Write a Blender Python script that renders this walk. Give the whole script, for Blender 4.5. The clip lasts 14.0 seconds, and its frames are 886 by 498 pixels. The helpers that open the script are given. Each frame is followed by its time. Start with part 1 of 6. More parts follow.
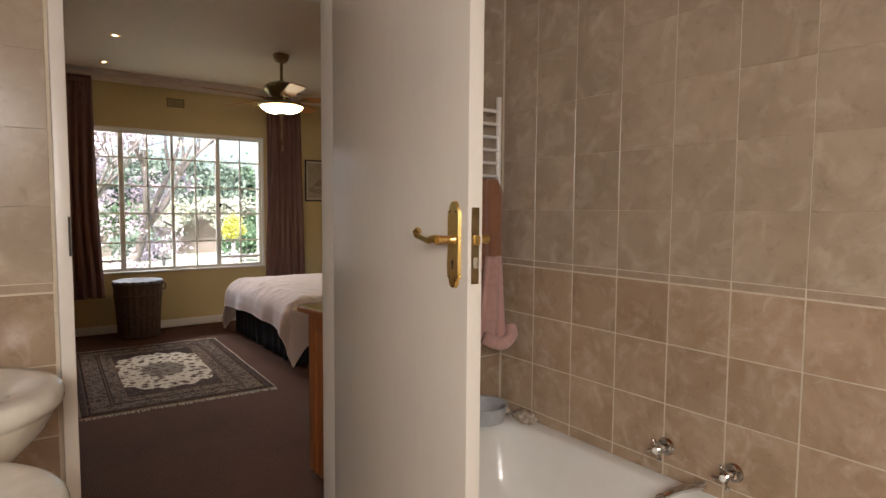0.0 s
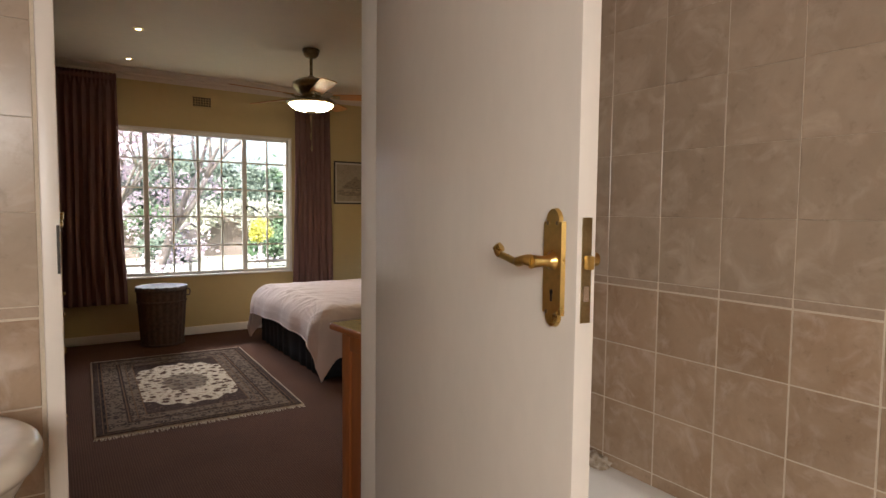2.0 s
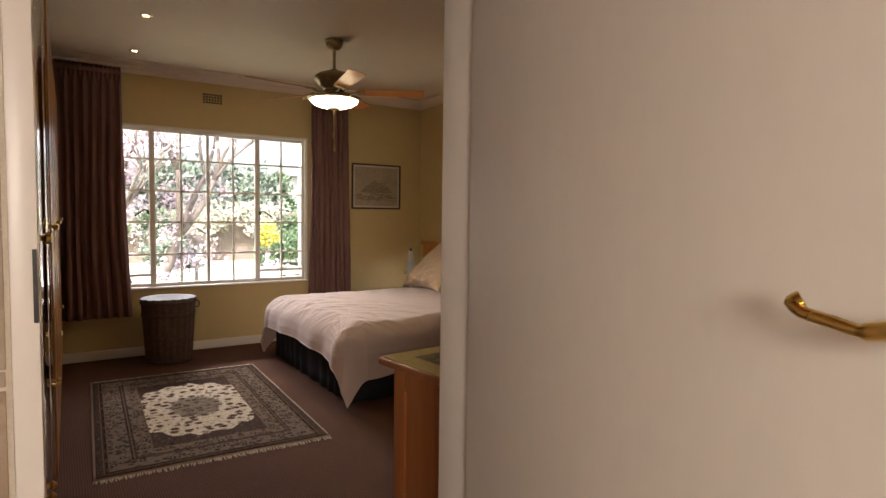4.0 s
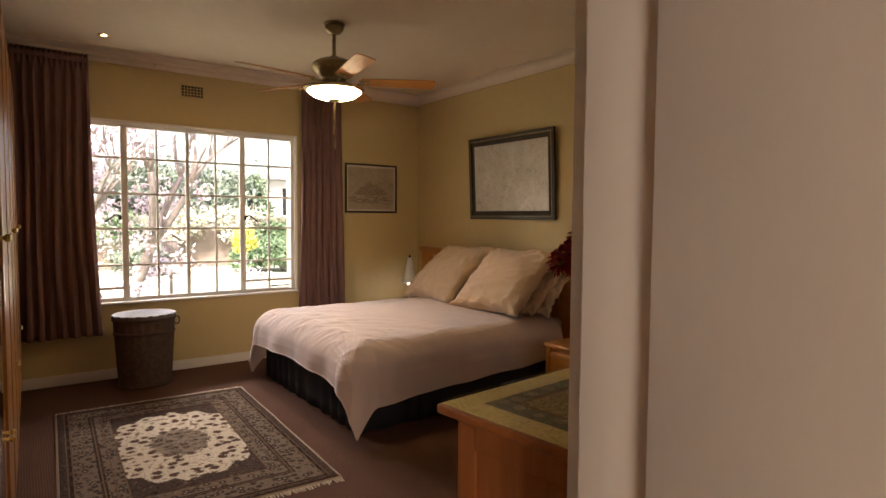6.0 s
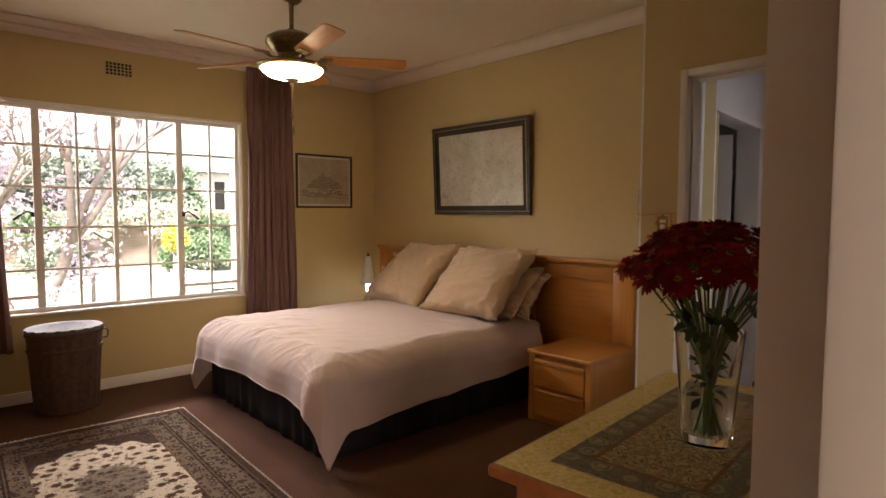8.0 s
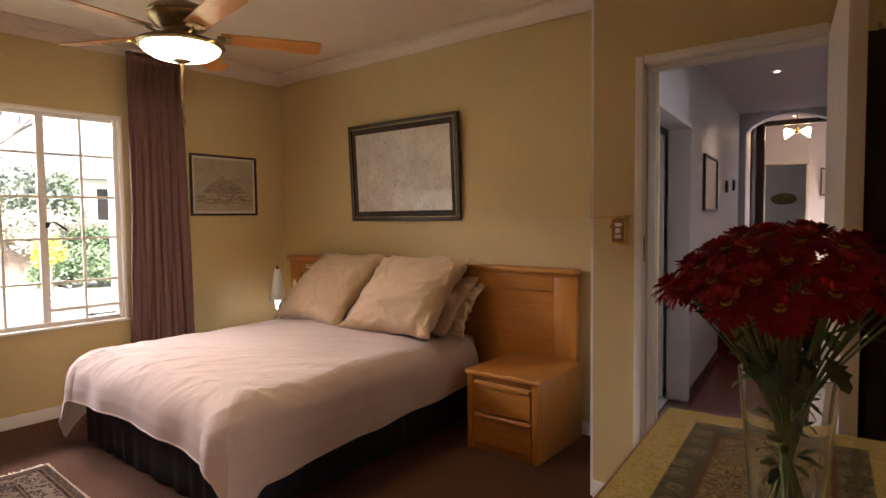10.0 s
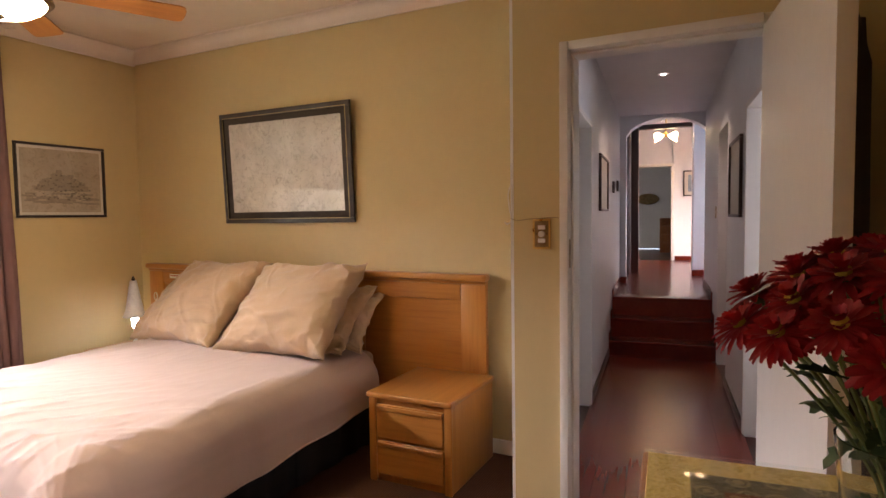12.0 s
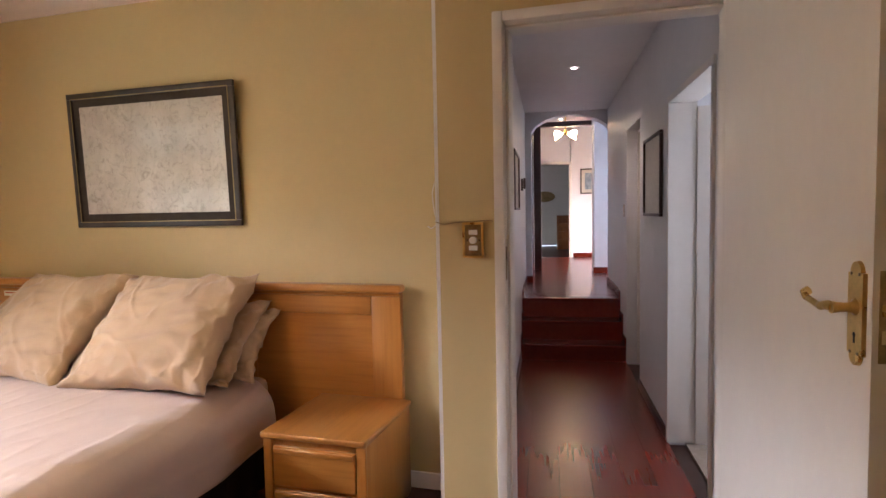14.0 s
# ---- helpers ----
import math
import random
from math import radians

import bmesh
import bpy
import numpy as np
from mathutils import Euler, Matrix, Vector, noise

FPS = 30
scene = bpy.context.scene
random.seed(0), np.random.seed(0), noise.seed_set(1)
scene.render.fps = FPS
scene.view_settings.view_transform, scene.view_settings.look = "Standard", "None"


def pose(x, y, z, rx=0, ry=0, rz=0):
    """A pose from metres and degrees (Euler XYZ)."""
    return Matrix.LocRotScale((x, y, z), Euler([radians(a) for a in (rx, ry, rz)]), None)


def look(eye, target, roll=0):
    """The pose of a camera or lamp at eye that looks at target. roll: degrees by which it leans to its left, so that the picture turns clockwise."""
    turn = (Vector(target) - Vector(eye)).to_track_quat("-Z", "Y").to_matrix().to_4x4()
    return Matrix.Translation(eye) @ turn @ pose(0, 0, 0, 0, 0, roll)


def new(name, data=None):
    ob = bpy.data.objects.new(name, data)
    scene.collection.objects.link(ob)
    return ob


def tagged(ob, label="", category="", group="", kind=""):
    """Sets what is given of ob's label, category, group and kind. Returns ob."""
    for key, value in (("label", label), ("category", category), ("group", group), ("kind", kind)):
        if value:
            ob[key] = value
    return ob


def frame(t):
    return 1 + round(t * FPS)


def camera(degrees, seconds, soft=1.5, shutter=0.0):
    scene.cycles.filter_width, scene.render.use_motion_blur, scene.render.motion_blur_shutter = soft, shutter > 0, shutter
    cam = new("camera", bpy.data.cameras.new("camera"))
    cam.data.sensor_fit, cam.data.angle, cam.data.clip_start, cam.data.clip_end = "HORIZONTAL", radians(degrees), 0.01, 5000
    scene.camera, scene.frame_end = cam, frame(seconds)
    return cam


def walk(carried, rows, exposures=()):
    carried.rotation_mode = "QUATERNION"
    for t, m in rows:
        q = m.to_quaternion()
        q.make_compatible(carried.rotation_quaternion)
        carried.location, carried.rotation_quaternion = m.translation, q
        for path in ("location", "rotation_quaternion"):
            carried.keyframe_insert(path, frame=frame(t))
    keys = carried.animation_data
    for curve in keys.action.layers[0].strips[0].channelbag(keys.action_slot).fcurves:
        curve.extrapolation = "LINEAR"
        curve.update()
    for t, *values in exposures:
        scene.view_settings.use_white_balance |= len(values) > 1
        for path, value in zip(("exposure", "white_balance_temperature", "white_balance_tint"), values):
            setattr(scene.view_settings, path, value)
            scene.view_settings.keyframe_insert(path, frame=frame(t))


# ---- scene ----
cam = camera(74.4, 14.0)
METRES, EYE, TILT, LEAN, TURN = 2.9, 1.2, 0.0, 0.0, -36.4
PATH = [
    (0, (0.353, 0.104, 1.345), (1.527, 1.717, 1.207), 0.4),
    (0.5, (0.377, 0.152, 1.354), (1.531, 1.78, 1.217), 0.5),
    (1, (0.407, 0.244, 1.356), (1.543, 1.884, 1.221), 0.5),
    (1.5, (0.433, 0.358, 1.357), (1.551, 2.01, 1.224), 0.5),
    (2, (0.462, 0.457, 1.356), (1.568, 2.118, 1.226), 0.6),
    (2.5, (0.487, 0.585, 1.362), (1.578, 2.256, 1.235), 0.7),
    (3, (0.495, 0.718, 1.373), (1.58, 2.393, 1.25), 0.7),
    (5.5, (0.5, 1.398, 1.375), (1.653, 3.028, 1.266), 0.6),
    (6, (0.523, 1.543, 1.377), (1.696, 3.159, 1.271), 0.4),
    (6.5, (0.544, 1.673, 1.352), (1.742, 3.271, 1.254), 0.3),
    (7, (0.549, 1.796, 1.393), (1.784, 3.364, 1.279), 0.3),
    (9.5, (0.728, 2.341, 1.384), (2.238, 3.648, 1.281), -0.4),
    (10, (0.81, 2.439, 1.384), (2.368, 3.689, 1.279), -0.6),
    (10.5, (0.874, 2.548, 1.392), (2.482, 3.733, 1.28), -0.8),
    (11, (0.935, 2.651, 1.388), (2.601, 3.752, 1.279), -0.7),
    (11.5, (0.999, 2.71, 1.394), (2.727, 3.711, 1.286), -0.7),
    (12, (1.066, 2.772, 1.399), (2.849, 3.671, 1.287), -0.8),
    (12.5, (1.155, 2.856, 1.415), (2.982, 3.661, 1.299), -0.9),
    (13, (1.244, 2.914, 1.421), (3.106, 3.634, 1.302), -1.0),
    (13.5, (1.341, 2.963, 1.415), (3.23, 3.608, 1.293), -1.1),
    (14, (1.438, 3.022, 1.421), (3.351, 3.591, 1.294), -1.1),
]
EXPOSURES = ((0.0, 1.75, 6250, 12), (3.0, 1.85, 6420, 15), (5.5, 2.1, 7300, 20), (7.0, 2.15, 7300, 21), (9.5, 2.4, 6850, 24), (11.0, 2.8, 6850, 25), (12.0, 3.15, 6650, 25), (14.0, 3.33, 6050, 22))
walk(cam, [(t, look(eye, target, roll)) for t, eye, target, roll in PATH], EXPOSURES)

# ---- light ----
world = bpy.data.worlds.new("world")
world.use_nodes = True
scene.world = world
wn = world.node_tree
sky = wn.nodes.new("ShaderNodeTexSky")
sky.sky_type, sky.sun_disc = "NISHITA", False
sky.sun_elevation, sky.sun_rotation = radians(46), radians(215)
sky.dust_density = 4.0
sky.air_density = 1.0
SKY = 0.15
wn.nodes["Background"].inputs["Strength"].default_value = SKY
wn.links.new(sky.outputs[0], wn.nodes["Background"].inputs["Color"])
sun = new("sun", bpy.data.lights.new("sun", "SUN"))
sun.data.energy, sun.data.angle, sun.data.color = 5.0, radians(6), (1.0, 0.96, 0.90)
sun.matrix_world = look((0, 0, 10), (2.4, 3.4, 5.6))


def lamp(name, kind, place, target, energy, colour, size=0.1, size_y=None):
    data = bpy.data.lights.new(name, kind)
    data.energy, data.color = energy, colour
    if kind == "AREA":
        data.shape, data.size, data.size_y = "RECTANGLE", size, size_y or size
    else:
        data.shadow_soft_size = size
        if kind == "SPOT":
            data.spot_size, data.spot_blend = radians(110), 0.6
    ob = new(name, data)
    ob.matrix_world = look(place, target)
    return ob


# area lamp added behind the camera's start; no bathroom window is built
lamp("bathroom_fill_light", "AREA", (-0.1, -1.10, 1.72), (1.75, 0.50, -0.15), 25, (1.0, 0.93, 0.83), 1.5, 0.9)
lamp("window_sky_light", "AREA", (1.65, 9.5, 2.82), (2.6, 3.8, 0.7), 122, (0.95, 0.97, 1.0), 2.4, 0.40)
lamp("hall_room_light", "AREA", (9.6, 1.9, 1.9), (9.8, 4.4, 1.4), 1.7, (0.46, 0.68, 1.0), 1.2, 1.4)
hp = pose(3.6, 2.546, 0, 0, 0, 6.4)
lamp("side_room_light", "AREA", hp @ Vector((1.3, -1.4, 1.5)), hp @ Vector((1.1, 1.0, 1.2)), 3.4, (0.84, 0.90, 1.0), 0.8, 1.0)
# unseen fill lamp added to brighten the room past the end wall
lamp("far_room_fill_light", "AREA", hp @ Vector((11.4, 2.6, 1.9)), hp @ Vector((11.4, 0.0, 1.5)), 0.7, (1.0, 0.93, 0.85), 1.0, 1.2)
lamp("hall_downlight_beam", "SPOT", hp @ Vector((2.92, 0.467, 2.57)), hp @ Vector((2.92, 0.467, 0)), 2.5, (1.0, 0.80, 0.66), 0.03)
scene.view_settings.exposure = 2.2


# ---- materials ----
def nodes_of(name):
    m = bpy.data.materials.new(name)
    m.use_nodes = True
    t = m.node_tree
    return m, t, t.nodes["Principled BSDF"]


def add(t, kind, **inputs):
    n = t.nodes.new(kind)
    for k, v in inputs.items():
        n.inputs[k.replace("_", " ")].default_value = v
    return n


def ramp(t, source, stops):
    r = t.nodes.new("ShaderNodeValToRGB")
    while len(r.color_ramp.elements) < len(stops):
        r.color_ramp.elements.new(0.5)
    for e, (p, c) in zip(r.color_ramp.elements, stops):
        e.position, e.color = p, (*c, 1)
    t.links.new(source, r.inputs[0])
    return r.outputs[0]


def mixed(t, fac, a, b, mode="MIX"):
    n = t.nodes.new("ShaderNodeMix")
    n.data_type, n.blend_type = "RGBA", mode
    for v, i in ((fac, 0), (a, 6), (b, 7)):
        if hasattr(v, "links"):
            t.links.new(v, n.inputs[i])
        else:
            n.inputs[i].default_value = v if i == 0 else (*v, 1)
    return n.outputs[2]


def coords(t, scale=(1, 1, 1), world=False):
    c = t.nodes.new("ShaderNodeTexCoord")
    mp = t.nodes.new("ShaderNodeMapping")
    mp.inputs["Scale"].default_value = scale
    if world:
        g = t.nodes.new("ShaderNodeNewGeometry")
        t.links.new(g.outputs["Position"], mp.inputs[0])
    else:
        t.links.new(c.outputs["Object"], mp.inputs[0])
    return mp.outputs[0]


def noise_tex(t, vec, scale, detail=4, rough=0.55, distortion=0.0):
    n = add(t, "ShaderNodeTexNoise", Scale=scale, Detail=detail, Roughness=rough, Distortion=distortion)
    t.links.new(vec, n.inputs["Vector"])
    return n.outputs["Fac"]


def bump(t, b, height, strength, distance=0.002):
    n = add(t, "ShaderNodeBump", Strength=strength, Distance=distance)
    t.links.new(height, n.inputs["Height"])
    t.links.new(n.outputs[0], b.inputs["Normal"])
    return n


def surface(name, c1, c2, scale=6.0, rough=0.6, metal=0.0, relief=0.15, fine=90.0, stretch=(1, 1, 1), world=False, coat=0.0, sheen=0.0, vary=0.0, rough2=None, grain=0.12, mid=0.5, spread=1.0, spec=0.5):
    """Colour between c1 and c2 at two scales, with fine relief and uneven gloss."""
    m, t, b = nodes_of(name)
    v = coords(t, stretch, world)
    big = noise_tex(t, v, scale, 5)
    small = noise_tex(t, v, scale * 9, 3)
    col = ramp(t, big, [(mid - 0.2 * spread, c1), (mid + 0.2 * spread, c2)])
    shade = ramp(t, small, [(0.25, (1 - grain,) * 3), (0.75, (1 + grain / 2,) * 3)])
    out = mixed(t, 1.0, col, shade, "MULTIPLY")
    if vary:
        oi = t.nodes.new("ShaderNodeObjectInfo")
        r = ramp(t, oi.outputs["Random"], [(0, (1 - vary,) * 3), (1, (1 + vary * 0.4,) * 3)])
        out = mixed(t, 1.0, out, r, "MULTIPLY")
    t.links.new(out, b.inputs["Base Color"])
    rr = t.nodes.new("ShaderNodeMapRange")
    rr.inputs["To Min"].default_value = rough * 0.85
    rr.inputs["To Max"].default_value = rough2 or min(1, rough * 1.15)
    t.links.new(big, rr.inputs["Value"])
    t.links.new(rr.outputs[0], b.inputs["Roughness"])
    b.inputs["Metallic"].default_value = metal
    b.inputs["Specular IOR Level"].default_value = spec
    b.inputs["Coat Weight"].default_value = coat
    b.inputs["Coat Roughness"].default_value = 0.12
    b.inputs["Sheen Weight"].default_value = sheen
    if relief:
        bump(t, b, noise_tex(t, v, fine, 3), relief)
    return m


def wood(name, dark, light, axis=0, rough=0.30, coat=0.45, scale=1.0):
    m, t, b = nodes_of(name)
    st = [14.0 * scale, 14.0 * scale, 14.0 * scale]
    st[axis] = 1.1 * scale
    v = coords(t, st)
    n1 = noise_tex(t, v, 1.0, 6, 0.6, 0.8)
    st2 = [70.0 * scale] * 3
    st2[axis] = 3.0 * scale
    v2 = coords(t, st2)
    n2 = noise_tex(t, v2, 1.0, 3)
    col = ramp(t, n1, [(0.28, dark), (0.5, [(a + b2) / 2 for a, b2 in zip(dark, light)]), (0.72, light)])
    pores = ramp(t, n2, [(0.3, (0.88, 0.86, 0.85)), (0.55, (1, 1, 1))])
    oi = t.nodes.new("ShaderNodeObjectInfo")
    r = ramp(t, oi.outputs["Random"], [(0, (0.88, 0.86, 0.84)), (1, (1.06, 1.05, 1.04))])
    t.links.new(mixed(t, 1.0, mixed(t, 1.0, col, pores, "MULTIPLY"), r, "MULTIPLY"), b.inputs["Base Color"])
    b.inputs["Roughness"].default_value = rough
    b.inputs["Coat Weight"].default_value = coat
    b.inputs["Coat Roughness"].default_value = 0.2
    bump(t, b, n2, 0.12 if coat > 0.2 else 0.03, 0.001)
    return m


def glow(name, colour, strength):
    m, t, b = nodes_of(name)
    b.inputs["Base Color"].default_value = (*colour, 1)
    b.inputs["Emission Color"].default_value = (*colour, 1)
    b.inputs["Emission Strength"].default_value = strength
    return m


def clear(name, tint=(0.97, 0.99, 0.98), ior=1.45, rough=0.0):
    m, t, b = nodes_of(name)
    b.inputs["Base Color"].default_value = (*tint, 1)
    b.inputs["Transmission Weight"].default_value = 1.0
    b.inputs["Roughness"].default_value = rough
    b.inputs["IOR"].default_value = ior
    return m


def pane_glass(name):
    """Thin clear sheet: lets light straight through and mirrors a little at a slant."""
    m = bpy.data.materials.new(name)
    m.use_nodes = True
    t = m.node_tree
    t.nodes.clear()
    out, mix = t.nodes.new("ShaderNodeOutputMaterial"), t.nodes.new("ShaderNodeMixShader")
    tr, gl = t.nodes.new("ShaderNodeBsdfTransparent"), t.nodes.new("ShaderNodeBsdfGlossy")
    tr.inputs[0].default_value = (0.97, 0.985, 0.975, 1)
    gl.inputs["Roughness"].default_value = 0.01
    lw, pw = t.nodes.new("ShaderNodeLayerWeight"), t.nodes.new("ShaderNodeMapRange")
    lw.inputs[0].default_value = 0.5
    pw.interpolation_type = "SMOOTHERSTEP"
    pw.inputs["From Min"].default_value, pw.inputs["From Max"].default_value = 0.55, 1.0
    pw.inputs["To Min"].default_value, pw.inputs["To Max"].default_value = 0.02, 0.22
    for a, b in ((lw.outputs["Facing"], pw.inputs["Value"]), (pw.outputs[0], mix.inputs[0]), (tr.outputs[0], mix.inputs[1]), (gl.outputs[0], mix.inputs[2]), (mix.outputs[0], out.inputs[0])):
        t.links.new(a, b)
    return m


M_PANE = pane_glass("thin_pane_glass")
M_MIRROR = surface("mirror_silver", (0.86, 0.87, 0.87), (0.88, 0.89, 0.89), 2, 0.02, 1.0, relief=0.0, grain=0.0)
M_WALL = surface("mustard_wall_paint", (0.545, 0.42, 0.195), (0.565, 0.44, 0.21), 1.5, 0.62, relief=0.08, fine=200, world=True, grain=0.025)
M_HALLWALL = surface("white_wall_paint", (0.74, 0.73, 0.72), (0.80, 0.79, 0.78), 1.5, 0.5, relief=0.2, fine=150, world=True, grain=0.025)
M_CEIL = surface("ceiling_paint", (0.70, 0.60, 0.46), (0.73, 0.63, 0.49), 1.2, 0.7, relief=0.2, fine=130, world=True, grain=0.025)
M_CORNICE = surface("cornice_paint", (0.68, 0.58, 0.48), (0.73, 0.63, 0.53), 2.0, 0.6, relief=0.1, world=True, grain=0.025)
M_TRIM = surface("white_gloss_paint", (0.74, 0.70, 0.63), (0.78, 0.74, 0.67), 2.5, 0.32, relief=0.08, fine=60, world=True, grain=0.025)
M_DOOR = surface("cream_door_paint", (0.70, 0.66, 0.59), (0.74, 0.70, 0.63), 1.8, 0.33, relief=0.05, fine=30, stretch=(2, 2, 1.0), world=True, grain=0.025)


def stone_tile(name, c1, c2, c3, scale, shade=0.08, rough=0.22):
    """Glazed stone-look tile: clouds of two tones, blotches of a third, each tile with its own part of the pattern."""
    m, t, b = nodes_of(name)
    g, oi = t.nodes.new("ShaderNodeNewGeometry"), t.nodes.new("ShaderNodeObjectInfo")
    off = t.nodes.new("ShaderNodeVectorMath")
    off.operation = "MULTIPLY_ADD"
    t.links.new(oi.outputs["Random"], off.inputs[0])
    off.inputs[1].default_value = (19.0, 7.0, 31.0)
    t.links.new(g.outputs["Position"], off.inputs[2])
    v = off.outputs[0]
    n1, n2, n3 = noise_tex(t, v, scale, 6, 0.62, 0.5), noise_tex(t, v, scale * 2.3, 5, 0.6, 1.0), noise_tex(t, v, scale * 7, 5, 0.7)
    col = ramp(t, n1, [(0.34, c1), (0.66, c2)])
    col = mixed(t, ramp(t, n2, [(0.50, (0, 0, 0)), (0.72, (0.75, 0.75, 0.75))]), col, c3)
    col = mixed(t, 1.0, col, ramp(t, n3, [(0.26, (0.80, 0.79, 0.76)), (0.42, (1, 1, 1)), (0.75, (1.06, 1.05, 1.03))]), "MULTIPLY")
    col = mixed(t, 1.0, col, ramp(t, oi.outputs["Random"], [(0, (1 - shade,) * 3), (1, (1 + shade * 0.5,) * 3)]), "MULTIPLY")
    t.links.new(col, b.inputs["Base Color"])
    b.inputs["Roughness"].default_value = rough
    bump(t, b, n3, 0.05, 0.001)
    return m


M_TILE_LIGHT = stone_tile("cream_marbled_tile", (0.350, 0.276, 0.202), (0.435, 0.352, 0.265), (0.53, 0.442, 0.345), 3.4, 0.04)
M_TILE_BROWN = stone_tile("brown_marbled_tile", (0.345, 0.240, 0.155), (0.45, 0.340, 0.240), (0.54, 0.430, 0.340), 5.5, 0.10)
M_TILE_DADO = surface("dado_tile", (0.36, 0.275, 0.20), (0.44, 0.35, 0.265), 8.0, 0.25, relief=0.05, world=True)
M_GROUT = surface("cream_grout", (0.60, 0.52, 0.40), (0.68, 0.60, 0.47), 20, 0.85, relief=0.3, fine=300, world=True)
M_CERAMIC = surface("white_ceramic", (0.80, 0.79, 0.75), (0.84, 0.83, 0.79), 2.0, 0.10, relief=0.0, coat=0.4, grain=0.025)
M_BRASS = surface("polished_brass", (0.62, 0.42, 0.13), (0.75, 0.53, 0.19), 12, 0.28, 1.0, relief=0.05, fine=60)
M_OLDBRASS = surface("antique_brass", (0.24, 0.18, 0.09), (0.42, 0.33, 0.19), 25, 0.32, 1.0, relief=0.1, fine=80)
M_CHROME = surface("chrome", (0.62, 0.61, 0.60), (0.70, 0.69, 0.68), 10, 0.08, 1.0, relief=0.0)
M_BLACKMETAL = surface("dark_metal", (0.03, 0.028, 0.025), (0.06, 0.055, 0.05), 20, 0.4, 0.8, relief=0.1)
M_OAK_X = wood("golden_oak_x", (0.43, 0.175, 0.033), (0.53, 0.235, 0.050), 0)
M_OAK_Y = wood("golden_oak_y", (0.43, 0.175, 0.033), (0.53, 0.235, 0.050), 1)
M_OAK_Z = wood("golden_oak_z", (0.43, 0.175, 0.033), (0.53, 0.235, 0.050), 2)
M_DRESS_Z = wood("red_oak_z", (0.27, 0.085, 0.024), (0.40, 0.145, 0.042), 2)
M_DRESS_X = wood("red_oak_x", (0.27, 0.085, 0.024), (0.40, 0.145, 0.042), 0)
M_BLADE = wood("blade_wood", (0.46, 0.17, 0.032), (0.62, 0.28, 0.06), 0, 0.45, 0.05)
M_FLOORWOOD = wood("red_mahogany_floor", (0.150, 0.019, 0.010), (0.180, 0.026, 0.012), 0, 0.27, 0.18, 0.5)
M_CREAM = surface("cream_plastic", (0.66, 0.60, 0.46), (0.70, 0.64, 0.50), 8, 0.45, relief=0.0)
M_DARKWOOD = wood("dark_stained_wood", (0.03, 0.012, 0.008), (0.06, 0.022, 0.014), 2, 0.35, 0.3)
M_CURTAIN = surface("mauve_brown_curtain", (0.180, 0.098, 0.086), (0.235, 0.138, 0.122), 3.0, 0.9, relief=0.4, fine=250, stretch=(1, 1, 0.3), spec=0.15)
M_DUVET = surface("peach_duvet_cotton", (0.525, 0.400, 0.335), (0.570, 0.445, 0.380), 2.0, 0.85, relief=0.3, fine=220, sheen=0.2, grain=0.025)
M_PILLOW = surface("tan_pillow_cotton", (0.485, 0.340, 0.205), (0.535, 0.380, 0.238), 3.0, 0.85, relief=0.3, fine=220, sheen=0.2, grain=0.025)
M_PILLOW2 = surface("pale_pillow_cotton", (0.47, 0.345, 0.23), (0.52, 0.385, 0.265), 3.0, 0.85, relief=0.3, fine=220, grain=0.025)
M_VALANCE = surface("black_valance_cloth", (0.016, 0.016, 0.018), (0.026, 0.025, 0.027), 3.0, 0.95, relief=0.3, fine=200, spec=0.2)
M_GLASS = clear("clear_glass")
M_BLACKFRAME = surface("black_frame_wood", (0.02, 0.014, 0.01), (0.045, 0.03, 0.022), 15, 0.35, relief=0.1)


def carpet():
    m, t, b = nodes_of("brown_ribbed_carpet")
    v = coords(t, world=True)
    w = add(t, "ShaderNodeTexWave", Scale=26.0, Distortion=0.6, Detail=1.0)
    w.bands_direction = "X"
    t.links.new(v, w.inputs[0])
    w2 = add(t, "ShaderNodeTexWave", Scale=26.0, Distortion=0.6, Detail=1.0)
    w2.bands_direction = "Y"
    t.links.new(v, w2.inputs[0])
    mul = t.nodes.new("ShaderNodeMath")
    mul.operation = "MULTIPLY"
    t.links.new(w.outputs["Fac"], mul.inputs[0])
    t.links.new(w2.outputs["Fac"], mul.inputs[1])
    big = noise_tex(t, v, 1.3, 5)
    fine = noise_tex(t, v, 180, 2)
    col = ramp(t, big, [(0.3, (0.102, 0.049, 0.030)), (0.7, (0.136, 0.068, 0.044))])
    rib = ramp(t, mul.outputs[0], [(0.0, (0.72, 0.70, 0.68)), (0.6, (1.12, 1.12, 1.12))])
    spk = ramp(t, fine, [(0.3, (0.8, 0.8, 0.8)), (0.7, (1.15, 1.15, 1.15))])
    t.links.new(mixed(t, 1.0, mixed(t, 1.0, col, rib, "MULTIPLY"), spk, "MULTIPLY"), b.inputs["Base Color"])
    b.inputs["Roughness"].default_value = 1.0
    b.inputs["Specular IOR Level"].default_value = 0.1
    bump(t, b, mul.outputs[0], 0.6, 0.004)
    return m


M_CARPET = carpet()


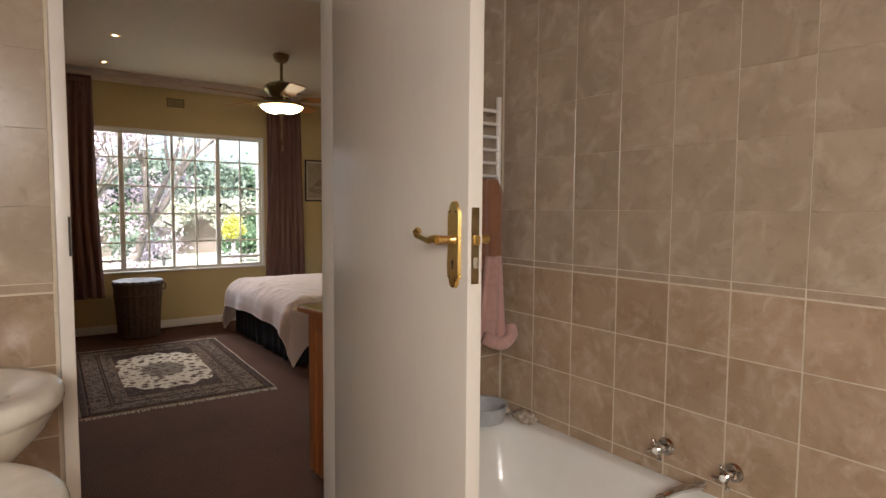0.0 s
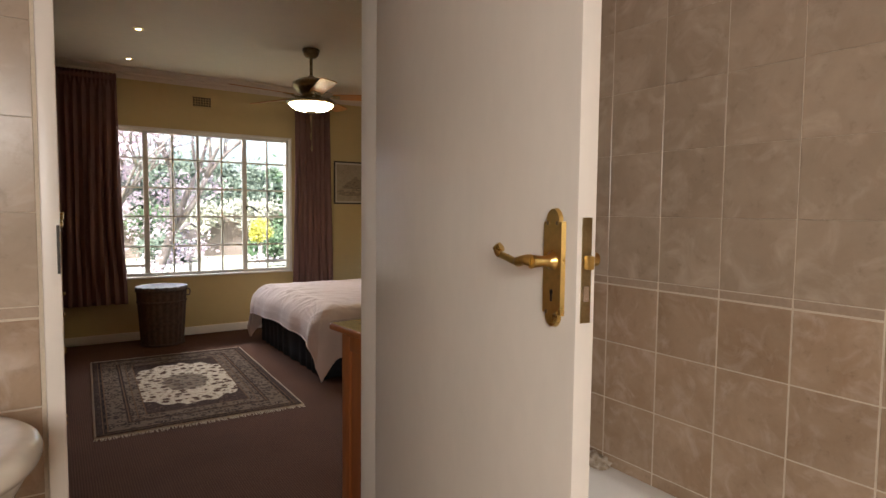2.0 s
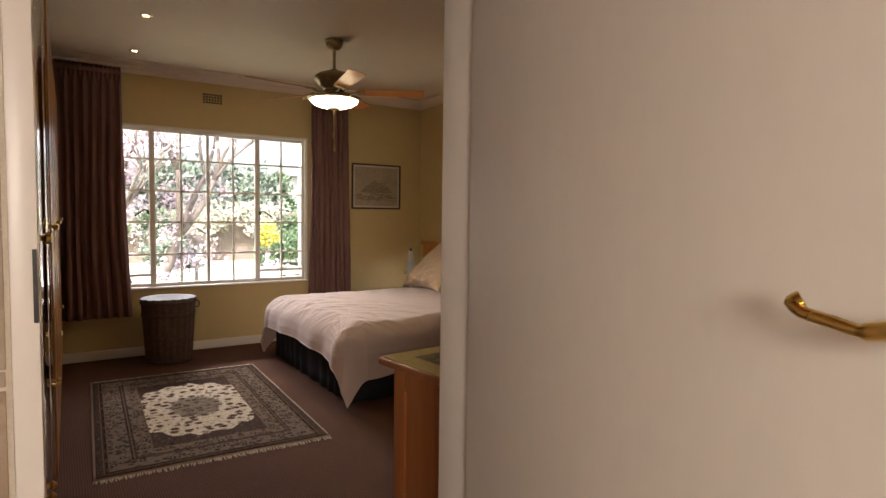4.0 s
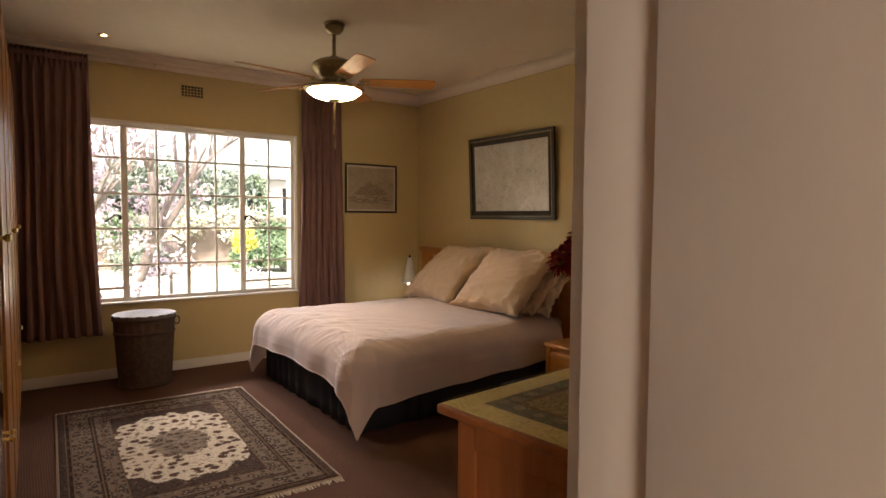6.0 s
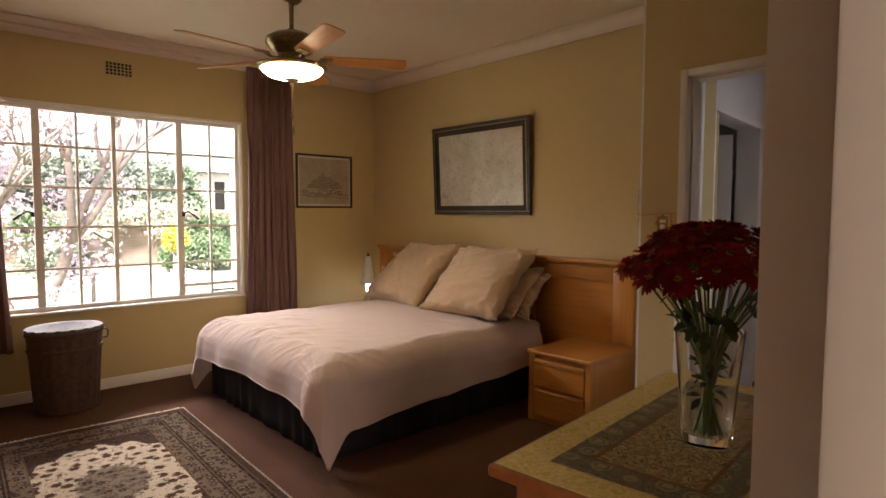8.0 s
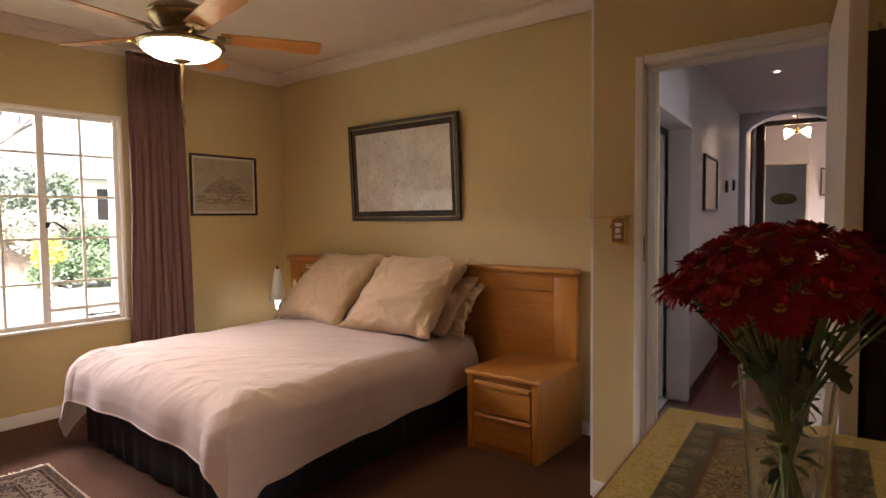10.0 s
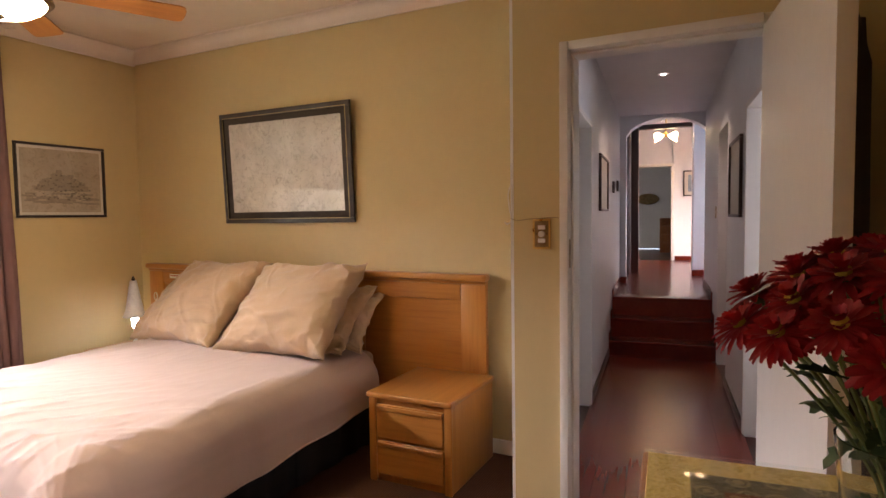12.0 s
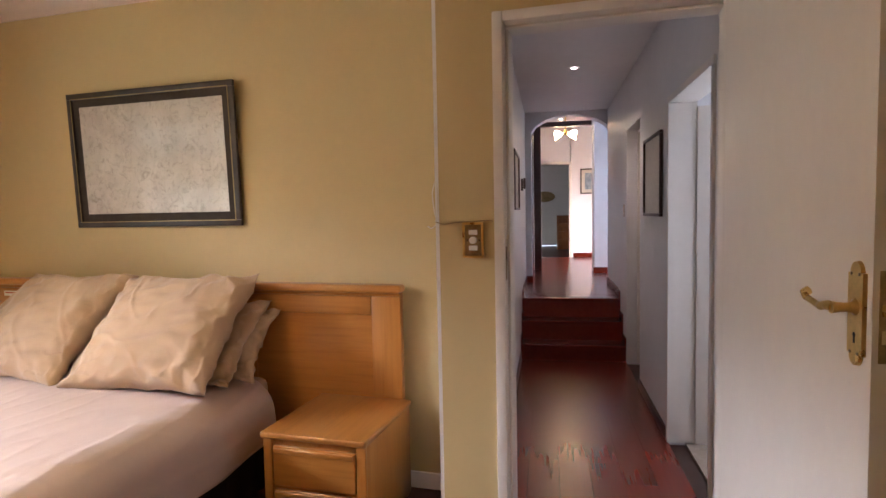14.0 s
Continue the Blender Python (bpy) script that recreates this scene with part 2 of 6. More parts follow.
# ---- building ----
def cube(bm, a, b, bev=0.0, seg=2):
    """A box from corner a to corner b, with rounded edges."""
    a, b = [min(p, q) for p, q in zip(a, b)], [max(p, q) for p, q in zip(a, b)]
    mid = [(p + q) / 2 for p, q in zip(a, b)]
    size = [q - p for p, q in zip(a, b)]
    made = bmesh.ops.create_cube(bm, size=1.0, matrix=Matrix.Translation(mid) @ Matrix.Diagonal((*size, 1)))
    if bev:
        edges = {e for v in made["verts"] for e in v.link_edges}
        bmesh.ops.bevel(bm, geom=list(edges), offset=min(bev, min(size) * 0.45), segments=seg, affect="EDGES", profile=0.6)
    return bm


def rod(bm, a, b, r, n=12, r2=None):
    """A round bar from a to b."""
    a, b = Vector(a), Vector(b)
    m = Matrix.Translation((a + b) / 2) @ (b - a).to_track_quat("Z", "Y").to_matrix().to_4x4()
    bmesh.ops.create_cone(bm, cap_ends=True, segments=n, radius1=r, radius2=r if r2 is None else r2, depth=(b - a).length, matrix=m)
    return bm


def lathe(bm, rows, n=32, centre=(0, 0, 0), squash=(1, 1), close=True):
    """Turn the outline rows of (radius, height) about the upright axis."""
    rings = []
    for r, z in rows:
        rings.append([bm.verts.new((centre[0] + squash[0] * r * math.cos(2 * math.pi * i / n), centre[1] + squash[1] * r * math.sin(2 * math.pi * i / n), centre[2] + z)) for i in range(n)])
    for p, q in zip(rings, rings[1:]):
        for i in range(n):
            bm.faces.new((p[i], p[(i + 1) % n], q[(i + 1) % n], q[i]))
    if close:
        bm.faces.new(list(reversed(rings[0])))
        bm.faces.new(rings[-1])
    return bm


def tube(bm, points, r, n=8):
    """A bent pipe through the points; r is one radius or one for each."""
    points = [Vector(p) for p in points]
    rs = r if isinstance(r, (list, tuple)) else [r] * len(points)
    rings = []
    side = None
    for i, p in enumerate(points):
        d = (points[min(i + 1, len(points) - 1)] - points[max(i - 1, 0)]).normalized()
        if side is None:
            side = d.orthogonal().normalized()
        side = (side - d * side.dot(d)).normalized()
        up = d.cross(side)
        rings.append([bm.verts.new(p + rs[i] * (side * math.cos(2 * math.pi * k / n) + up * math.sin(2 * math.pi * k / n))) for k in range(n)])
    for p, q in zip(rings, rings[1:]):
        for i in range(n):
            bm.faces.new((p[i], p[(i + 1) % n], q[(i + 1) % n], q[i]))
    bm.faces.new(list(reversed(rings[0])))
    bm.faces.new(rings[-1])
    return bm


def curve_points(points, n=6):
    """Smooth points through a few given ones."""
    pts = [Vector(p) for p in points]
    out = []
    for i in range(len(pts) - 1):
        p0, p1, p2, p3 = pts[max(i - 1, 0)], pts[i], pts[i + 1], pts[min(i + 2, len(pts) - 1)]
        for k in range(n):
            s = k / n
            out.append(0.5 * ((2 * p1) + (p2 - p0) * s + (2 * p0 - 5 * p1 + 4 * p2 - p3) * s * s + (3 * p1 - p0 - 3 * p2 + p3) * s ** 3))
    out.append(pts[-1])
    return out


def sheet(bm, nu, nv, f):
    """A grid of points f(u, v), u and v from 0 to 1."""
    rows = [[bm.verts.new(f(i / nu, j / nv)) for i in range(nu + 1)] for j in range(nv + 1)]
    for j in range(nv):
        for i in range(nu):
            bm.faces.new((rows[j][i], rows[j][i + 1], rows[j + 1][i + 1], rows[j + 1][i]))
    return bm


def mesh_of(name, bm, material, smooth=None):
    bmesh.ops.recalc_face_normals(bm, faces=bm.faces)
    me = bpy.data.meshes.new(name)
    bm.to_mesh(me)
    bm.free()
    if material:
        me.materials.append(material)
    if smooth is not None:
        me.shade_smooth()
        if smooth < 180:
            me.set_sharp_from_angle(angle=radians(smooth))
    return me


def part(name, bm, material, parent=None, label="", at=None, smooth=35, kind=""):
    ob = new(name, mesh_of(name, bm, material, smooth))
    if parent is not None:
        ob.parent = parent
    if at is not None:
        ob.matrix_basis = at
    return tagged(ob, label, kind=kind)


def thing(name, label, category, at=None, group=""):
    ob = new(name)
    ob.empty_display_size = 0.1
    if at is not None:
        ob.matrix_basis = at
    return tagged(ob, label, category, group)


def solid(name, boxes, material, kind="structure", at=None, bev=0.0, label=""):
    bm = bmesh.new()
    for a, b in boxes:
        cube(bm, a, b, bev)
    ob = part(name, bm, material, at=at, kind=kind, label=label)
    return ob


def solidify(ob, t, offset=-1):
    mod = ob.modifiers.new("thick", "SOLIDIFY")
    mod.thickness, mod.offset = t, offset
    return ob


# ---- places ----
WIN_Y, BED_X, DOOR_X, BATH_Y, SOUTH_Y = 7.13, 4.22, 3.475, 2.08, 2.21
CEIL = 2.735
WX0, WX1, WZ0, WZ1 = 0.72, 2.757, 0.645, 2.160
HALL = pose(3.6, 2.546, 0, 0, 0, 6.4)

# ---- structure: bedroom ----
solid("floor", [((-0.6, SOUTH_Y - 0.15, -0.12), (3.50, 3.60, 0.0)), ((-0.6, 3.60, -0.12), (BED_X, WIN_Y, 0.0))], M_CARPET)
solid("wall_north", [((-0.75, WIN_Y, -0.3), (WX0, WIN_Y + 0.23, 2.95)), ((WX1, WIN_Y, -0.3), (BED_X + 0.2, WIN_Y + 0.23, 2.95)),
                     ((WX0, WIN_Y, -0.3), (WX1, WIN_Y + 0.23, WZ0)), ((WX0, WIN_Y, WZ1), (WX1, WIN_Y + 0.23, 2.95))], M_WALL)
solid("wall_east", [((BED_X, 3.64, -0.12), (BED_X + 0.2, WIN_Y, 2.95))], M_WALL)
HD0, HD1, HDZ = 2.66, 3.397, 2.068
solid("wall_hall_side", [((DOOR_X, HD1 + 0.001, -0.12), (DOOR_X + 0.12, 3.64, 2.95)), ((DOOR_X, 1.95, -0.12), (DOOR_X + 0.12, HD0, 2.95)),
                         ((DOOR_X, HD0, HDZ + 0.028), (DOOR_X + 0.12, HD1 + 0.001, 2.95)), ((DOOR_X + 0.12, 3.58, -0.12), (BED_X, 3.64, 2.95))], M_WALL)
BD0, BD1, BDZ = 0.441, 1.407, 2.12
solid("wall_south", [((-0.75, BATH_Y + 0.004, -0.12), (BD0, SOUTH_Y, 2.95)), ((BD1, BATH_Y + 0.004, -0.12), (DOOR_X, SOUTH_Y + 0.09, 2.95)), ((BD0, BATH_Y + 0.004, BDZ + 0.03), (BD1, SOUTH_Y, 2.95))], M_WALL)
solid("wall_west", [((-0.75, SOUTH_Y, -0.12), (-0.6, WIN_Y, 2.95))], M_WALL)
solid("ceiling", [((-0.6, SOUTH_Y, CEIL), (BED_X, WIN_Y, CEIL + 0.1))], M_CEIL)


def cornice(name, a, b, inward, drop=0.085, out=0.10, material=M_CORNICE):
    """A hollow moulding under the ceiling from a to b (x, y); inward is the way off the wall."""
    bm = bmesh.new()
    a, b, w = Vector((*a, 0)), Vector((*b, 0)), Vector((*inward, 0))
    prof = [(0, drop), (0.012, drop), (0.014, drop - 0.012)]
    prof += [(0.014 + (out - 0.026) * (1 - math.cos(s)), 0.014 + (drop - 0.026) * (1 - math.sin(s))) for s in [k * math.pi / 12 for k in range(7)]]
    prof += [(out, 0.012), (out, 0.0)]
    rows = [[bm.verts.new(p + w * o + Vector((0, 0, CEIL - d))) for o, d in prof] for p in (a, b)]
    for i in range(len(prof) - 1):
        bm.faces.new((rows[0][i], rows[0][i + 1], rows[1][i + 1], rows[1][i]))
    for r in rows:
        bm.faces.new(r)
    return part(name, bm, material, kind="structure", smooth=50)


cornice("cornice_north", (-0.6, WIN_Y), (BED_X, WIN_Y), (0, -1), 0.100, 0.13)
cornice("cornice_east", (BED_X, 3.64), (BED_X, WIN_Y), (-1, 0), 0.092, 0.09)
cornice("cornice_hall_side", (DOOR_X, SOUTH_Y), (DOOR_X, 3.64), (-1, 0))
cornice("cornice_south", (-0.6, SOUTH_Y), (DOOR_X, SOUTH_Y), (0, 1))


def board(name, a, b, h=0.085, t=0.014, material=M_TRIM):
    """A skirting board with a rounded top, from corner a to corner b (x, y)."""
    return solid(name, [((a[0], a[1], 0.0), (b[0], b[1], h))], material, bev=0.005)


board("baseboard_north", (0.45, WIN_Y - 0.016), (BED_X, WIN_Y))
board("baseboard_east", (BED_X - 0.016, 3.64), (BED_X, WIN_Y - 0.016))
board("baseboard_hall_side", (DOOR_X - 0.016, 3.43), (DOOR_X, 3.64))
board("baseboard_south", (1.42, SOUTH_Y + 0.09), (2.6, SOUTH_Y + 0.106))


# ---- structure: bathroom ----
BX1 = 2.115
solid("bathroom_floor", [((-1.0, -1.3, -0.12), (BX1, BATH_Y - 0.02, 0.0))], M_TILE_BROWN)
solid("bathroom_wall_east", [((BX1 + 0.0022, -1.3, -0.12), (BX1 + 0.15, BATH_Y + 0.004, 2.95))], M_GROUT)
solid("bathroom_wall_north", [((-1.0, BATH_Y - 0.004, -0.12), (BD0, BATH_Y + 0.004, 2.95)), ((BD1, BATH_Y - 0.004, -0.12), (BX1 + 0.0022, BATH_Y + 0.004, 2.95)), ((BD0, BATH_Y - 0.004, BDZ + 0.03), (BD1, BATH_Y + 0.004, 2.95))], M_GROUT)
solid("bathroom_wall_west", [((-1.15, -1.3, -0.12), (-1.0, BATH_Y + 0.1, 2.95))], M_TILE_LIGHT)
solid("bathroom_wall_south", [((-1.15, -1.45, -0.12), (BX1 + 0.15, -1.3, 2.95))], M_TILE_LIGHT)
solid("bathroom_ceiling", [((-1.0, -1.3, 2.6), (BX1 + 0.0022, BATH_Y - 0.004, 2.7))], M_DRESS_X)


# ---- window ----
def window():
    root = thing("window_1", "white painted steel cottage-pane window with closed casements", "window", pose(0, WIN_Y, 0))
    root["kind"] = "structure"
    fr = bmesh.new()
    y0, y1 = 0.035, 0.075
    w = 0.035
    cube(fr, (WX0, y0, WZ0), (WX0 + w, y1, WZ1), 0.004)
    cube(fr, (WX1 - w, y0, WZ0), (WX1, y1, WZ1), 0.004)
    cube(fr, (WX0 + w, y0, WZ0), (WX1 - w, y1, WZ0 + w), 0.004)
    cube(fr, (WX0 + w, y0, WZ1 - w), (WX1 - w, y1, WZ1), 0.004)
    part("window_frame", fr, M_TRIM, root)
    for x, t in ((1.255, 0.050), (1.760, 0.030), (2.249, 0.050)):
        part("mullion", cube(bmesh.new(), (x - t / 2, y0 + 0.002, WZ0 + w), (x + t / 2, y1, WZ1 - w), 0.004), M_TRIM, root)
    cells = ((WX0 + w, 0.987, 1.230), (1.280, 1.510, 1.745), (1.775, 2.005, 2.224), (2.274, 2.503, WX1 - w))
    for a, c, b in cells:
        part("glazing_bar", cube(bmesh.new(), (c - 0.009, y0 + 0.006, WZ0 + w), (c + 0.009, y1 - 0.01, WZ1 - w), 0.003, 1), M_TRIM, root)
        for z in (0.955, 1.267, 1.565, 1.867):
            part("glazing_bar", cube(bmesh.new(), (a, y0 + 0.008, z - 0.009), (b, y1 - 0.012, z + 0.009), 0.003, 1), M_TRIM, root)
        p = part("pane", cube(bmesh.new(), (a, 0.052, WZ0 + w), (b, 0.055, WZ1 - w)), M_PANE, root)
        p.visible_shadow = False
    for a, c, b in (cells[0], cells[3]):
        part("vent_bar", cube(bmesh.new(), (a, y0 + 0.004, 0.748), (b, y1 - 0.01, 0.772), 0.003, 1), M_TRIM, root)
    for x, s in ((1.215, -1), (2.27, 1)):
        h = bmesh.new()
        cube(h, (x - 0.012, y0 - 0.012, 1.345), (x + 0.012, y0, 1.385), 0.003)
        tube(h, curve_points([(x, y0 - 0.018, 1.37), (x + s * 0.03, y0 - 0.03, 1.385), (x + s * 0.07, y0 - 0.03, 1.36), (x + s * 0.115, y0 - 0.025, 1.325)]), [0.006] * 12 + [0.009] * 7, 8)
        part("window_handle", h, M_BLACKMETAL, root)
    st = bmesh.new()
    rod(st, (2.50, y0 - 0.006, 0.70), (2.70, y0 - 0.006, 0.70), 0.005, 8)
    rod(st, (2.53, y0 - 0.02, 0.70), (2.53, y0 + 0.004, 0.70), 0.010, 8)
    rod(st, (2.68, y0 - 0.02, 0.70), (2.68, y0 + 0.004, 0.70), 0.008, 8)
    part("window_stay", st, M_BLACKMETAL, root)
    part("window_sill", cube(bmesh.new(), (WX0 - 0.02, -0.03, WZ0 - 0.014), (WX1 + 0.02, y0, WZ0 + 0.004), 0.006), M_TRIM, root)
    lin = bmesh.new()
    cube(lin, (WX0, 0.0, WZ0 + 0.005), (WX0 + 0.006, y0, WZ1))
    cube(lin, (WX1 - 0.006, 0.0, WZ0 + 0.005), (WX1, y0, WZ1))
    cube(lin, (WX0 + 0.007, 0.0, WZ1 - 0.006), (WX1 - 0.007, y0, WZ1))
    cube(lin, (WX0, y1 + 0.001, WZ0 + 0.005), (WX0 + 0.006, 0.228, WZ1))
    cube(lin, (WX1 - 0.006, y1 + 0.001, WZ0 + 0.005), (WX1, 0.228, WZ1))
    cube(lin, (WX0 + 0.007, y1 + 0.001, WZ1 - 0.006), (WX1 - 0.007, 0.228, WZ1))
    part("reveal_lining", lin, M_TRIM, root)
    rim = bmesh.new()
    cube(rim, (WX0 - 0.018, -0.008, WZ1), (WX1 + 0.018, 0.0, WZ1 + 0.018), 0.003)
    cube(rim, (WX1, -0.008, WZ0), (WX1 + 0.018, 0.0, WZ1), 0.003)
    part("window_surround", rim, M_TRIM, root)
    return root


window()


# ---- doors ----
def lever_set(parent, at, side=1):
    """A brass plate with its lever and keyhole, on the face whose normal is local -y; the lever points along side * x."""
    pl = bmesh.new()
    n = 10
    outline = []
    hw, hh = 0.027, 0.078
    for k in range(n + 1):
        a = math.pi * k / n
        outline.append((hw * 0.72 * math.cos(a), hh + 0.022 * math.sin(a)))
    outline = [(hw, -hh), (hw, hh)] + outline + [(-hw, hh), (-hw, -hh)] + [(-x, -z) for x, z in outline]
    front = [pl.verts.new((x * 0.9, -0.007, z * 0.985)) for x, z in outline]
    back = [pl.verts.new((x, 0, z)) for x, z in outline]
    pl.faces.new(front)
    for i in range(len(outline)):
        j = (i + 1) % len(outline)
        pl.faces.new((front[i], front[j], back[j], back[i]))
    plate = part("lock_plate", pl, M_BRASS, parent, "polished brass", at=at, smooth=40)
    for x, z in ((-0.013, 0.075), (0.013, 0.075), (-0.013, -0.075), (0.013, -0.075)):
        part("screw", lathe(bmesh.new(), [(0.0035, 0), (0.0035, 0.001), (0.001, 0.002)], 10), M_OLDBRASS, plate, at=pose(x, -0.007, z, 90))
    kh = bmesh.new()
    rod(kh, (0, -0.0055, -0.040), (0, -0.0078, -0.040), 0.0045, 12)
    cube(kh, (-0.0025, -0.0078, -0.056), (0.0025, -0.0055, -0.040))
    part("keyhole", kh, M_BLACKMETAL, plate)
    lv = bmesh.new()
    lathe(lv, [(0.016, 0), (0.016, 0.004), (0.011, 0.008), (0.0085, 0.02), (0.010, 0.034), (0.012, 0.045)], 16)
    bmesh.ops.rotate(lv, verts=lv.verts, cent=(0, 0, 0), matrix=Matrix.Rotation(radians(90), 3, "X"))
    tube(lv, curve_points([(0, -0.040, 0), (side * 0.02, -0.043, 0.001), (side * 0.045, -0.044, -0.004), (side * 0.075, -0.044, 0.001), (side * 0.100, -0.044, 0.005), (side * 0.113, -0.041, 0.012), (side * 0.107, -0.036, 0.018)]),
         [0.010] * 6 + [0.009] * 6 + [0.0065] * 12 + [0.007] * 6 + [0.009] * 7, 10)
    part("lever", lv, M_BRASS, parent, "polished brass", at=at @ pose(0, -0.004, 0.012), smooth=60)


def leaf(name, label, at, width, height, lever_z, side, thick=0.042, both=True, edge=True, front=False, backset=0.056):
    """A flush door leaf: its hinge at the origin, going along +x, its face at y = 0 and its back at y = thick."""
    root = thing(name, label, "door", at)
    root["kind"] = "structure"
    part("door_leaf", cube(bmesh.new(), (0.003, 0, 0.012), (width, thick, height), 0.002), M_DOOR, root)
    lever_set(root, pose(width - backset, 0, lever_z), -1)
    if both:
        lever_set(root, pose(width - backset, thick, lever_z, 0, 0, 180), 1)
    if edge:
        fp = part("lock_faceplate", cube(bmesh.new(), (width, thick / 2 - 0.010, lever_z - 0.085), (width + 0.002, thick / 2 + 0.010, lever_z + 0.085), 0.0008, 1), M_OLDBRASS, root, "worn dark metal")
        part("latch", cube(bmesh.new(), (width + 0.002, thick / 2 - 0.006, lever_z + 0.002), (width + 0.014, thick / 2 + 0.006, lever_z + 0.024), 0.002), M_BRASS, fp)
        part("deadbolt", cube(bmesh.new(), (width + 0.002, thick / 2 - 0.006, lever_z - 0.05), (width + 0.003, thick / 2 + 0.006, lever_z - 0.025), 0.0005, 1), M_CHROME, fp)
    for z in (0.22, height - 0.22):
        rod_bm = rod(bmesh.new(), (0, -0.006 if front else thick + 0.006, z - 0.045), (0, -0.006 if front else thick + 0.006, z + 0.045), 0.006, 10)
        part("hinge", rod_bm, M_OLDBRASS, root)
    return root


# bathroom door, open into the bathroom; face towards -x
ang = math.degrees(math.atan2(1.10 - 2.065, 1.150 - 1.283))
leaf("door_1", "cream painted flush door standing open with brass lever handle", pose(1.283, 2.065, 0, 0, 0, ang), 0.966, 2.10, 1.263, -1, thick=0.037)
# bedroom door, open into the bedroom
ang2 = math.degrees(math.atan2(2.575 - 2.695, 2.665 - 3.455))
leaf("door_2", "cream painted flush door standing open with brass lever handle", pose(3.455, 2.698, 0, 0, 0, ang2), 0.802, 2.055, 1.215, -1, backset=0.043)


def door_frame(name, label, pieces, material=M_TRIM, at=None):
    root = thing(name, label, "door frame", at)
    root["kind"] = "structure"
    for nm, a, b in pieces:
        part(nm, cube(bmesh.new(), a, b, 0.006), material, root)
    return root


door_frame("door_frame_bathroom", "white painted door frame in the tiled bathroom wall", [
    ("jamb", (BD0 - 0.005, BATH_Y - 0.045, 0), (BD0 + 0.032, BATH_Y + 0.012, BDZ + 0.05)),
    ("jamb", (BD0 - 0.005, BATH_Y + 0.0125, 0), (BD0 + 0.002, SOUTH_Y + 0.012, BDZ + 0.05)),
    ("jamb", (BD1 - 0.102, BATH_Y - 0.008, 0), (BD1 - 0.018, SOUTH_Y + 0.005, BDZ + 0.05)),
    ("architrave", (BD1 - 0.017, BATH_Y - 0.008, 0), (BD1 + 0.006, SOUTH_Y + 0.105, BDZ + 0.05)),
    ("head", (BD0 + 0.033, BATH_Y - 0.04, BDZ), (BD1 - 0.103, SOUTH_Y + 0.018, BDZ + 0.05))])
door_frame("door_frame_bedroom", "white painted door frame of the bedroom doorway", [
    ("jamb", (DOOR_X - 0.022, HD1, 0), (DOOR_X + 0.13, HD1 + 0.036, HDZ + 0.036)),
    ("stop", (DOOR_X + 0.030, HD1 - 0.012, 0), (DOOR_X + 0.13, HD1 - 0.001, HDZ - 0.013)), ("stop", (DOOR_X + 0.030, HD0 + 0.036, HDZ - 0.012), (DOOR_X + 0.13, HD1 - 0.001, HDZ - 0.001)),
    ("jamb", (DOOR_X - 0.010, HD0 - 0.03, 0), (DOOR_X + 0.13, HD0 + 0.035, HDZ + 0.036)),
    ("head", (DOOR_X - 0.020, HD0 + 0.036, HDZ), (DOOR_X + 0.13, HD1 - 0.001, HDZ + 0.036))])

# ---- hall ----
def hsolid(name, boxes, material, bev=0.0):
    return solid(name, boxes, material, at=HALL, bev=bev)


HW = 0.975
hsolid("threshold", [((-0.13, 0.13, -0.02), (-0.001, 0.86, 0.007))], M_DARKWOOD, 0.003)
U1, U2, U3 = 3.45, 3.67, 3.89
UP = 0.53
hsolid("hall_wall_right", [((-0.02, -0.14, -0.1), (0.62, 0, 2.95)), ((1.56, -0.14, -0.1), (2.67, 0, 2.95)), ((0.62, -0.14, 2.05), (1.56, 0, 2.95)), ((3.44, -0.14, -0.1), (5.16, 0, 2.95)), ((2.67, -0.14, 2.12), (3.44, 0, 2.95))], M_HALLWALL)
hsolid("hall_wall_left", [((-0.0, HW, -0.1), (0.75, HW + 0.14, 2.95)), ((1.86, HW, -0.1), (5.35, HW + 0.14, 2.95)), ((0.75, HW, 2.04), (1.86, HW + 0.14, 2.95))], M_HALLWALL)
hsolid("hall_ceiling", [((-0.1, -0.14, 2.6), (5.15, HW + 0.14, 2.7)), ((5.15, -1.6, 2.95), (9.4, 2.0, 3.05))], M_HALLWALL)
hsolid("hall_subfloor", [((-0.1, -0.14, -0.2), (3.47, HW + 0.14, -0.02)), ((U3 + 0.05, -1.6, -0.2), (13.2, 2.0, UP - 0.02))], M_DARKWOOD)
hsolid("side_room_floor", [((0.55, -1.5, -0.1), (1.6, -0.10, -0.004))], M_TILE_LIGHT)
hsolid("side_room_wall", [((0.4, -1.6, -0.1), (3.4, -1.5, 2.95)), ((0.4, -1.5, -0.1), (0.5, -0.14, 2.95)), ((3.3, -1.5, -0.1), (3.4, -0.14, 2.95)), ((0.4, -1.6, 2.95), (3.4, -0.1, 3.05))], M_HALLWALL)
hsolid("side_room_wall_left", [((1.1, HW + 1.1, -0.1), (2.2, HW + 1.2, 2.95)), ((1.1, HW + 0.14, -0.1), (1.2, HW + 1.1, 2.95)), ((2.1, HW + 0.14, -0.1), (2.2, HW + 1.1, 2.95)), ((1.2, HW + 0.14, 2.5), (2.1, HW + 1.1, 2.6)), ((1.2, HW + 0.14, -0.1), (2.1, HW + 1.1, -0.004))], M_HALLWALL)


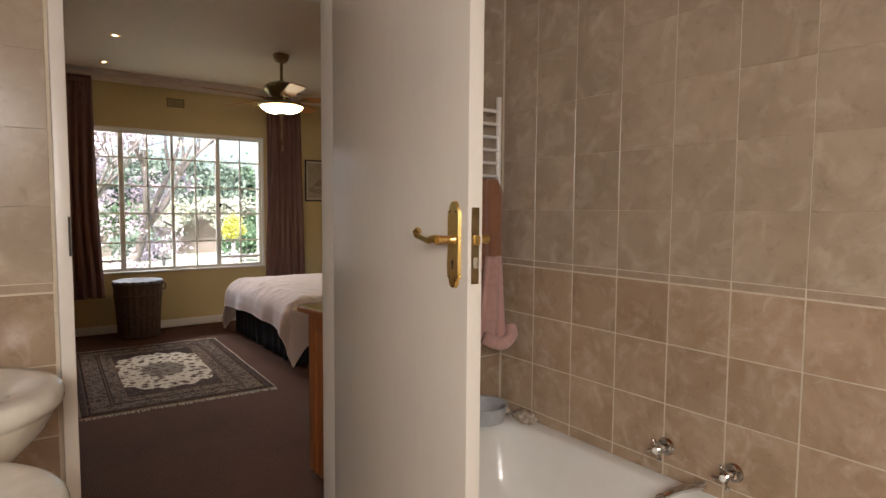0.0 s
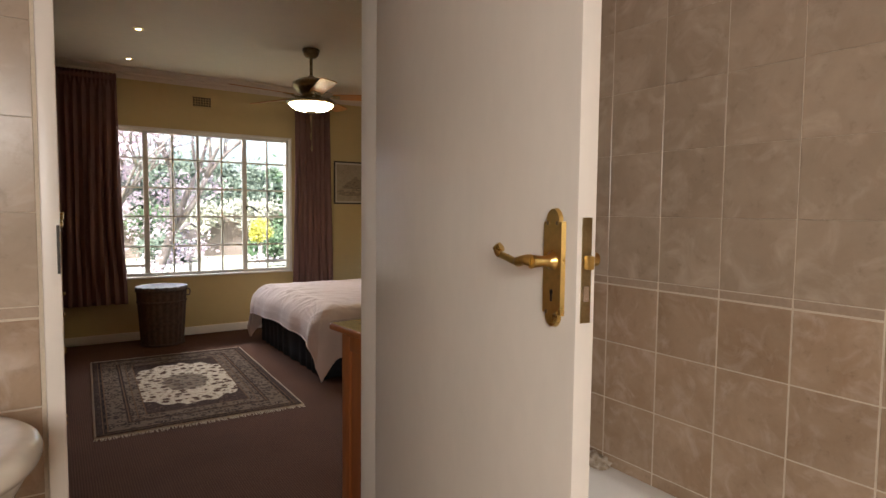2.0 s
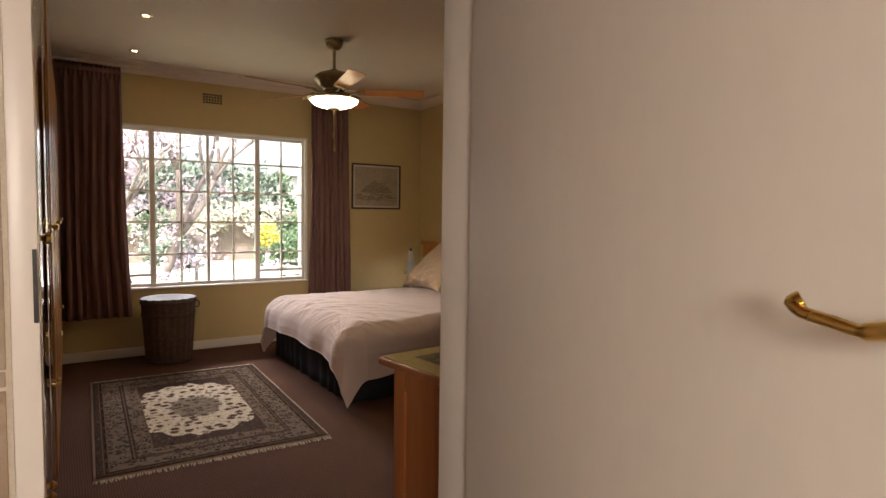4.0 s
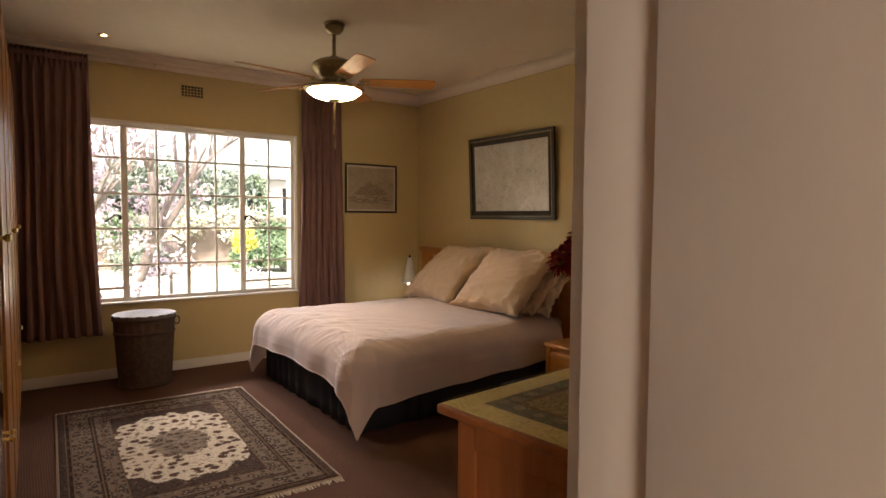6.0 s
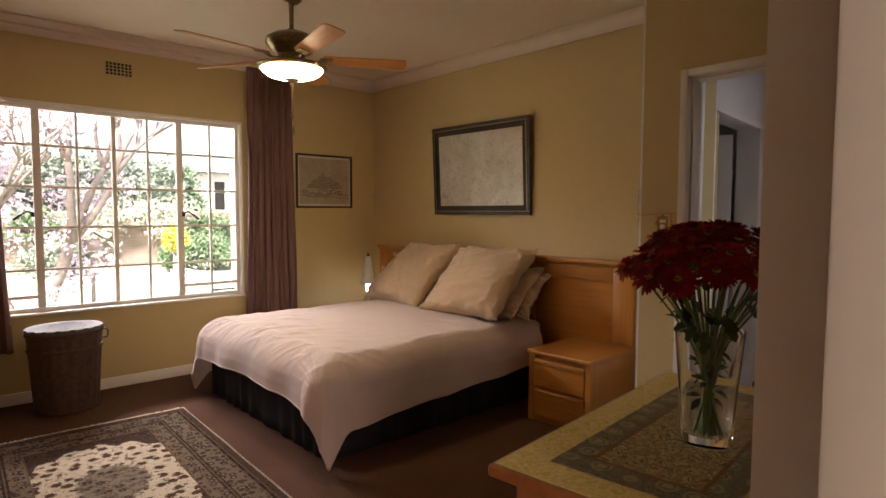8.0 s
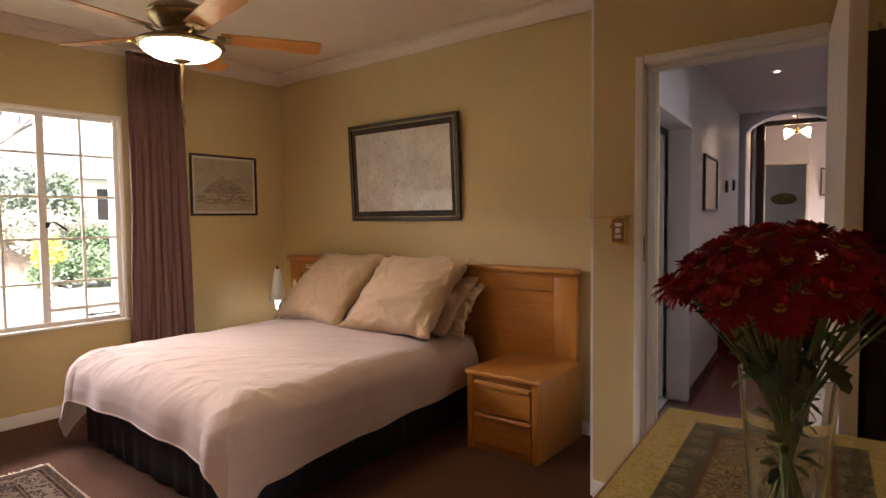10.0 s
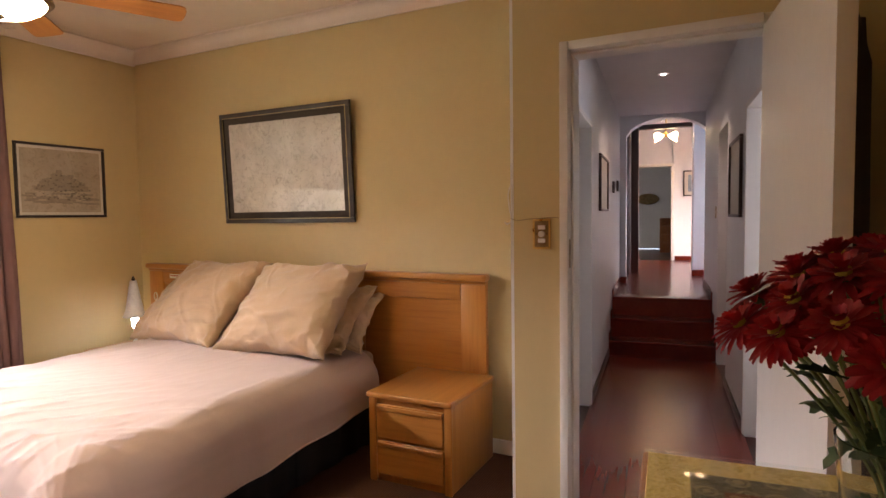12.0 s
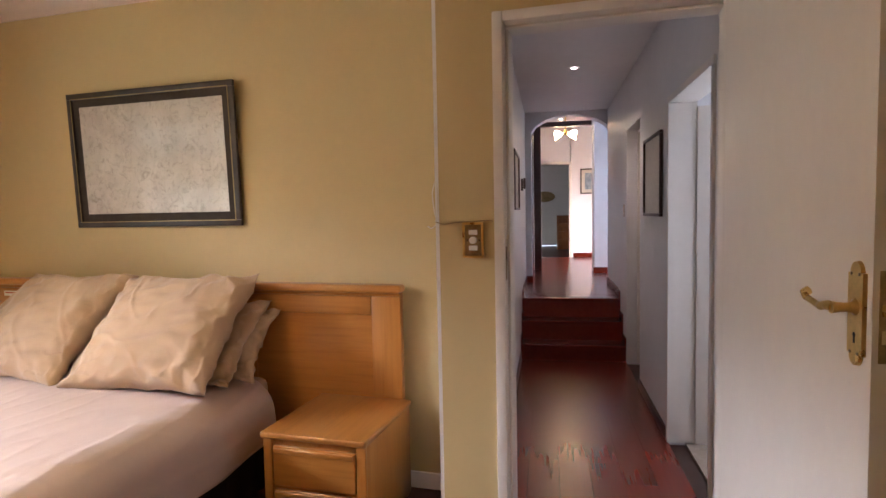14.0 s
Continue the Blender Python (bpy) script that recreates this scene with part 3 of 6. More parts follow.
def arch():
    """The wall across the upper hall, with its flat-arched opening."""
    bm = bmesh.new()
    v0, v1, top, spring, crown = -0.035, 0.90, 2.96, 2.36, 2.565
    n = 16
    pts = [(v0 + (v1 - v0) * k / n, spring + (crown - spring) * math.sin(math.pi * k / n) ** 0.6) for k in range(n + 1)]
    for u in (5.16, 5.36):
        low = [bm.verts.new((u, v, z)) for v, z in pts]
        up = [bm.verts.new((u, v, top)) for v, z in pts]
        for i in range(n):
            bm.faces.new((low[i], low[i + 1], up[i + 1], up[i]))
        if u == 5.16:
            first = low
        else:
            for i in range(n):
                bm.faces.new((first[i], first[i + 1], low[i + 1], low[i]))
    cube(bm, (5.16, -0.30, UP), (5.36, v0, top))
    cube(bm, (5.16, v1, UP), (5.36, HW, top))
    return part("hall_arch_wall", bm, M_HALLWALL, at=HALL, kind="structure")


arch()
hsolid("far_pier", [((6.28, -0.95, UP), (6.7, 0.069, 2.95))], M_HALLWALL)
hsolid("far_wall_left", [((5.36, 1.02, UP), (7.2, 1.14, 2.95)), ((7.2, 1.02, 2.86), (9.4, 1.14, 2.95))], M_HALLWALL)
hsolid("far_wall_right", [((5.36, -1.7, UP), (5.5, -0.14, 2.95)), ((5.36, -1.7, UP), (9.4, -1.6, 1.2)), ((5.36, -1.7, 2.5), (9.4, -1.6, 2.95)), ((8.2, -1.7, UP), (9.4, -1.6, 2.95))], M_HALLWALL)
hsolid("far_wall_end", [((9.05, -1.6, UP), (9.2, 0.28, 2.95)), ((9.05, 0.95, UP), (9.2, 3.2, 2.95)), ((9.05, 0.29, 2.25), (9.2, 0.95, 2.95))], M_HALLWALL)
hsolid("far_room_wall", [((12.9, -1.6, UP), (13.0, 3.2, 2.95)), ((9.2, 3.1, UP), (12.9, 3.2, 2.95)), ((9.2, -1.7, UP), (12.9, -1.6, 2.95))], M_HALLWALL)
hsolid("far_room_ceiling", [((9.2, -1.7, 2.95), (13.0, 3.2, 3.05)), ((5.36, 2.0, 2.95), (9.2, 3.2, 3.05))], M_HALLWALL)
hsolid("far_side_wall", [((5.36, 3.1, UP), (9.2, 3.2, 2.95)), ((5.36, 1.14, UP), (5.46, 3.1, 2.95))], M_HALLWALL)
for nm, a, b in (("baseboard_hall_right", (1.575, 0.0), (2.665, 0.014)), ("baseboard_hall_left", (1.865, HW - 0.014), (3.42, HW)), ("baseboard_hall_left", (0.0, HW - 0.014), (0.74, HW))):
    solid(nm, [((a[0], a[1], 0.0), (b[0], b[1], 0.07))], M_DARKWOOD, at=HALL, bev=0.003)
for nm, a, b in (("baseboard_upper_left", (U3 + 0.3, HW - 0.014), (5.15, HW)), ("baseboard_upper_right", (U3 + 0.2, 0.0), (5.15, 0.014)), ("baseboard_pier", (6.265, -0.3), (6.28, 0.085)),
                 ("baseboard_arch", (5.145, 0.89), (5.16, 0.965)), ("baseboard_end", (9.035, -1.0), (9.05, 0.24))):
    solid(nm, [((a[0], a[1], UP), (b[0], b[1], UP + 0.08))], M_FLOORWOOD, at=HALL, bev=0.003)


def stairs():
    root = thing("stairs", "three polished dark red wooden steps up along the hall", "stairs", HALL)
    root["kind"] = "structure"
    us, zs = (U1, U2, U3), (0.152, 0.338, UP)
    for i, (u, z) in enumerate(zip(us, zs)):
        z0 = 0 if i == 0 else zs[i - 1]
        part("riser", cube(bmesh.new(), (u, 0.004, z0), (u + 0.02, HW - 0.004, z - 0.026)), M_FLOORWOOD, root)
        d = (us[i + 1] if i < 2 else u + 0.25) + 0.012
        part("tread", cube(bmesh.new(), (u - 0.022, 0.004, z - 0.026), (d, HW - 0.004, z), 0.008), M_FLOORWOOD, root)
        part("side_skirting", cube(bmesh.new(), (u - 0.02, HW - 0.018, z + 0.001), (d + 0.05, HW - 0.0045, z + 0.075), 0.003), M_FLOORWOOD, root)
        part("side_skirting", cube(bmesh.new(), (u - 0.02, 0.0045, z + 0.001), (d + 0.05, 0.018, z + 0.075), 0.003), M_FLOORWOOD, root)


stairs()
door_frame("door_frame_hall_right", "white painted frame of a hall doorway", [
    ("jamb", (0.60, -0.15, 0), (0.64, 0.012, 2.03)), ("jamb", (1.54, -0.15, 0), (1.58, 0.012, 2.03)), ("head", (0.60, -0.15, 2.03), (1.58, 0.012, 2.07))], at=HALL)
door_frame("door_frame_hall_left", "white painted frame of a hall doorway", [
    ("jamb", (0.74, HW - 0.012, 0), (0.78, HW + 0.15, 2.02)), ("jamb", (1.825, HW - 0.012, 0), (1.862, HW + 0.15, 2.02)), ("head", (0.74, HW - 0.012, 2.02), (1.862, HW + 0.15, 2.06))], at=HALL)
door_frame("door_frame_hall_cupboard", "white painted frame of a closed door set deep in the hall wall", [
    ("jamb", (2.671, -0.145, 0), (2.70, -0.090, 2.09)), ("jamb", (3.41, -0.145, 0), (3.439, -0.090, 2.09)), ("head", (2.671, -0.145, 2.09), (3.439, -0.090, 2.118)), ("panel", (2.701, -0.150, 0.01), (3.409, -0.118, 2.088))], at=HALL)
leaf("door_3", "white painted flush door half open off the hall", HALL @ pose(1.51, -0.14, 0, 0, 0, -100), 0.8, 2.0, 1.05, -1, both=False)
leaf("door_4", "white painted flush door standing ajar off the hall", HALL @ pose(1.842, HW + 0.175, 0, 0, 0, 97), 0.84, 1.99, 1.05, 1, both=False, front=True)
door_frame("door_frame_far", "white painted frame round the far doorway", [
    ("jamb", (9.0, 0.26, UP), (9.2, 0.31, 2.25)), ("jamb", (9.0, 0.93, UP), (9.2, 0.98, 2.25)), ("head", (9.0, 0.26, 2.25), (9.2, 0.98, 2.30))], at=HALL)
door_frame("dark_doorway_frame", "dark stained wooden frame at the end of the hall", [
    ("jamb", (6.7, 0.80, UP), (6.82, 0.905, 2.705)), ("head", (6.7, 0.02, 2.64), (6.82, 0.80, 2.705))], M_DARKWOOD, HALL)


# ---- bed ----
def hashed(x, y, z=0.0, s=1.0):
    return noise.noise(Vector((x * s, y * s, z * s)))


BEDX0, BEDX1, BEDY0, BEDY1, BEDTOP = 2.215, 4.10, 4.78, 6.45, 0.60


def bed():
    root = thing("bed", "double bed made up with peach duvet and black valance", "bed", pose((BEDX0 + BEDX1) / 2, (BEDY0 + BEDY1) / 2, 0))
    lx, ly = (BEDX1 - BEDX0) / 2, (BEDY1 - BEDY0) / 2
    part("bed_base", cube(bmesh.new(), (-lx + 0.03, -ly + 0.03, 0.03), (lx, ly - 0.03, 0.31), 0.03), M_VALANCE, root)
    part("mattress", cube(bmesh.new(), (-lx, -ly, 0.312), (lx, ly, 0.57), 0.06, 4), M_PILLOW2, root)
    # valance: a gathered cloth round three sides
    path = [(lx - 0.02, -ly), (-lx, -ly), (-lx, ly), (lx - 0.02, ly)]
    pts = []
    for (ax, ay), (bx, by) in zip(path, path[1:]):
        d = math.hypot(bx - ax, by - ay)
        n = int(d / 0.012)
        nx, ny = (by - ay) / d, -(bx - ax) / d
        for k in range(n):
            pts.append((ax + (bx - ax) * k / n, ay + (by - ay) * k / n, nx, ny))
    val = bmesh.new()

    def vf(u, v):
        x, y, nx, ny = pts[min(int(u * len(pts)), len(pts) - 1)]
        s = u * len(pts) * 0.012
        wob = 0.010 * math.sin(s * 38 + 2.5 * math.sin(s * 6)) * (1 - v) + 0.006 * (1 - v)
        return Vector((x - nx * -wob, y - ny * -wob, 0.008 + v * 0.31))
    sheet(val, len(pts), 4, vf)
    solidify(part("valance", val, M_VALANCE, root, smooth=180), 0.003)
    for x in (-lx + 0.12, lx - 0.12):
        for y in (-ly + 0.12, ly - 0.12):
            part("castor", lathe(bmesh.new(), [(0.02, 0.0), (0.024, 0.006), (0.024, 0.03)], 14, (x, y, 0)), M_CHROME, root)
    return root


bed()


def duvet():
    x0, x1, y0, y1 = BEDX0, 3.97, BEDY0, BEDY1
    over, overs = 0.27, 0.42
    r = 0.16
    cx, cy = (x0 + x1) / 2, (y0 + y1) / 2
    root = thing("duvet", "peach cotton duvet spread smoothly over the bed with soft creases", "duvet", pose(cx, cy, 0.30))

    def fold(d):
        """Distance past the edge: sideways and downward travel."""
        if d <= 0:
            return 0.0, 0.0
        a = min(d / r, math.pi / 2)
        return r * math.sin(a), r * (1 - math.cos(a)) + max(0, d - r * math.pi / 2)

    def f(u, v):
        sx = (x0 - over) + (x1 + 0.02 - x0 + over) * u
        side = overs - 0.13 * u ** 0.7
        sy = (y0 - side) + (y1 - y0 + 2 * side) * v
        dx = max(0.0, x0 + r * 0.6 - sx)
        dyn, dyp = max(0.0, y0 + r * 0.6 - sy), max(0.0, sy - (y1 - r * 0.6))
        dy = max(dyn, dyp)
        d = math.hypot(dx, dy) + 0.03 * min(dx, dy)
        bx, by = max(sx, x0 + r * 0.6), min(max(sy, y0 + r * 0.6), y1 - r * 0.6)
        out, down = fold(d)
        if d > 0:
            hd = math.hypot(dx, dy)
            ox, oy = -dx / hd, (-dyn if dyn > dyp else dyp) / hd
        else:
            ox = oy = 0.0
        along = sx if dy > dx else sy
        hang = max(0.0, min(1.0, (d - 0.05) / 0.25))
        wave = 0.011 * hang * math.sin(along * 11 + 3 * hashed(along, 1.3, 0, 1.2)) + 0.012 * hang * hashed(along * 6, d * 3, 4.0)
        corner = -0.26 * min(dx, dy)
        out += wave * 0.8 + hang * 0.035
        edge = max(0, 1 - abs(d - 0.02) / 0.25)
        fold2 = max(0.0, 1 - abs(hashed(sx * 7 + sy * 9, (sx - sy) * 2.0, 13.0)) * 3.5) ** 2
        near_edge = max(0.0, 1 - abs(d - 0.06) / 0.22) * max(0.15, 1 - (sx - x0) / 0.9)
        crease = 0.011 * fold2 * near_edge + 0.010 * hashed(sx * 2.2, sy * 2.2, 1.0) + edge * 0.020 * (0.5 - abs(hashed(sx * 5 + sy * 4, sy * 1.5 - sx * 1.2, 2.0))) * max(0.25, 1 - (sx - x0) / 0.7) + 0.006 * hashed(sx * 5 + sy * 4, sy * 1.6, 7.0)
        puff = 0.065 * max(0.0, 1 - ((by - cy) / 0.80) ** 2) * max(0, min(1, (bx - x0) / 0.5)) ** 0.5
        for yc in (y0 - 0.10, y1 + 0.10):
            ax, ay = sx - (x0 - 0.10), sy - yc
            far = math.hypot(ax, ay)
            fan = max(0.0, 1 - abs(hashed(math.atan2(ay, ax) * 5.0, far * 0.8, yc)) * 4.5) ** 2
            crease += 0.012 * fan * math.exp(-far / 0.30)
        across = max(0.0, 1 - abs(hashed(sy * 9.0, sx * 1.5, 21.0)) * 5) ** 2
        crease += 0.007 * across * max(0.0, 1 - abs(dx - 0.10) / 0.16)
        z = BEDTOP - 0.02 + puff * 0.9 + crease - down
        # gather the foot corner
        px, py = bx + ox * (out - corner), by + oy * (out - corner)
        return Vector((px - cx, py - cy, max(z, 0.03) - 0.30))
    bm = bmesh.new()
    sheet(bm, 250, 250, f)
    ob = part("duvet_cover", bm, M_DUVET, root, smooth=180)
    solidify(ob, 0.028)
    hem = bmesh.new()
    line = [f(1 - k / 120, 0.0) for k in range(120)] + [f(0.0, k / 120) for k in range(120)] + [f(k / 120, 1.0) for k in range(121)]
    tube(hem, line, 0.005, 6)
    part("hem", hem, M_DUVET, root, smooth=180)
    return root


duvet()


def pillow(label, m, w, h, t, seed, material, flange=0.035):
    root = thing("pillow", label, "pillow", m, "pillows on the bed")

    def f(side):
        def g(u, v):
            a, b = 2 * u - 1, 2 * v - 1
            inner = max(0.0, 1 - max(abs(a), abs(b)) ** 5)
            q = (max(0, 1 - a * a) * max(0, 1 - b * b)) ** 0.47
            pinch = 1 - 0.15 * (1 - abs(a)) ** 0.7 * abs(b) ** 3
            pinch2 = 1 - 0.13 * (1 - abs(b)) ** 0.7 * abs(a) ** 3
            wr = 0.008 * hashed(a * 2.5 + seed, b * 2.5, side) + 0.034 * (1 - q) * hashed(a * 5 + seed, b * 5 + 3, side) + 0.010 * hashed(a * 2 - b * 6, b * 2 + a * 3 + seed, side * 2.0)
            rid = max(0.0, 1 - abs(hashed(a * 1.6 + b * 1.1 + seed, (b - a) * 0.7, side + 3.0)) * 6) ** 2
            rid2 = max(0.0, 1 - abs(hashed(a * 4.5 + seed * 2, b * 3.5, side + 8.0)) * 5) ** 2
            wr += 0.007 * rid + 0.010 * rid2 * (1 - q)
            thick = side * (t / 2 * q + wr * (q > 0.05))
            ruffle = 0.009 * math.sin(9 * a + 7 * b + seed) * (1 - q) * (max(abs(a), abs(b)) > 0.9)
            return Vector((a * w / 2 * pinch2, thick + ruffle, b * h / 2 * pinch))
        return g
    bm = bmesh.new()
    sheet(bm, 96, 96, f(1))
    sheet(bm, 96, 96, f(-1))
    bmesh.ops.remove_doubles(bm, verts=bm.verts, dist=0.0015)
    part("pillow_cover", bm, material, root, smooth=180)
    return root


def lean(x, y, z, back, turn=0, roll=0):
    """Pose of a pillow standing across the bed, its face towards the foot, leaning back by so many degrees."""
    return pose(x, y, z) @ pose(0, 0, 0, 0, 0, -90 + turn) @ pose(0, 0, 0, -back, 0, 0) @ pose(0, 0, 0, 0, roll, 0)


pillow("large square tan cotton pillow leaning on the one behind", lean(3.78, 5.165, 0.865, 48, 3, -2), 0.78, 0.72, 0.25, 1, M_PILLOW)
pillow("large square tan cotton pillow leaning towards the wall", lean(3.78, 5.945, 0.865, 48, -4, -1), 0.80, 0.72, 0.24, 5, M_PILLOW)
pillow("tan cotton pillow standing behind the front pillow", lean(3.91, 5.11, 0.80, 46, 2, 2), 0.70, 0.52, 0.13, 9, M_PILLOW)
pillow("pale cotton pillow propped against the headboard", lean(3.985, 5.05, 0.765, 40, 0, 0), 0.66, 0.42, 0.12, 12, M_PILLOW2)
pillow("tan cotton pillow standing against the headboard", lean(3.93, 5.96, 0.79, 44, 0, 0), 0.66, 0.46, 0.13, 14, M_PILLOW)


def headboard():
    y0, y1 = 4.05, 6.95
    root = thing("headboard", "wide panelled golden oak headboard fixed behind the bed", "headboard", pose(4.20, (y0 + y1) / 2, 0))
    h = (y1 - y0) / 2
    part("back_panel", cube(bmesh.new(), (-0.035, -h + 0.01, 0.30), (-0.005, h - 0.01, 1.02), 0.002), M_OAK_Y, root)
    cap = bmesh.new()
    cube(cap, (-0.088, -h - 0.004, 1.020), (0.0, h + 0.004, 1.062), 0.020, 4)
    part("top_rail", cap, M_OAK_Y, root)
    part("moulding", cube(bmesh.new(), (-0.062, -h + 0.006, 1.002), (-0.036, h - 0.006, 1.021), 0.006), M_OAK_Y, root)
    part("rail", cube(bmesh.new(), (-0.054, -h + 0.165, 0.905), (-0.036, h - 0.165, 1.001), 0.007), M_OAK_Y, root)
    for s in (-1, 1):
        a, b = sorted((s * h - s * 0.006, s * h - s * 0.164))
        part("stile", cube(bmesh.new(), (-0.054, a, 0.30), (-0.036, b, 1.001), 0.007), M_OAK_Z, root)
    part("stile", cube(bmesh.new(), (-0.050, -0.60, 0.46), (-0.036, -0.53, 0.914), 0.005), M_OAK_Z, root)
    part("stile", cube(bmesh.new(), (-0.050, 0.53, 0.46), (-0.036, 0.60, 0.914), 0.005), M_OAK_Z, root)
    return root


headboard()
slip = thing("paper_label", "small white paper label stuck on the oak headboard", "label", pose(4.144, 6.645, 0.965))
part("label_sheet", cube(bmesh.new(), (-0.001, -0.06, -0.016), (0.0, 0.06, 0.016)), M_CERAMIC, slip)
part("printed_line", cube(bmesh.new(), (-0.0016, -0.05, 0.000), (-0.0011, 0.05, 0.008)), surface("red_print", (0.45, 0.10, 0.08), (0.5, 0.14, 0.1), 8, 0.7, relief=0.0), slip)
ringt = thing("hanging_ring", "round cream ring hung on the end of the oak headboard", "ring", pose(4.143, 6.87, 0.80, 0, -90, 0))
part("ring", tube(bmesh.new(), [(0.030 * math.cos(2 * math.pi * k / 20), 0.018 * math.sin(2 * math.pi * k / 20), 0.004) for k in range(21)], 0.005, 8), M_CREAM, ringt)


def bedside(name_label, y0, y1):
    x0, x1, top = 3.59, 4.16, 0.480
    root = thing("bedside_cabinet", name_label, "bedside cabinet", pose((x0 + x1) / 2, (y0 + y1) / 2, 0), "bedside cabinets")
    hx, hy = (x1 - x0) / 2, (y1 - y0) / 2
    part("carcass", cube(bmesh.new(), (-hx + 0.035, -hy + 0.012, 0.0), (hx, hy - 0.012, top - 0.028), 0.004), M_OAK_Z, root)
    part("top", cube(bmesh.new(), (-hx, -hy, top - 0.028), (hx, hy, top), 0.011, 4), M_OAK_X, root)
    part("post", cube(bmesh.new(), (-hx + 0.015, -hy + 0.008, 0), (-hx + 0.034, -hy + 0.05, top - 0.029), 0.006), M_OAK_Z, root)
    part("post", cube(bmesh.new(), (-hx + 0.015, hy - 0.05, 0), (-hx + 0.034, hy - 0.008, top - 0.029), 0.006), M_OAK_Z, root)
    for z0, z1 in ((0.045, 0.225), (0.242, 0.418)):
        dr = bmesh.new()
        cube(dr, (-hx + 0.012, -hy + 0.056, z0), (-hx + 0.034, hy - 0.056, z1), 0.007, 3)
        d = part("drawer", dr, M_OAK_Y, root)
        part("drawer_pull", cube(bmesh.new(), (-hx + 0.002, -hy + 0.062, z1 - 0.028), (-hx + 0.012, hy - 0.062, z1 - 0.006), 0.0045, 3), M_OAK_Y, d)
    return root


bedside("golden oak bedside cabinet with two drawers beside the bed", 4.012, 4.515)
bedside("golden oak bedside cabinet mostly hidden behind the bed", 6.44, 6.93)


def bedside_lamp():
    root = thing("table_lamp", "small lit lamp with white shade on the bedside cabinet", "table lamp", pose(3.86, 6.74, 0.480))
    part("lamp_base", lathe(bmesh.new(), [(0.055, 0), (0.058, 0.008), (0.05, 0.018), (0.020, 0.026), (0.013, 0.04), (0.012, 0.13)], 24), M_CERAMIC, root)
    bulb = bmesh.new()
    lathe(bulb, [(0.014, 0.131), (0.021, 0.145), (0.023, 0.20), (0.018, 0.24), (0.004, 0.255)], 16)
    part("bulb", bulb, glow("bulb_glow", (0.86, 0.95, 1.0), 7.0), root)
    shade = bmesh.new()
    lathe(shade, [(0.080, 0.212), (0.064, 0.25), (0.052, 0.31), (0.040, 0.38), (0.028, 0.45), (0.022, 0.478)], 28, close=False)
    solidify(part("shade", shade, surface("white_lampshade", (0.72, 0.72, 0.70), (0.78, 0.78, 0.76), 8, 0.6, relief=0.1), root, smooth=180), 0.003)
    part("finial", lathe(bmesh.new(), [(0.010, 0.475), (0.012, 0.49), (0.004, 0.51)], 12), M_BLACKMETAL, root)


bedside_lamp()


# ---- curtains ----
def curtain(label, x0, x1, y, z0, z1, seed, folds):
    root = thing("curtain", label, "curtain", pose((x0 + x1) / 2, y, z0), "window curtains")
    w, h = x1 - x0, z1 - z0
    bm = bmesh.new()

    def f(u, v):
        s = u * folds * 2 * math.pi
        deep = 0.015 + 0.022 * (1 - v) ** 0.6 * (0.75 + 0.6 * hashed(u * 6, seed + 4, v))
        warp = 0.9 * hashed(u * 4 + seed, v * 1.1, 0.0) + 0.35 * hashed(u * 9, seed, v * 2.5)
        yy = deep * math.sin(s + warp * 5 * (1 - v * 0.8)) + 0.010 * hashed(u * 20, v * 3 + seed, 1.0)
        flare = 1 + 0.16 * (1 - v) - 0.03 * math.sin(v * 3.1)
        if v > 0.955:
            yy = 0.016 * math.sin(s * 2) * (1 if v < 0.98 else 1.2)
        return Vector(((u - 0.5) * w * flare + 0.012 * math.sin(s * 2 + 1) * (1 - v), yy, v * h + 0.006 * hashed(u * 9, seed, 5.0) * (v < 0.02)))
    sheet(bm, folds * 14, 50, f)
    solidify(part("curtain_cloth", bm, M_CURTAIN, root, smooth=180), 0.004)
    tape = bmesh.new()
    cube(tape, (-w / 2, -0.012, h - 0.07), (w / 2, -0.008 + 0.008, h - 0.03), 0.002)
    part("heading_tape", tape, M_CURTAIN, root)
    return root


curtain("mauve brown lined curtain hanging in deep folds beside the window", 0.38, 1.00, 7.03, 0.395, 2.655, 3.0, 9)
curtain("mauve brown lined curtain drawn back beside the window", 2.785, 3.205, 7.03, 0.42, 2.655, 8.0, 7)
rail = thing("curtain_rail", "white curtain rail under the cornice above the window", "curtain rail", pose(1.9, 7.03, 2.668))
part("rail_bar", cube(bmesh.new(), (-1.6, -0.012, -0.010), (1.4, 0.012, 0.010), 0.003), M_CORNICE, rail)
for x in (-1.4, -0.4, 0.5, 1.25):
    part("rail_bracket", cube(bmesh.new(), (x - 0.01, 0.012, -0.006), (x + 0.01, 0.1, 0.006), 0.002), M_CORNICE, rail)


# ---- dresser ----
DX0, DX1, DY0, DY1, DTOP = 1.46, 2.45, 2.31, 2.95, 0.868


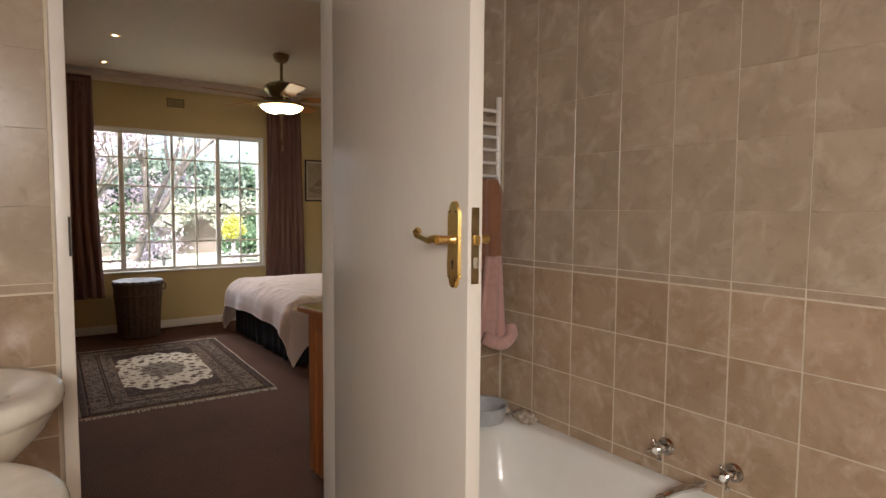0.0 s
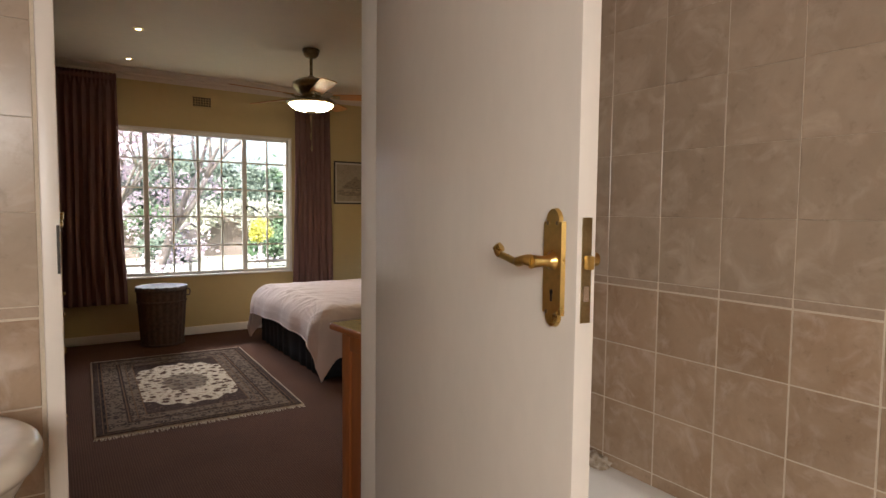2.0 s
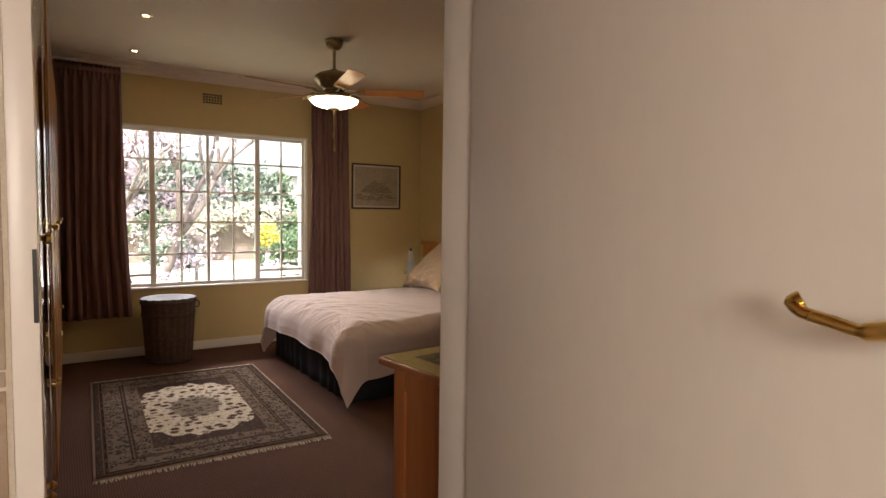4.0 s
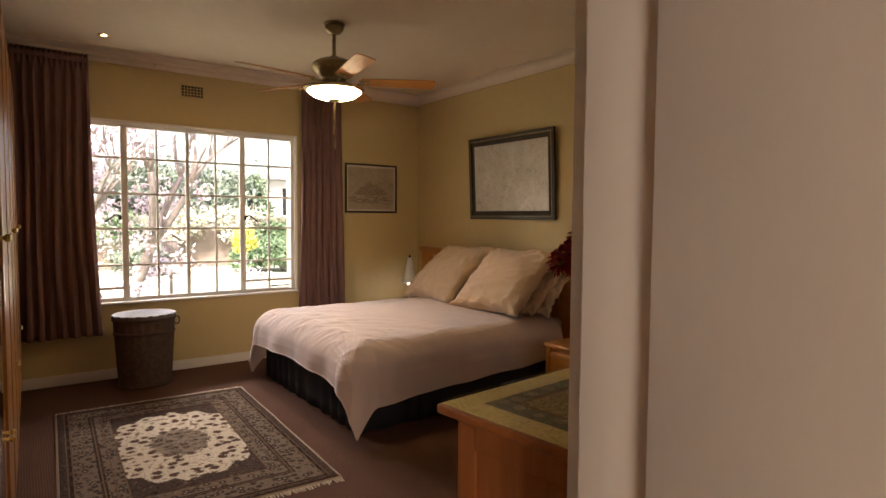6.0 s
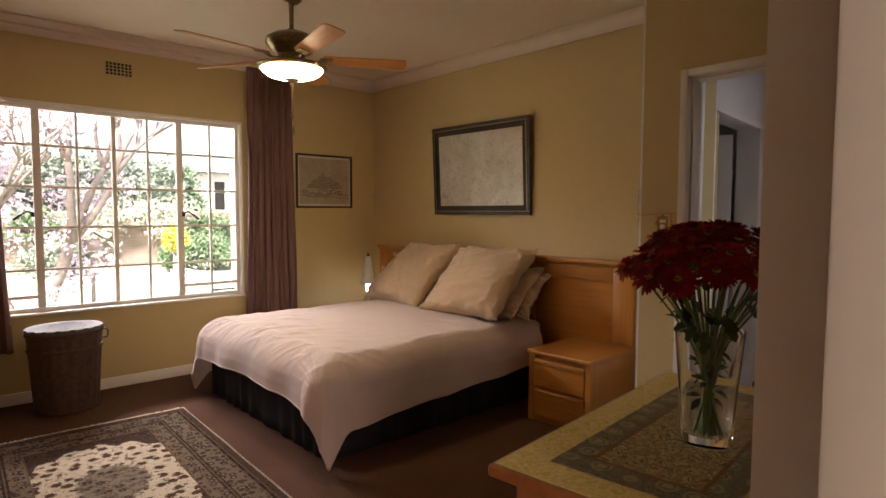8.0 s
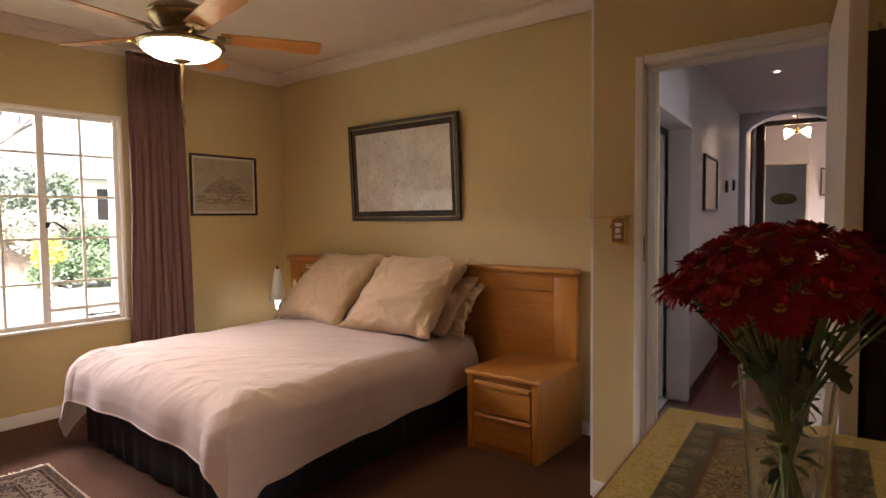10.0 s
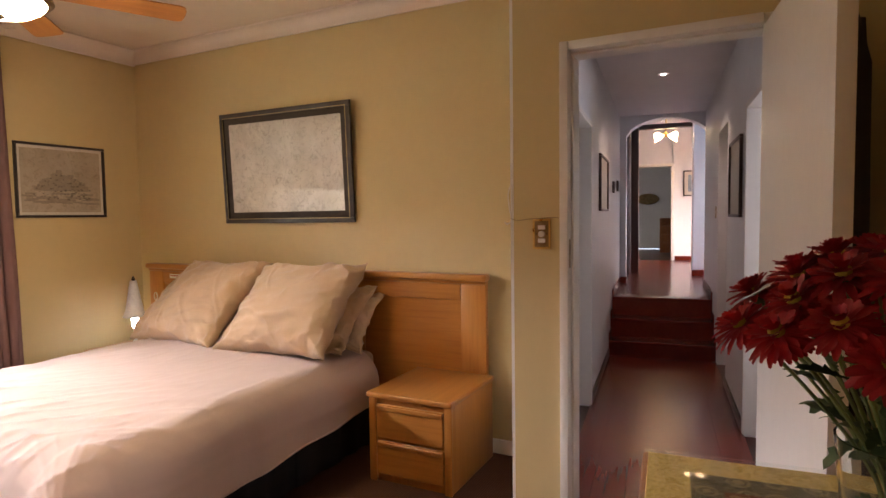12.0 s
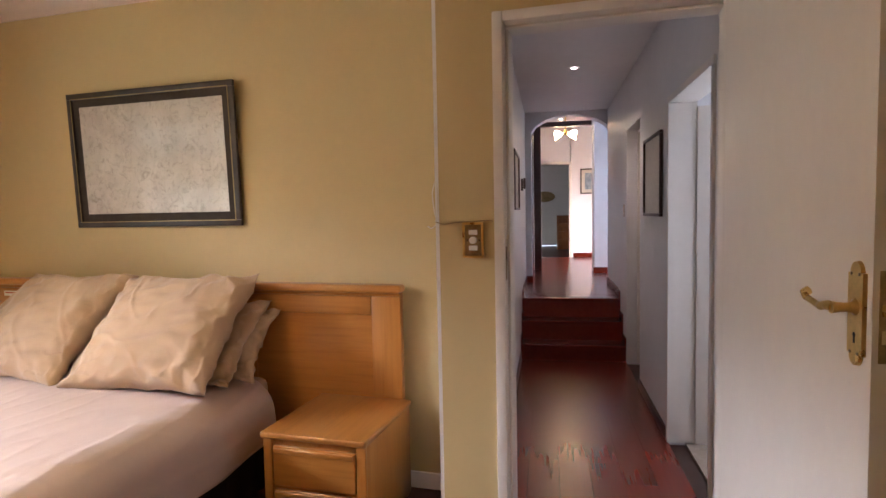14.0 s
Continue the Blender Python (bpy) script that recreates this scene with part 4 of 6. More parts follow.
def dresser():
    a = (1.46, 2.862)
    root = thing("dresser", "orange-brown wooden chest under a gold brocade cloth and glass top", "chest of drawers", pose(a[0], a[1], 0, 0, 0, 5.6))
    L, D = 0.985, 0.545
    top = DTOP - 0.012
    part("carcass", cube(bmesh.new(), (0.05, -D + 0.03, 0.03), (L - 0.04, -0.05, top - 0.03), 0.004), M_DRESS_Z, root)
    part("plinth", cube(bmesh.new(), (0.06, -D + 0.04, 0.0), (L - 0.05, -0.06, 0.03), 0.003), M_DRESS_Z, root)
    part("top", cube(bmesh.new(), (0, -D, top - 0.028), (L, 0, top), 0.010, 4), M_DRESS_X, root)
    for y in (-D + 0.03, -0.115):
        part("end_post", cube(bmesh.new(), (0.038, y, 0.03), (0.052, y + 0.065, top - 0.029), 0.004), M_DRESS_Z, root)
    part("end_rail", cube(bmesh.new(), (0.038, -D + 0.096, top - 0.11), (0.052, -0.116, top - 0.029), 0.004), M_DRESS_Z, root)
    for z0, z1 in ((0.06, 0.31), (0.32, 0.56), (0.57, 0.815)):
        for x0, x1 in ((0.09, L / 2 - 0.01), (L / 2 + 0.01, L - 0.08)):
            d = part("drawer", cube(bmesh.new(), (x0, -0.05, z0), (x1, -0.03, z1), 0.006, 3), M_DRESS_X, root)
            part("drawer_knob", lathe(bmesh.new(), [(0.008, 0), (0.007, 0.012), (0.016, 0.02), (0.012, 0.03), (0.003, 0.033)], 16), M_BRASS, d, at=pose((x0 + x1) / 2, -0.03, (z0 + z1) / 2, -90))
    cl = thing("table_cloth", "gold brocade cloth with leaf pattern lying on the chest", "table runner", pose(a[0], a[1], top, 0, 0, 5.6))
    part("cloth", cube(bmesh.new(), (0.012, -D + 0.012, 0.0), (L - 0.012, -0.012, 0.003), 0.001, 1), brocade(L, D), cl)
    gl = thing("glass_top", "clear glass sheet covering the cloth on the chest", "glass sheet", pose(a[0], a[1], top + 0.0035, 0, 0, 5.6))
    g = part("glass_sheet", cube(bmesh.new(), (0.004, -D + 0.004, 0.0), (L - 0.004, -0.004, 0.006), 0.002), M_PANE, gl)
    g.visible_shadow = False


def brocade(L, D):
    m, t, b = nodes_of("gold_brocade_cloth")
    v = coords(t)
    n1 = noise_tex(t, v, 26, 3, 0.6, 2.5)
    n2 = noise_tex(t, v, 70, 3, 0.6, 1.0)
    sep = t.nodes.new("ShaderNodeSeparateXYZ")
    t.links.new(v, sep.inputs[0])

    def near(out, centre, half, wide=0.002):
        s = t.nodes.new("ShaderNodeMath")
        s.operation = "SUBTRACT"
        t.links.new(out, s.inputs[0])
        s.inputs[1].default_value = centre
        q = t.nodes.new("ShaderNodeMath")
        q.operation = "ABSOLUTE"
        t.links.new(s.outputs[0], q.inputs[0])
        r = t.nodes.new("ShaderNodeMapRange")
        r.inputs["From Min"].default_value, r.inputs["From Max"].default_value = half - wide, half + wide
        r.inputs["To Min"].default_value, r.inputs["To Max"].default_value = 1, 0
        t.links.new(q.outputs[0], r.inputs["Value"])
        return r.outputs[0]

    def times(p, q):
        s = t.nodes.new("ShaderNodeMath")
        s.operation = "MULTIPLY"
        t.links.new(p, s.inputs[0])
        t.links.new(q, s.inputs[1])
        return s.outputs[0]
    gold = ramp(t, n1, [(0.38, (0.62, 0.43, 0.12)), (0.5, (0.80, 0.61, 0.24)), (0.60, (0.60, 0.41, 0.11))])
    dark = ramp(t, n1, [(0.42, (0.17, 0.12, 0.05)), (0.48, (0.62, 0.46, 0.20)), (0.55, (0.20, 0.12, 0.05)), (0.66, (0.42, 0.24, 0.11))])
    band = ramp(t, n2, [(0.42, (0.12, 0.10, 0.05)), (0.5, (0.40, 0.31, 0.15)), (0.6, (0.17, 0.12, 0.06))])
    inner = times(near(sep.outputs[0], L / 2, L / 2 - 0.095), near(sep.outputs[1], -D / 2, D / 2 - 0.095))
    core = times(near(sep.outputs[0], L / 2, L / 2 - 0.175), near(sep.outputs[1], -D / 2, D / 2 - 0.165))
    edge1 = times(near(sep.outputs[0], L / 2, L / 2 - 0.165), near(sep.outputs[1], -D / 2, D / 2 - 0.155))
    vor = add(t, "ShaderNodeTexVoronoi", Scale=15.0, Randomness=0.3)
    t.links.new(v, vor.inputs["Vector"])
    motif = ramp(t, vor.outputs["Distance"], [(0.14, (0.45, 0.36, 0.18)), (0.20, (0.10, 0.09, 0.05)), (0.30, (0.42, 0.34, 0.18)), (0.38, (0.12, 0.10, 0.06))])
    band = mixed(t, 0.55, band, motif)
    c = mixed(t, inner, gold, band)
    c = mixed(t, edge1, c, (0.22, 0.09, 0.04))
    c = mixed(t, core, c, dark)
    t.links.new(c, b.inputs["Base Color"])
    b.inputs["Roughness"].default_value = 0.8
    b.inputs["Specular IOR Level"].default_value = 0.12
    bump(t, b, n1, 0.4, 0.002)
    return m


dresser()


# ---- rug ----
def rug_material(w, l):
    m, t, b = nodes_of("persian_rug_wool")
    v = coords(t)
    sep = t.nodes.new("ShaderNodeSeparateXYZ")
    t.links.new(v, sep.inputs[0])

    def calc(op, p, q=None, r=None):
        s = t.nodes.new("ShaderNodeMath")
        s.operation = op
        for i, k in enumerate((p, q, r)):
            if k is None:
                continue
            if hasattr(k, "links"):
                t.links.new(k, s.inputs[i])
            else:
                s.inputs[i].default_value = k
        return s.outputs[0]
    ax, ay = calc("ABSOLUTE", sep.outputs[0]), calc("ABSOLUTE", sep.outputs[1])
    edge = calc("MINIMUM", calc("SUBTRACT", w / 2, ax), calc("SUBTRACT", l / 2, ay))
    vor = add(t, "ShaderNodeTexVoronoi", Scale=25.0, Randomness=0.9)
    t.links.new(v, vor.inputs["Vector"])
    fl = noise_tex(t, v, 34, 3, 0.6, 1.6)
    fine = noise_tex(t, v, 160, 2)
    chk = add(t, "ShaderNodeTexBrick", Scale=1.0, Mortar_Size=0.006, Brick_Width=0.045, Row_Height=0.07)
    t.links.new(v, chk.inputs["Vector"])
    chk.inputs["Color1"].default_value = (0.0372, 0.0223, 0.0161, 1.0)
    chk.inputs["Color2"].default_value = (0.0775, 0.0465, 0.0298, 1.0)
    chk.inputs["Mortar"].default_value = (0.0174, 0.0112, 0.0112, 1.0)
    motif = ramp(t, vor.outputs["Distance"], [(0.16, (0.26, 0.20, 0.145)), (0.24, (0.024, 0.014, 0.013)), (0.42, (0.075, 0.050, 0.038)), (0.55, (0.17, 0.125, 0.09))])
    field = ramp(t, fl, [(0.38, (0.0271, 0.0129, 0.0089)), (0.48, (0.085, 0.052, 0.036)), (0.56, (0.036, 0.021, 0.018)), (0.66, (0.150, 0.098, 0.066))])
    # medallion: cream with scattered dark sprigs, its rim wavy
    rx = calc("DIVIDE", sep.outputs[0], 0.43)
    ry = calc("DIVIDE", sep.outputs[1], 0.60)
    rad = calc("SQRT", calc("ADD", calc("POWER", calc("ABSOLUTE", rx), 2.1), calc("POWER", calc("ABSOLUTE", ry), 2.1)))
    ang = calc("ARCTAN2", ry, rx)
    scal = calc("MULTIPLY", calc("SINE", calc("MULTIPLY", ang, 16.0)), 0.035)
    rad2 = calc("ADD", rad, calc("ADD", scal, calc("MULTIPLY", calc("SUBTRACT", fl, 0.5), 0.12)))
    inside = calc("LESS_THAN", rad2, 0.96)
    v2 = add(t, "ShaderNodeTexVoronoi", Scale=14.5, Randomness=0.75)
    t.links.new(v, v2.inputs["Vector"])
    dist = calc("ADD", v2.outputs["Distance"], calc("MULTIPLY", calc("SUBTRACT", noise_tex(t, v, 60, 2, 0.5, 1.0), 0.5), 0.75))
    sprig = ramp(t, dist, [(0.34, (0.085, 0.045, 0.030)), (0.40, (0.53, 0.455, 0.35)), (0.72, (0.60, 0.52, 0.41)), (0.86, (0.16, 0.09, 0.06))])
    cr = calc("LESS_THAN", calc("ADD", rad, calc("MULTIPLY", calc("SUBTRACT", fl, 0.5), 0.35)), 0.36)
    med = mixed(t, cr, sprig, mixed(t, 0.18, motif, sprig))
    base = mixed(t, inside, field, med)
    # borders
    out = base
    for lo, hi, colr in ((0.0, 0.30, motif), (0.0, 0.215, chk.outputs["Color"]), (0.0, 0.185, motif), (0.0, 0.075, chk.outputs["Color"]), (0.0, 0.045, field)):
        out = mixed(t, calc("LESS_THAN", edge, hi), out, colr)
    for c0, hw in ((0.30, 0.004), (0.20, 0.004), (0.075, 0.004), (0.05, 0.003), (0.25, 0.003)):
        out = mixed(t, calc("LESS_THAN", calc("ABSOLUTE", calc("SUBTRACT", edge, c0)), hw), out, (0.1472, 0.0854, 0.0469))
    out = mixed(t, calc("LESS_THAN", edge, 0.012), out, (0.42, 0.33, 0.25))
    pile = ramp(t, fine, [(0.3, (0.6694, 0.6375, 0.5929)), (0.7, (1.15, 1.15, 1.15))])
    t.links.new(mixed(t, 1.0, out, pile, "MULTIPLY"), b.inputs["Base Color"])
    b.inputs["Roughness"].default_value = 1.0
    b.inputs["Specular IOR Level"].default_value = 0.08
    bump(t, b, fine, 0.5, 0.003)
    return m


def rug():
    w, l = 1.255, 1.955
    root = thing("rug", "patterned persian rug with cream medallion and fringed ends", "rug", pose(1.280, 5.296, 0.0, 0, 0, -2.0))
    bm = bmesh.new()

    def f(u, v):
        x, y = (u - 0.5) * w, (v - 0.5) * l
        return Vector((x + 0.004 * hashed(y * 2, x), y + 0.006 * hashed(x * 3, y), 0.010 + 0.003 * hashed(x * 3, y * 3, 2)))
    sheet(bm, 30, 46, f)
    solidify(part("woven_field", bm, rug_material(w, l), root, smooth=60), 0.009)
    M_FRINGE = surface("cream_fringe", (0.42, 0.34, 0.25), (0.55, 0.46, 0.35), 30, 0.95, relief=0.3)
    for s in (-1, 1):
        fr = bmesh.new()
        rng = random.Random(5 + s)
        for k in range(150):
            x = -w / 2 + w * (k + 0.5) / 150
            y = s * l / 2
            dx, dy = rng.uniform(-0.010, 0.010), s * rng.uniform(0.022, 0.045)
            p = [fr.verts.new((x - 0.003, y, 0.007)), fr.verts.new((x + 0.003, y, 0.007)), fr.verts.new((x + dx + 0.0025, y + dy, 0.003)), fr.verts.new((x + dx - 0.0025, y + dy, 0.003))]
            q = [fr.verts.new(u.co - Vector((0, 0, 0.0025))) for u in p]
            fr.faces.new(p)
            fr.faces.new(list(reversed(q)))
            for i in range(4):
                fr.faces.new((p[i], q[i], q[(i + 1) % 4], p[(i + 1) % 4]))
        part("fringe", fr, M_FRINGE, root, "cream")


rug()


# ---- laundry basket ----
def basket():
    M_WICKER = surface("dark_wicker", (0.048, 0.027, 0.018), (0.110, 0.064, 0.042), 30, 0.6, relief=0.3, fine=200, vary=0.1)
    M_WLID = surface("pale_wicker", (0.065, 0.050, 0.042), (0.17, 0.14, 0.12), 40, 0.6, relief=0.3)
    root = thing("laundry_basket", "round dark wicker laundry basket with lid below the window", "laundry basket", pose(1.33, 6.79, 0))
    bm = bmesh.new()
    n, rows, h = 88, 60, 0.545
    rings = []
    for j in range(rows + 1):
        z = 0.006 + h * j / rows
        r0 = 0.188 + 0.034 * j / rows
        ring = []
        band = (0.22 < z < 0.235) or (0.42 < z < 0.44) or z < 0.03
        for i in range(n):
            a = 2 * math.pi * i / n
            over = math.cos(math.pi * (i // 2 + j)) if not band else 1.0
            r = r0 + 0.003 * (over if i % 2 == 0 else 0.0) + (0.0 if band else 0.006 * ((i // 2) % 2)) + (0.004 if band else 0)
            ring.append(bm.verts.new((r * math.cos(a), r * math.sin(a) * 0.86, z)))
        rings.append(ring)
    for p, q in zip(rings, rings[1:]):
        for i in range(n):
            bm.faces.new((p[i], p[(i + 1) % n], q[(i + 1) % n], q[i]))
    bm.faces.new(list(reversed(rings[0])))
    part("basket_body", bm, M_WICKER, root, smooth=70)
    for z, dr in ((0.548, 0.228), (0.44, 0.220), (0.02, 0.196)):
        rimb = bmesh.new()
        for ph in (0, math.pi):
            pts = [((dr + 0.005 * math.cos(26 * a + ph)) * math.cos(a), (dr + 0.005 * math.cos(26 * a + ph)) * math.sin(a) * 0.86, z + 0.006 * math.sin(26 * a + ph)) for a in [2 * math.pi * k / 208 for k in range(209)]]
            tube(rimb, pts, 0.0055, 6)
        part("braided_rim", rimb, M_WICKER, root, smooth=70)
    lid = bmesh.new()
    rr = [0.0, 0.02]
    rings = []
    for j in range(26):
        r = 0.012 + (0.236 - 0.012) * j / 25
        z = 0.585 + 0.018 * (1 - (r / 0.236) ** 2)
        rings.append([lid.verts.new((r * math.cos(2 * math.pi * i / 72), 0.86 * r * math.sin(2 * math.pi * i / 72), z + 0.004 * math.cos(math.pi * (i // 2 + j)))) for i in range(72)])
    for p, q in zip(rings, rings[1:]):
        for i in range(72):
            lid.faces.new((p[i], p[(i + 1) % 72], q[(i + 1) % 72], q[i]))
    lid.faces.new(rings[0])
    low = [lid.verts.new((v.co.x, v.co.y, 0.558)) for v in rings[-1]]
    for i in range(72):
        lid.faces.new((rings[-1][i], rings[-1][(i + 1) % 72], low[(i + 1) % 72], low[i]))
    lid.faces.new(list(reversed(low)))
    part("lid", lid, M_WLID, root, "pale grey woven wicker lid", smooth=70)
    hd = bmesh.new()
    tube(hd, curve_points([(0.20, -0.09, 0.50), (0.235, -0.11, 0.50), (0.238, -0.115, 0.55), (0.205, -0.09, 0.565)], 5), 0.006, 8)
    part("handle", hd, M_WLID, root)


basket()

# ---- garments and small things by the open door ----
def gown():
    root = thing("dressing_gown", "dark brown dressing gown hanging behind the open door", "dressing gown", pose(3.455, 2.698, 0, 0, 0, ang2) @ pose(0.52, 0.052, 0.45))
    M_GOWN = surface("dark_towelling", (0.020, 0.013, 0.010), (0.035, 0.022, 0.016), 6, 0.95, relief=0.6, fine=200)
    bm = bmesh.new()

    def f(u, v):
        w = 0.20 + 0.06 * (1 - v)
        if v > 0.9:
            w *= 1 - (v - 0.9) * 6
        return Vector(((u - 0.5) * 2 * w, 0.018 + 0.022 * math.sin(u * 22 + v) + 0.05 * math.sin(math.pi * u), v * 1.45))
    sheet(bm, 60, 40, f)
    solidify(part("gown_cloth", bm, M_GOWN, root, smooth=180), 0.012)
    hk = bmesh.new()
    tube(hk, curve_points([(0, -0.008, 1.43), (0, 0.03, 1.43), (0, 0.05, 1.46), (0, 0.045, 1.49)]), 0.006)
    part("hook", hk, M_CHROME, root)


gown()


# ---- ceiling fan ----
def ceiling_fan():
    root = thing("ceiling_fan", "five-blade wooden ceiling fan in antique brass with lit bowl", "ceiling fan", pose(2.345, 5.37, CEIL - 0.023))
    part("canopy", lathe(bmesh.new(), [(0.066, 0.022), (0.074, 0.016), (0.076, 0.004), (0.066, -0.001), (0.068, -0.010), (0.062, -0.030), (0.042, -0.050), (0.02, -0.057)], 32), M_OLDBRASS, root)
    part("down_rod", lathe(bmesh.new(), [(0.013, -0.055), (0.013, -0.20), (0.024, -0.205), (0.024, -0.222)], 16), M_OLDBRASS, root)
    part("motor_housing", lathe(bmesh.new(), [(0.03, -0.215), (0.07, -0.225), (0.115, -0.240), (0.150, -0.262), (0.158, -0.285), (0.154, -0.289), (0.158, -0.294), (0.150, -0.312), (0.146, -0.315), (0.120, -0.345), (0.085, -0.360), (0.08, -0.372)], 48), M_OLDBRASS, root)
    part("switch_housing", lathe(bmesh.new(), [(0.08, -0.373), (0.084, -0.385), (0.07, -0.40), (0.075, -0.408), (0.14, -0.414)], 36), M_OLDBRASS, root)
    ring = bmesh.new()
    lathe(ring, [(0.14, -0.415), (0.195, -0.421), (0.212, -0.430), (0.214, -0.438), (0.205, -0.446), (0.190, -0.448), (0.180, -0.438)], 56, close=False)
    fit = part("light_ring", ring, M_OLDBRASS, root)
    for k in range(3):
        a = radians(40 + 120 * k)
        s = bmesh.new()
        rod(s, (0.20 * math.cos(a), 0.20 * math.sin(a), -0.444), (0.235 * math.cos(a), 0.235 * math.sin(a), -0.444), 0.007, 10)
        bmesh.ops.create_uvsphere(s, u_segments=10, v_segments=6, radius=0.010, matrix=Matrix.Translation((0.238 * math.cos(a), 0.238 * math.sin(a), -0.444)))
        part("thumb_screw", s, M_BRASS, fit)
    part("bowl", lathe(bmesh.new(), [(0.182, -0.440), (0.188, -0.450), (0.176, -0.467), (0.145, -0.487), (0.10, -0.501), (0.05, -0.508), (0.02, -0.510)], 48), glow("frosted_glass_lit", (1.0, 0.83, 0.50), BOWL), root, "lit frosted glass bowl", smooth=180)
    part("bowl_finial", lathe(bmesh.new(), [(0.046, -0.503), (0.048, -0.511), (0.03, -0.519), (0.012, -0.523)], 24), M_OLDBRASS, root)
    ch = bmesh.new()
    rod(ch, (0.004, 0, -0.52), (0.004, 0, -0.80), 0.0022, 6)
    rod(ch, (-0.004, 0.002, -0.52), (-0.004, 0.002, -0.70), 0.0022, 6)
    chain = part("pull_chain", ch, M_OLDBRASS, root)
    for x, z in ((0.004, -0.82), (-0.004, -0.72)):
        part("chain_tassel", lathe(bmesh.new(), [(0.003, 0.03), (0.007, 0.015), (0.009, -0.01), (0.005, -0.03)], 10, (x, 0, z)), M_OLDBRASS, chain)
    for k in range(5):
        turn = pose(0, 0, -0.385, 0, 0, -28 + 72 * k)
        ir = bmesh.new()
        tube(ir, curve_points([(0.07, 0, 0.0), (0.13, 0.0, -0.012), (0.19, 0, 0.0)]), 0.008, 8)
        cube(ir, (0.17, -0.035, -0.002), (0.245, 0.035, 0.004), 0.002)
        arm = part("blade_iron", ir, M_OLDBRASS, root, at=turn @ pose(0, 0, 0, -12))
        for y in (-0.02, 0.02):
            part("screw", lathe(bmesh.new(), [(0.006, 0), (0.005, -0.003), (0.002, -0.004)], 10, (0.22, y, -0.002)), M_BRASS, arm)
        bl = bmesh.new()
        n = 12
        out = []
        for i in range(n + 1):
            x = 0.19 + 0.49 * i / n
            out.append((x, -0.052 - 0.014 * (i / n)))
        for i in range(7):
            a = -math.pi / 2 + math.pi * i / 6
            out.append((0.70 + 0.014 * math.cos(a), 0.060 * math.sin(a)))
        for i in range(n, -1, -1):
            x = 0.19 + 0.49 * i / n
            out.append((x, 0.052 + 0.014 * (i / n)))
        lo = [bl.verts.new((x, y, 0.004)) for x, y in out]
        hi = [bl.verts.new((x, y, 0.010)) for x, y in out]
        bl.faces.new(lo)
        bl.faces.new(list(reversed(hi)))
        for i in range(len(out)):
            bl.faces.new((lo[i], lo[(i + 1) % len(out)], hi[(i + 1) % len(out)], hi[i]))
        part("blade", bl, M_BLADE, root, at=turn @ pose(0, 0, 0, -12), smooth=30)


BOWL = 7.0
ceiling_fan()


def downlight(label, m, strength, colour=(1.0, 0.85, 0.6)):
    root = thing("downlight", label, "ceiling light", m, "recessed ceiling lights")
    part("bezel", lathe(bmesh.new(), [(0.042, 0), (0.042, -0.004), (0.034, -0.008), (0.022, -0.006), (0.021, -0.001)], 28, close=False), M_BRASS if colour[2] < 0.7 else M_TRIM, root)
    part("lens", lathe(bmesh.new(), [(0.020, -0.001), (0.017, -0.004), (0.005, -0.006)], 24), glow("halogen_lens", colour, strength), root)
    part("lamp_holder", cube(bmesh.new(), (-0.02, -0.02, 0.0), (0.02, 0.02, 0.04), 0.004), M_TRIM, root)


for x, y in ((1.042, 5.601), (1.074, 6.66)):
    downlight("small lit halogen downlight in the bedroom ceiling", pose(x, y, CEIL), 9.0)
downlight("small lit halogen downlight in the hall ceiling", HALL @ pose(2.976, 0.483, 2.6), 7.0, (1.0, 0.93, 0.85))
downlight("small lit halogen downlight beyond the hall arch", HALL @ pose(8.1, 0.478, 2.95), 7.0, (1.0, 0.93, 0.85))


# ---- wall things ----
def air_brick():
    root = thing("air_vent", "square-holed clay air vent set high above the window", "air vent", pose(1.802, WIN_Y, 2.486))
    w, h = 0.186, 0.10
    part("backing", cube(bmesh.new(), (-w / 2, -0.002, -h / 2), (w / 2, -0.0005, h / 2)), M_BLACKFRAME, root)
    nx, nz = 7, 4
    for i in range(nx + 1):
        x = -w / 2 + w * i / nx
        part("upright_bar", cube(bmesh.new(), (x - 0.003, -0.009, -h / 2 - 0.006), (x + 0.003, -0.002, h / 2 + 0.006), 0.001, 1), M_WALL, root)
    for j in range(nz + 1):
        z = -h / 2 + h * j / nz
        part("cross_bar", cube(bmesh.new(), (-w / 2, -0.0085, z - 0.003), (w / 2, -0.0025, z + 0.003), 0.001, 1), M_WALL, root)


air_brick()


def paper(name, c_light, c_mid, c_dark, kind):
    m, t, b = nodes_of(name)
    v = coords(t)
    n1 = noise_tex(t, v, 3.2, 6, 0.65, 0.6)
    n2 = noise_tex(t, v, 22, 6, 0.75, 1.2)
    col = ramp(t, n1, [(0.32, c_mid), (0.62, c_light)])
    ink = ramp(t, n2, [(0.30, c_dark), (0.50, (1, 1, 1)), (0.7, (1, 1, 1))])
    out = mixed(t, 1.0, col, ink, "MULTIPLY")
    t.links.new(out, b.inputs["Base Color"])
    b.inputs["Roughness"].default_value = 0.6
    b.inputs["Coat Weight"].default_value = 0.6
    b.inputs["Coat Roughness"].default_value = 0.06
    return m


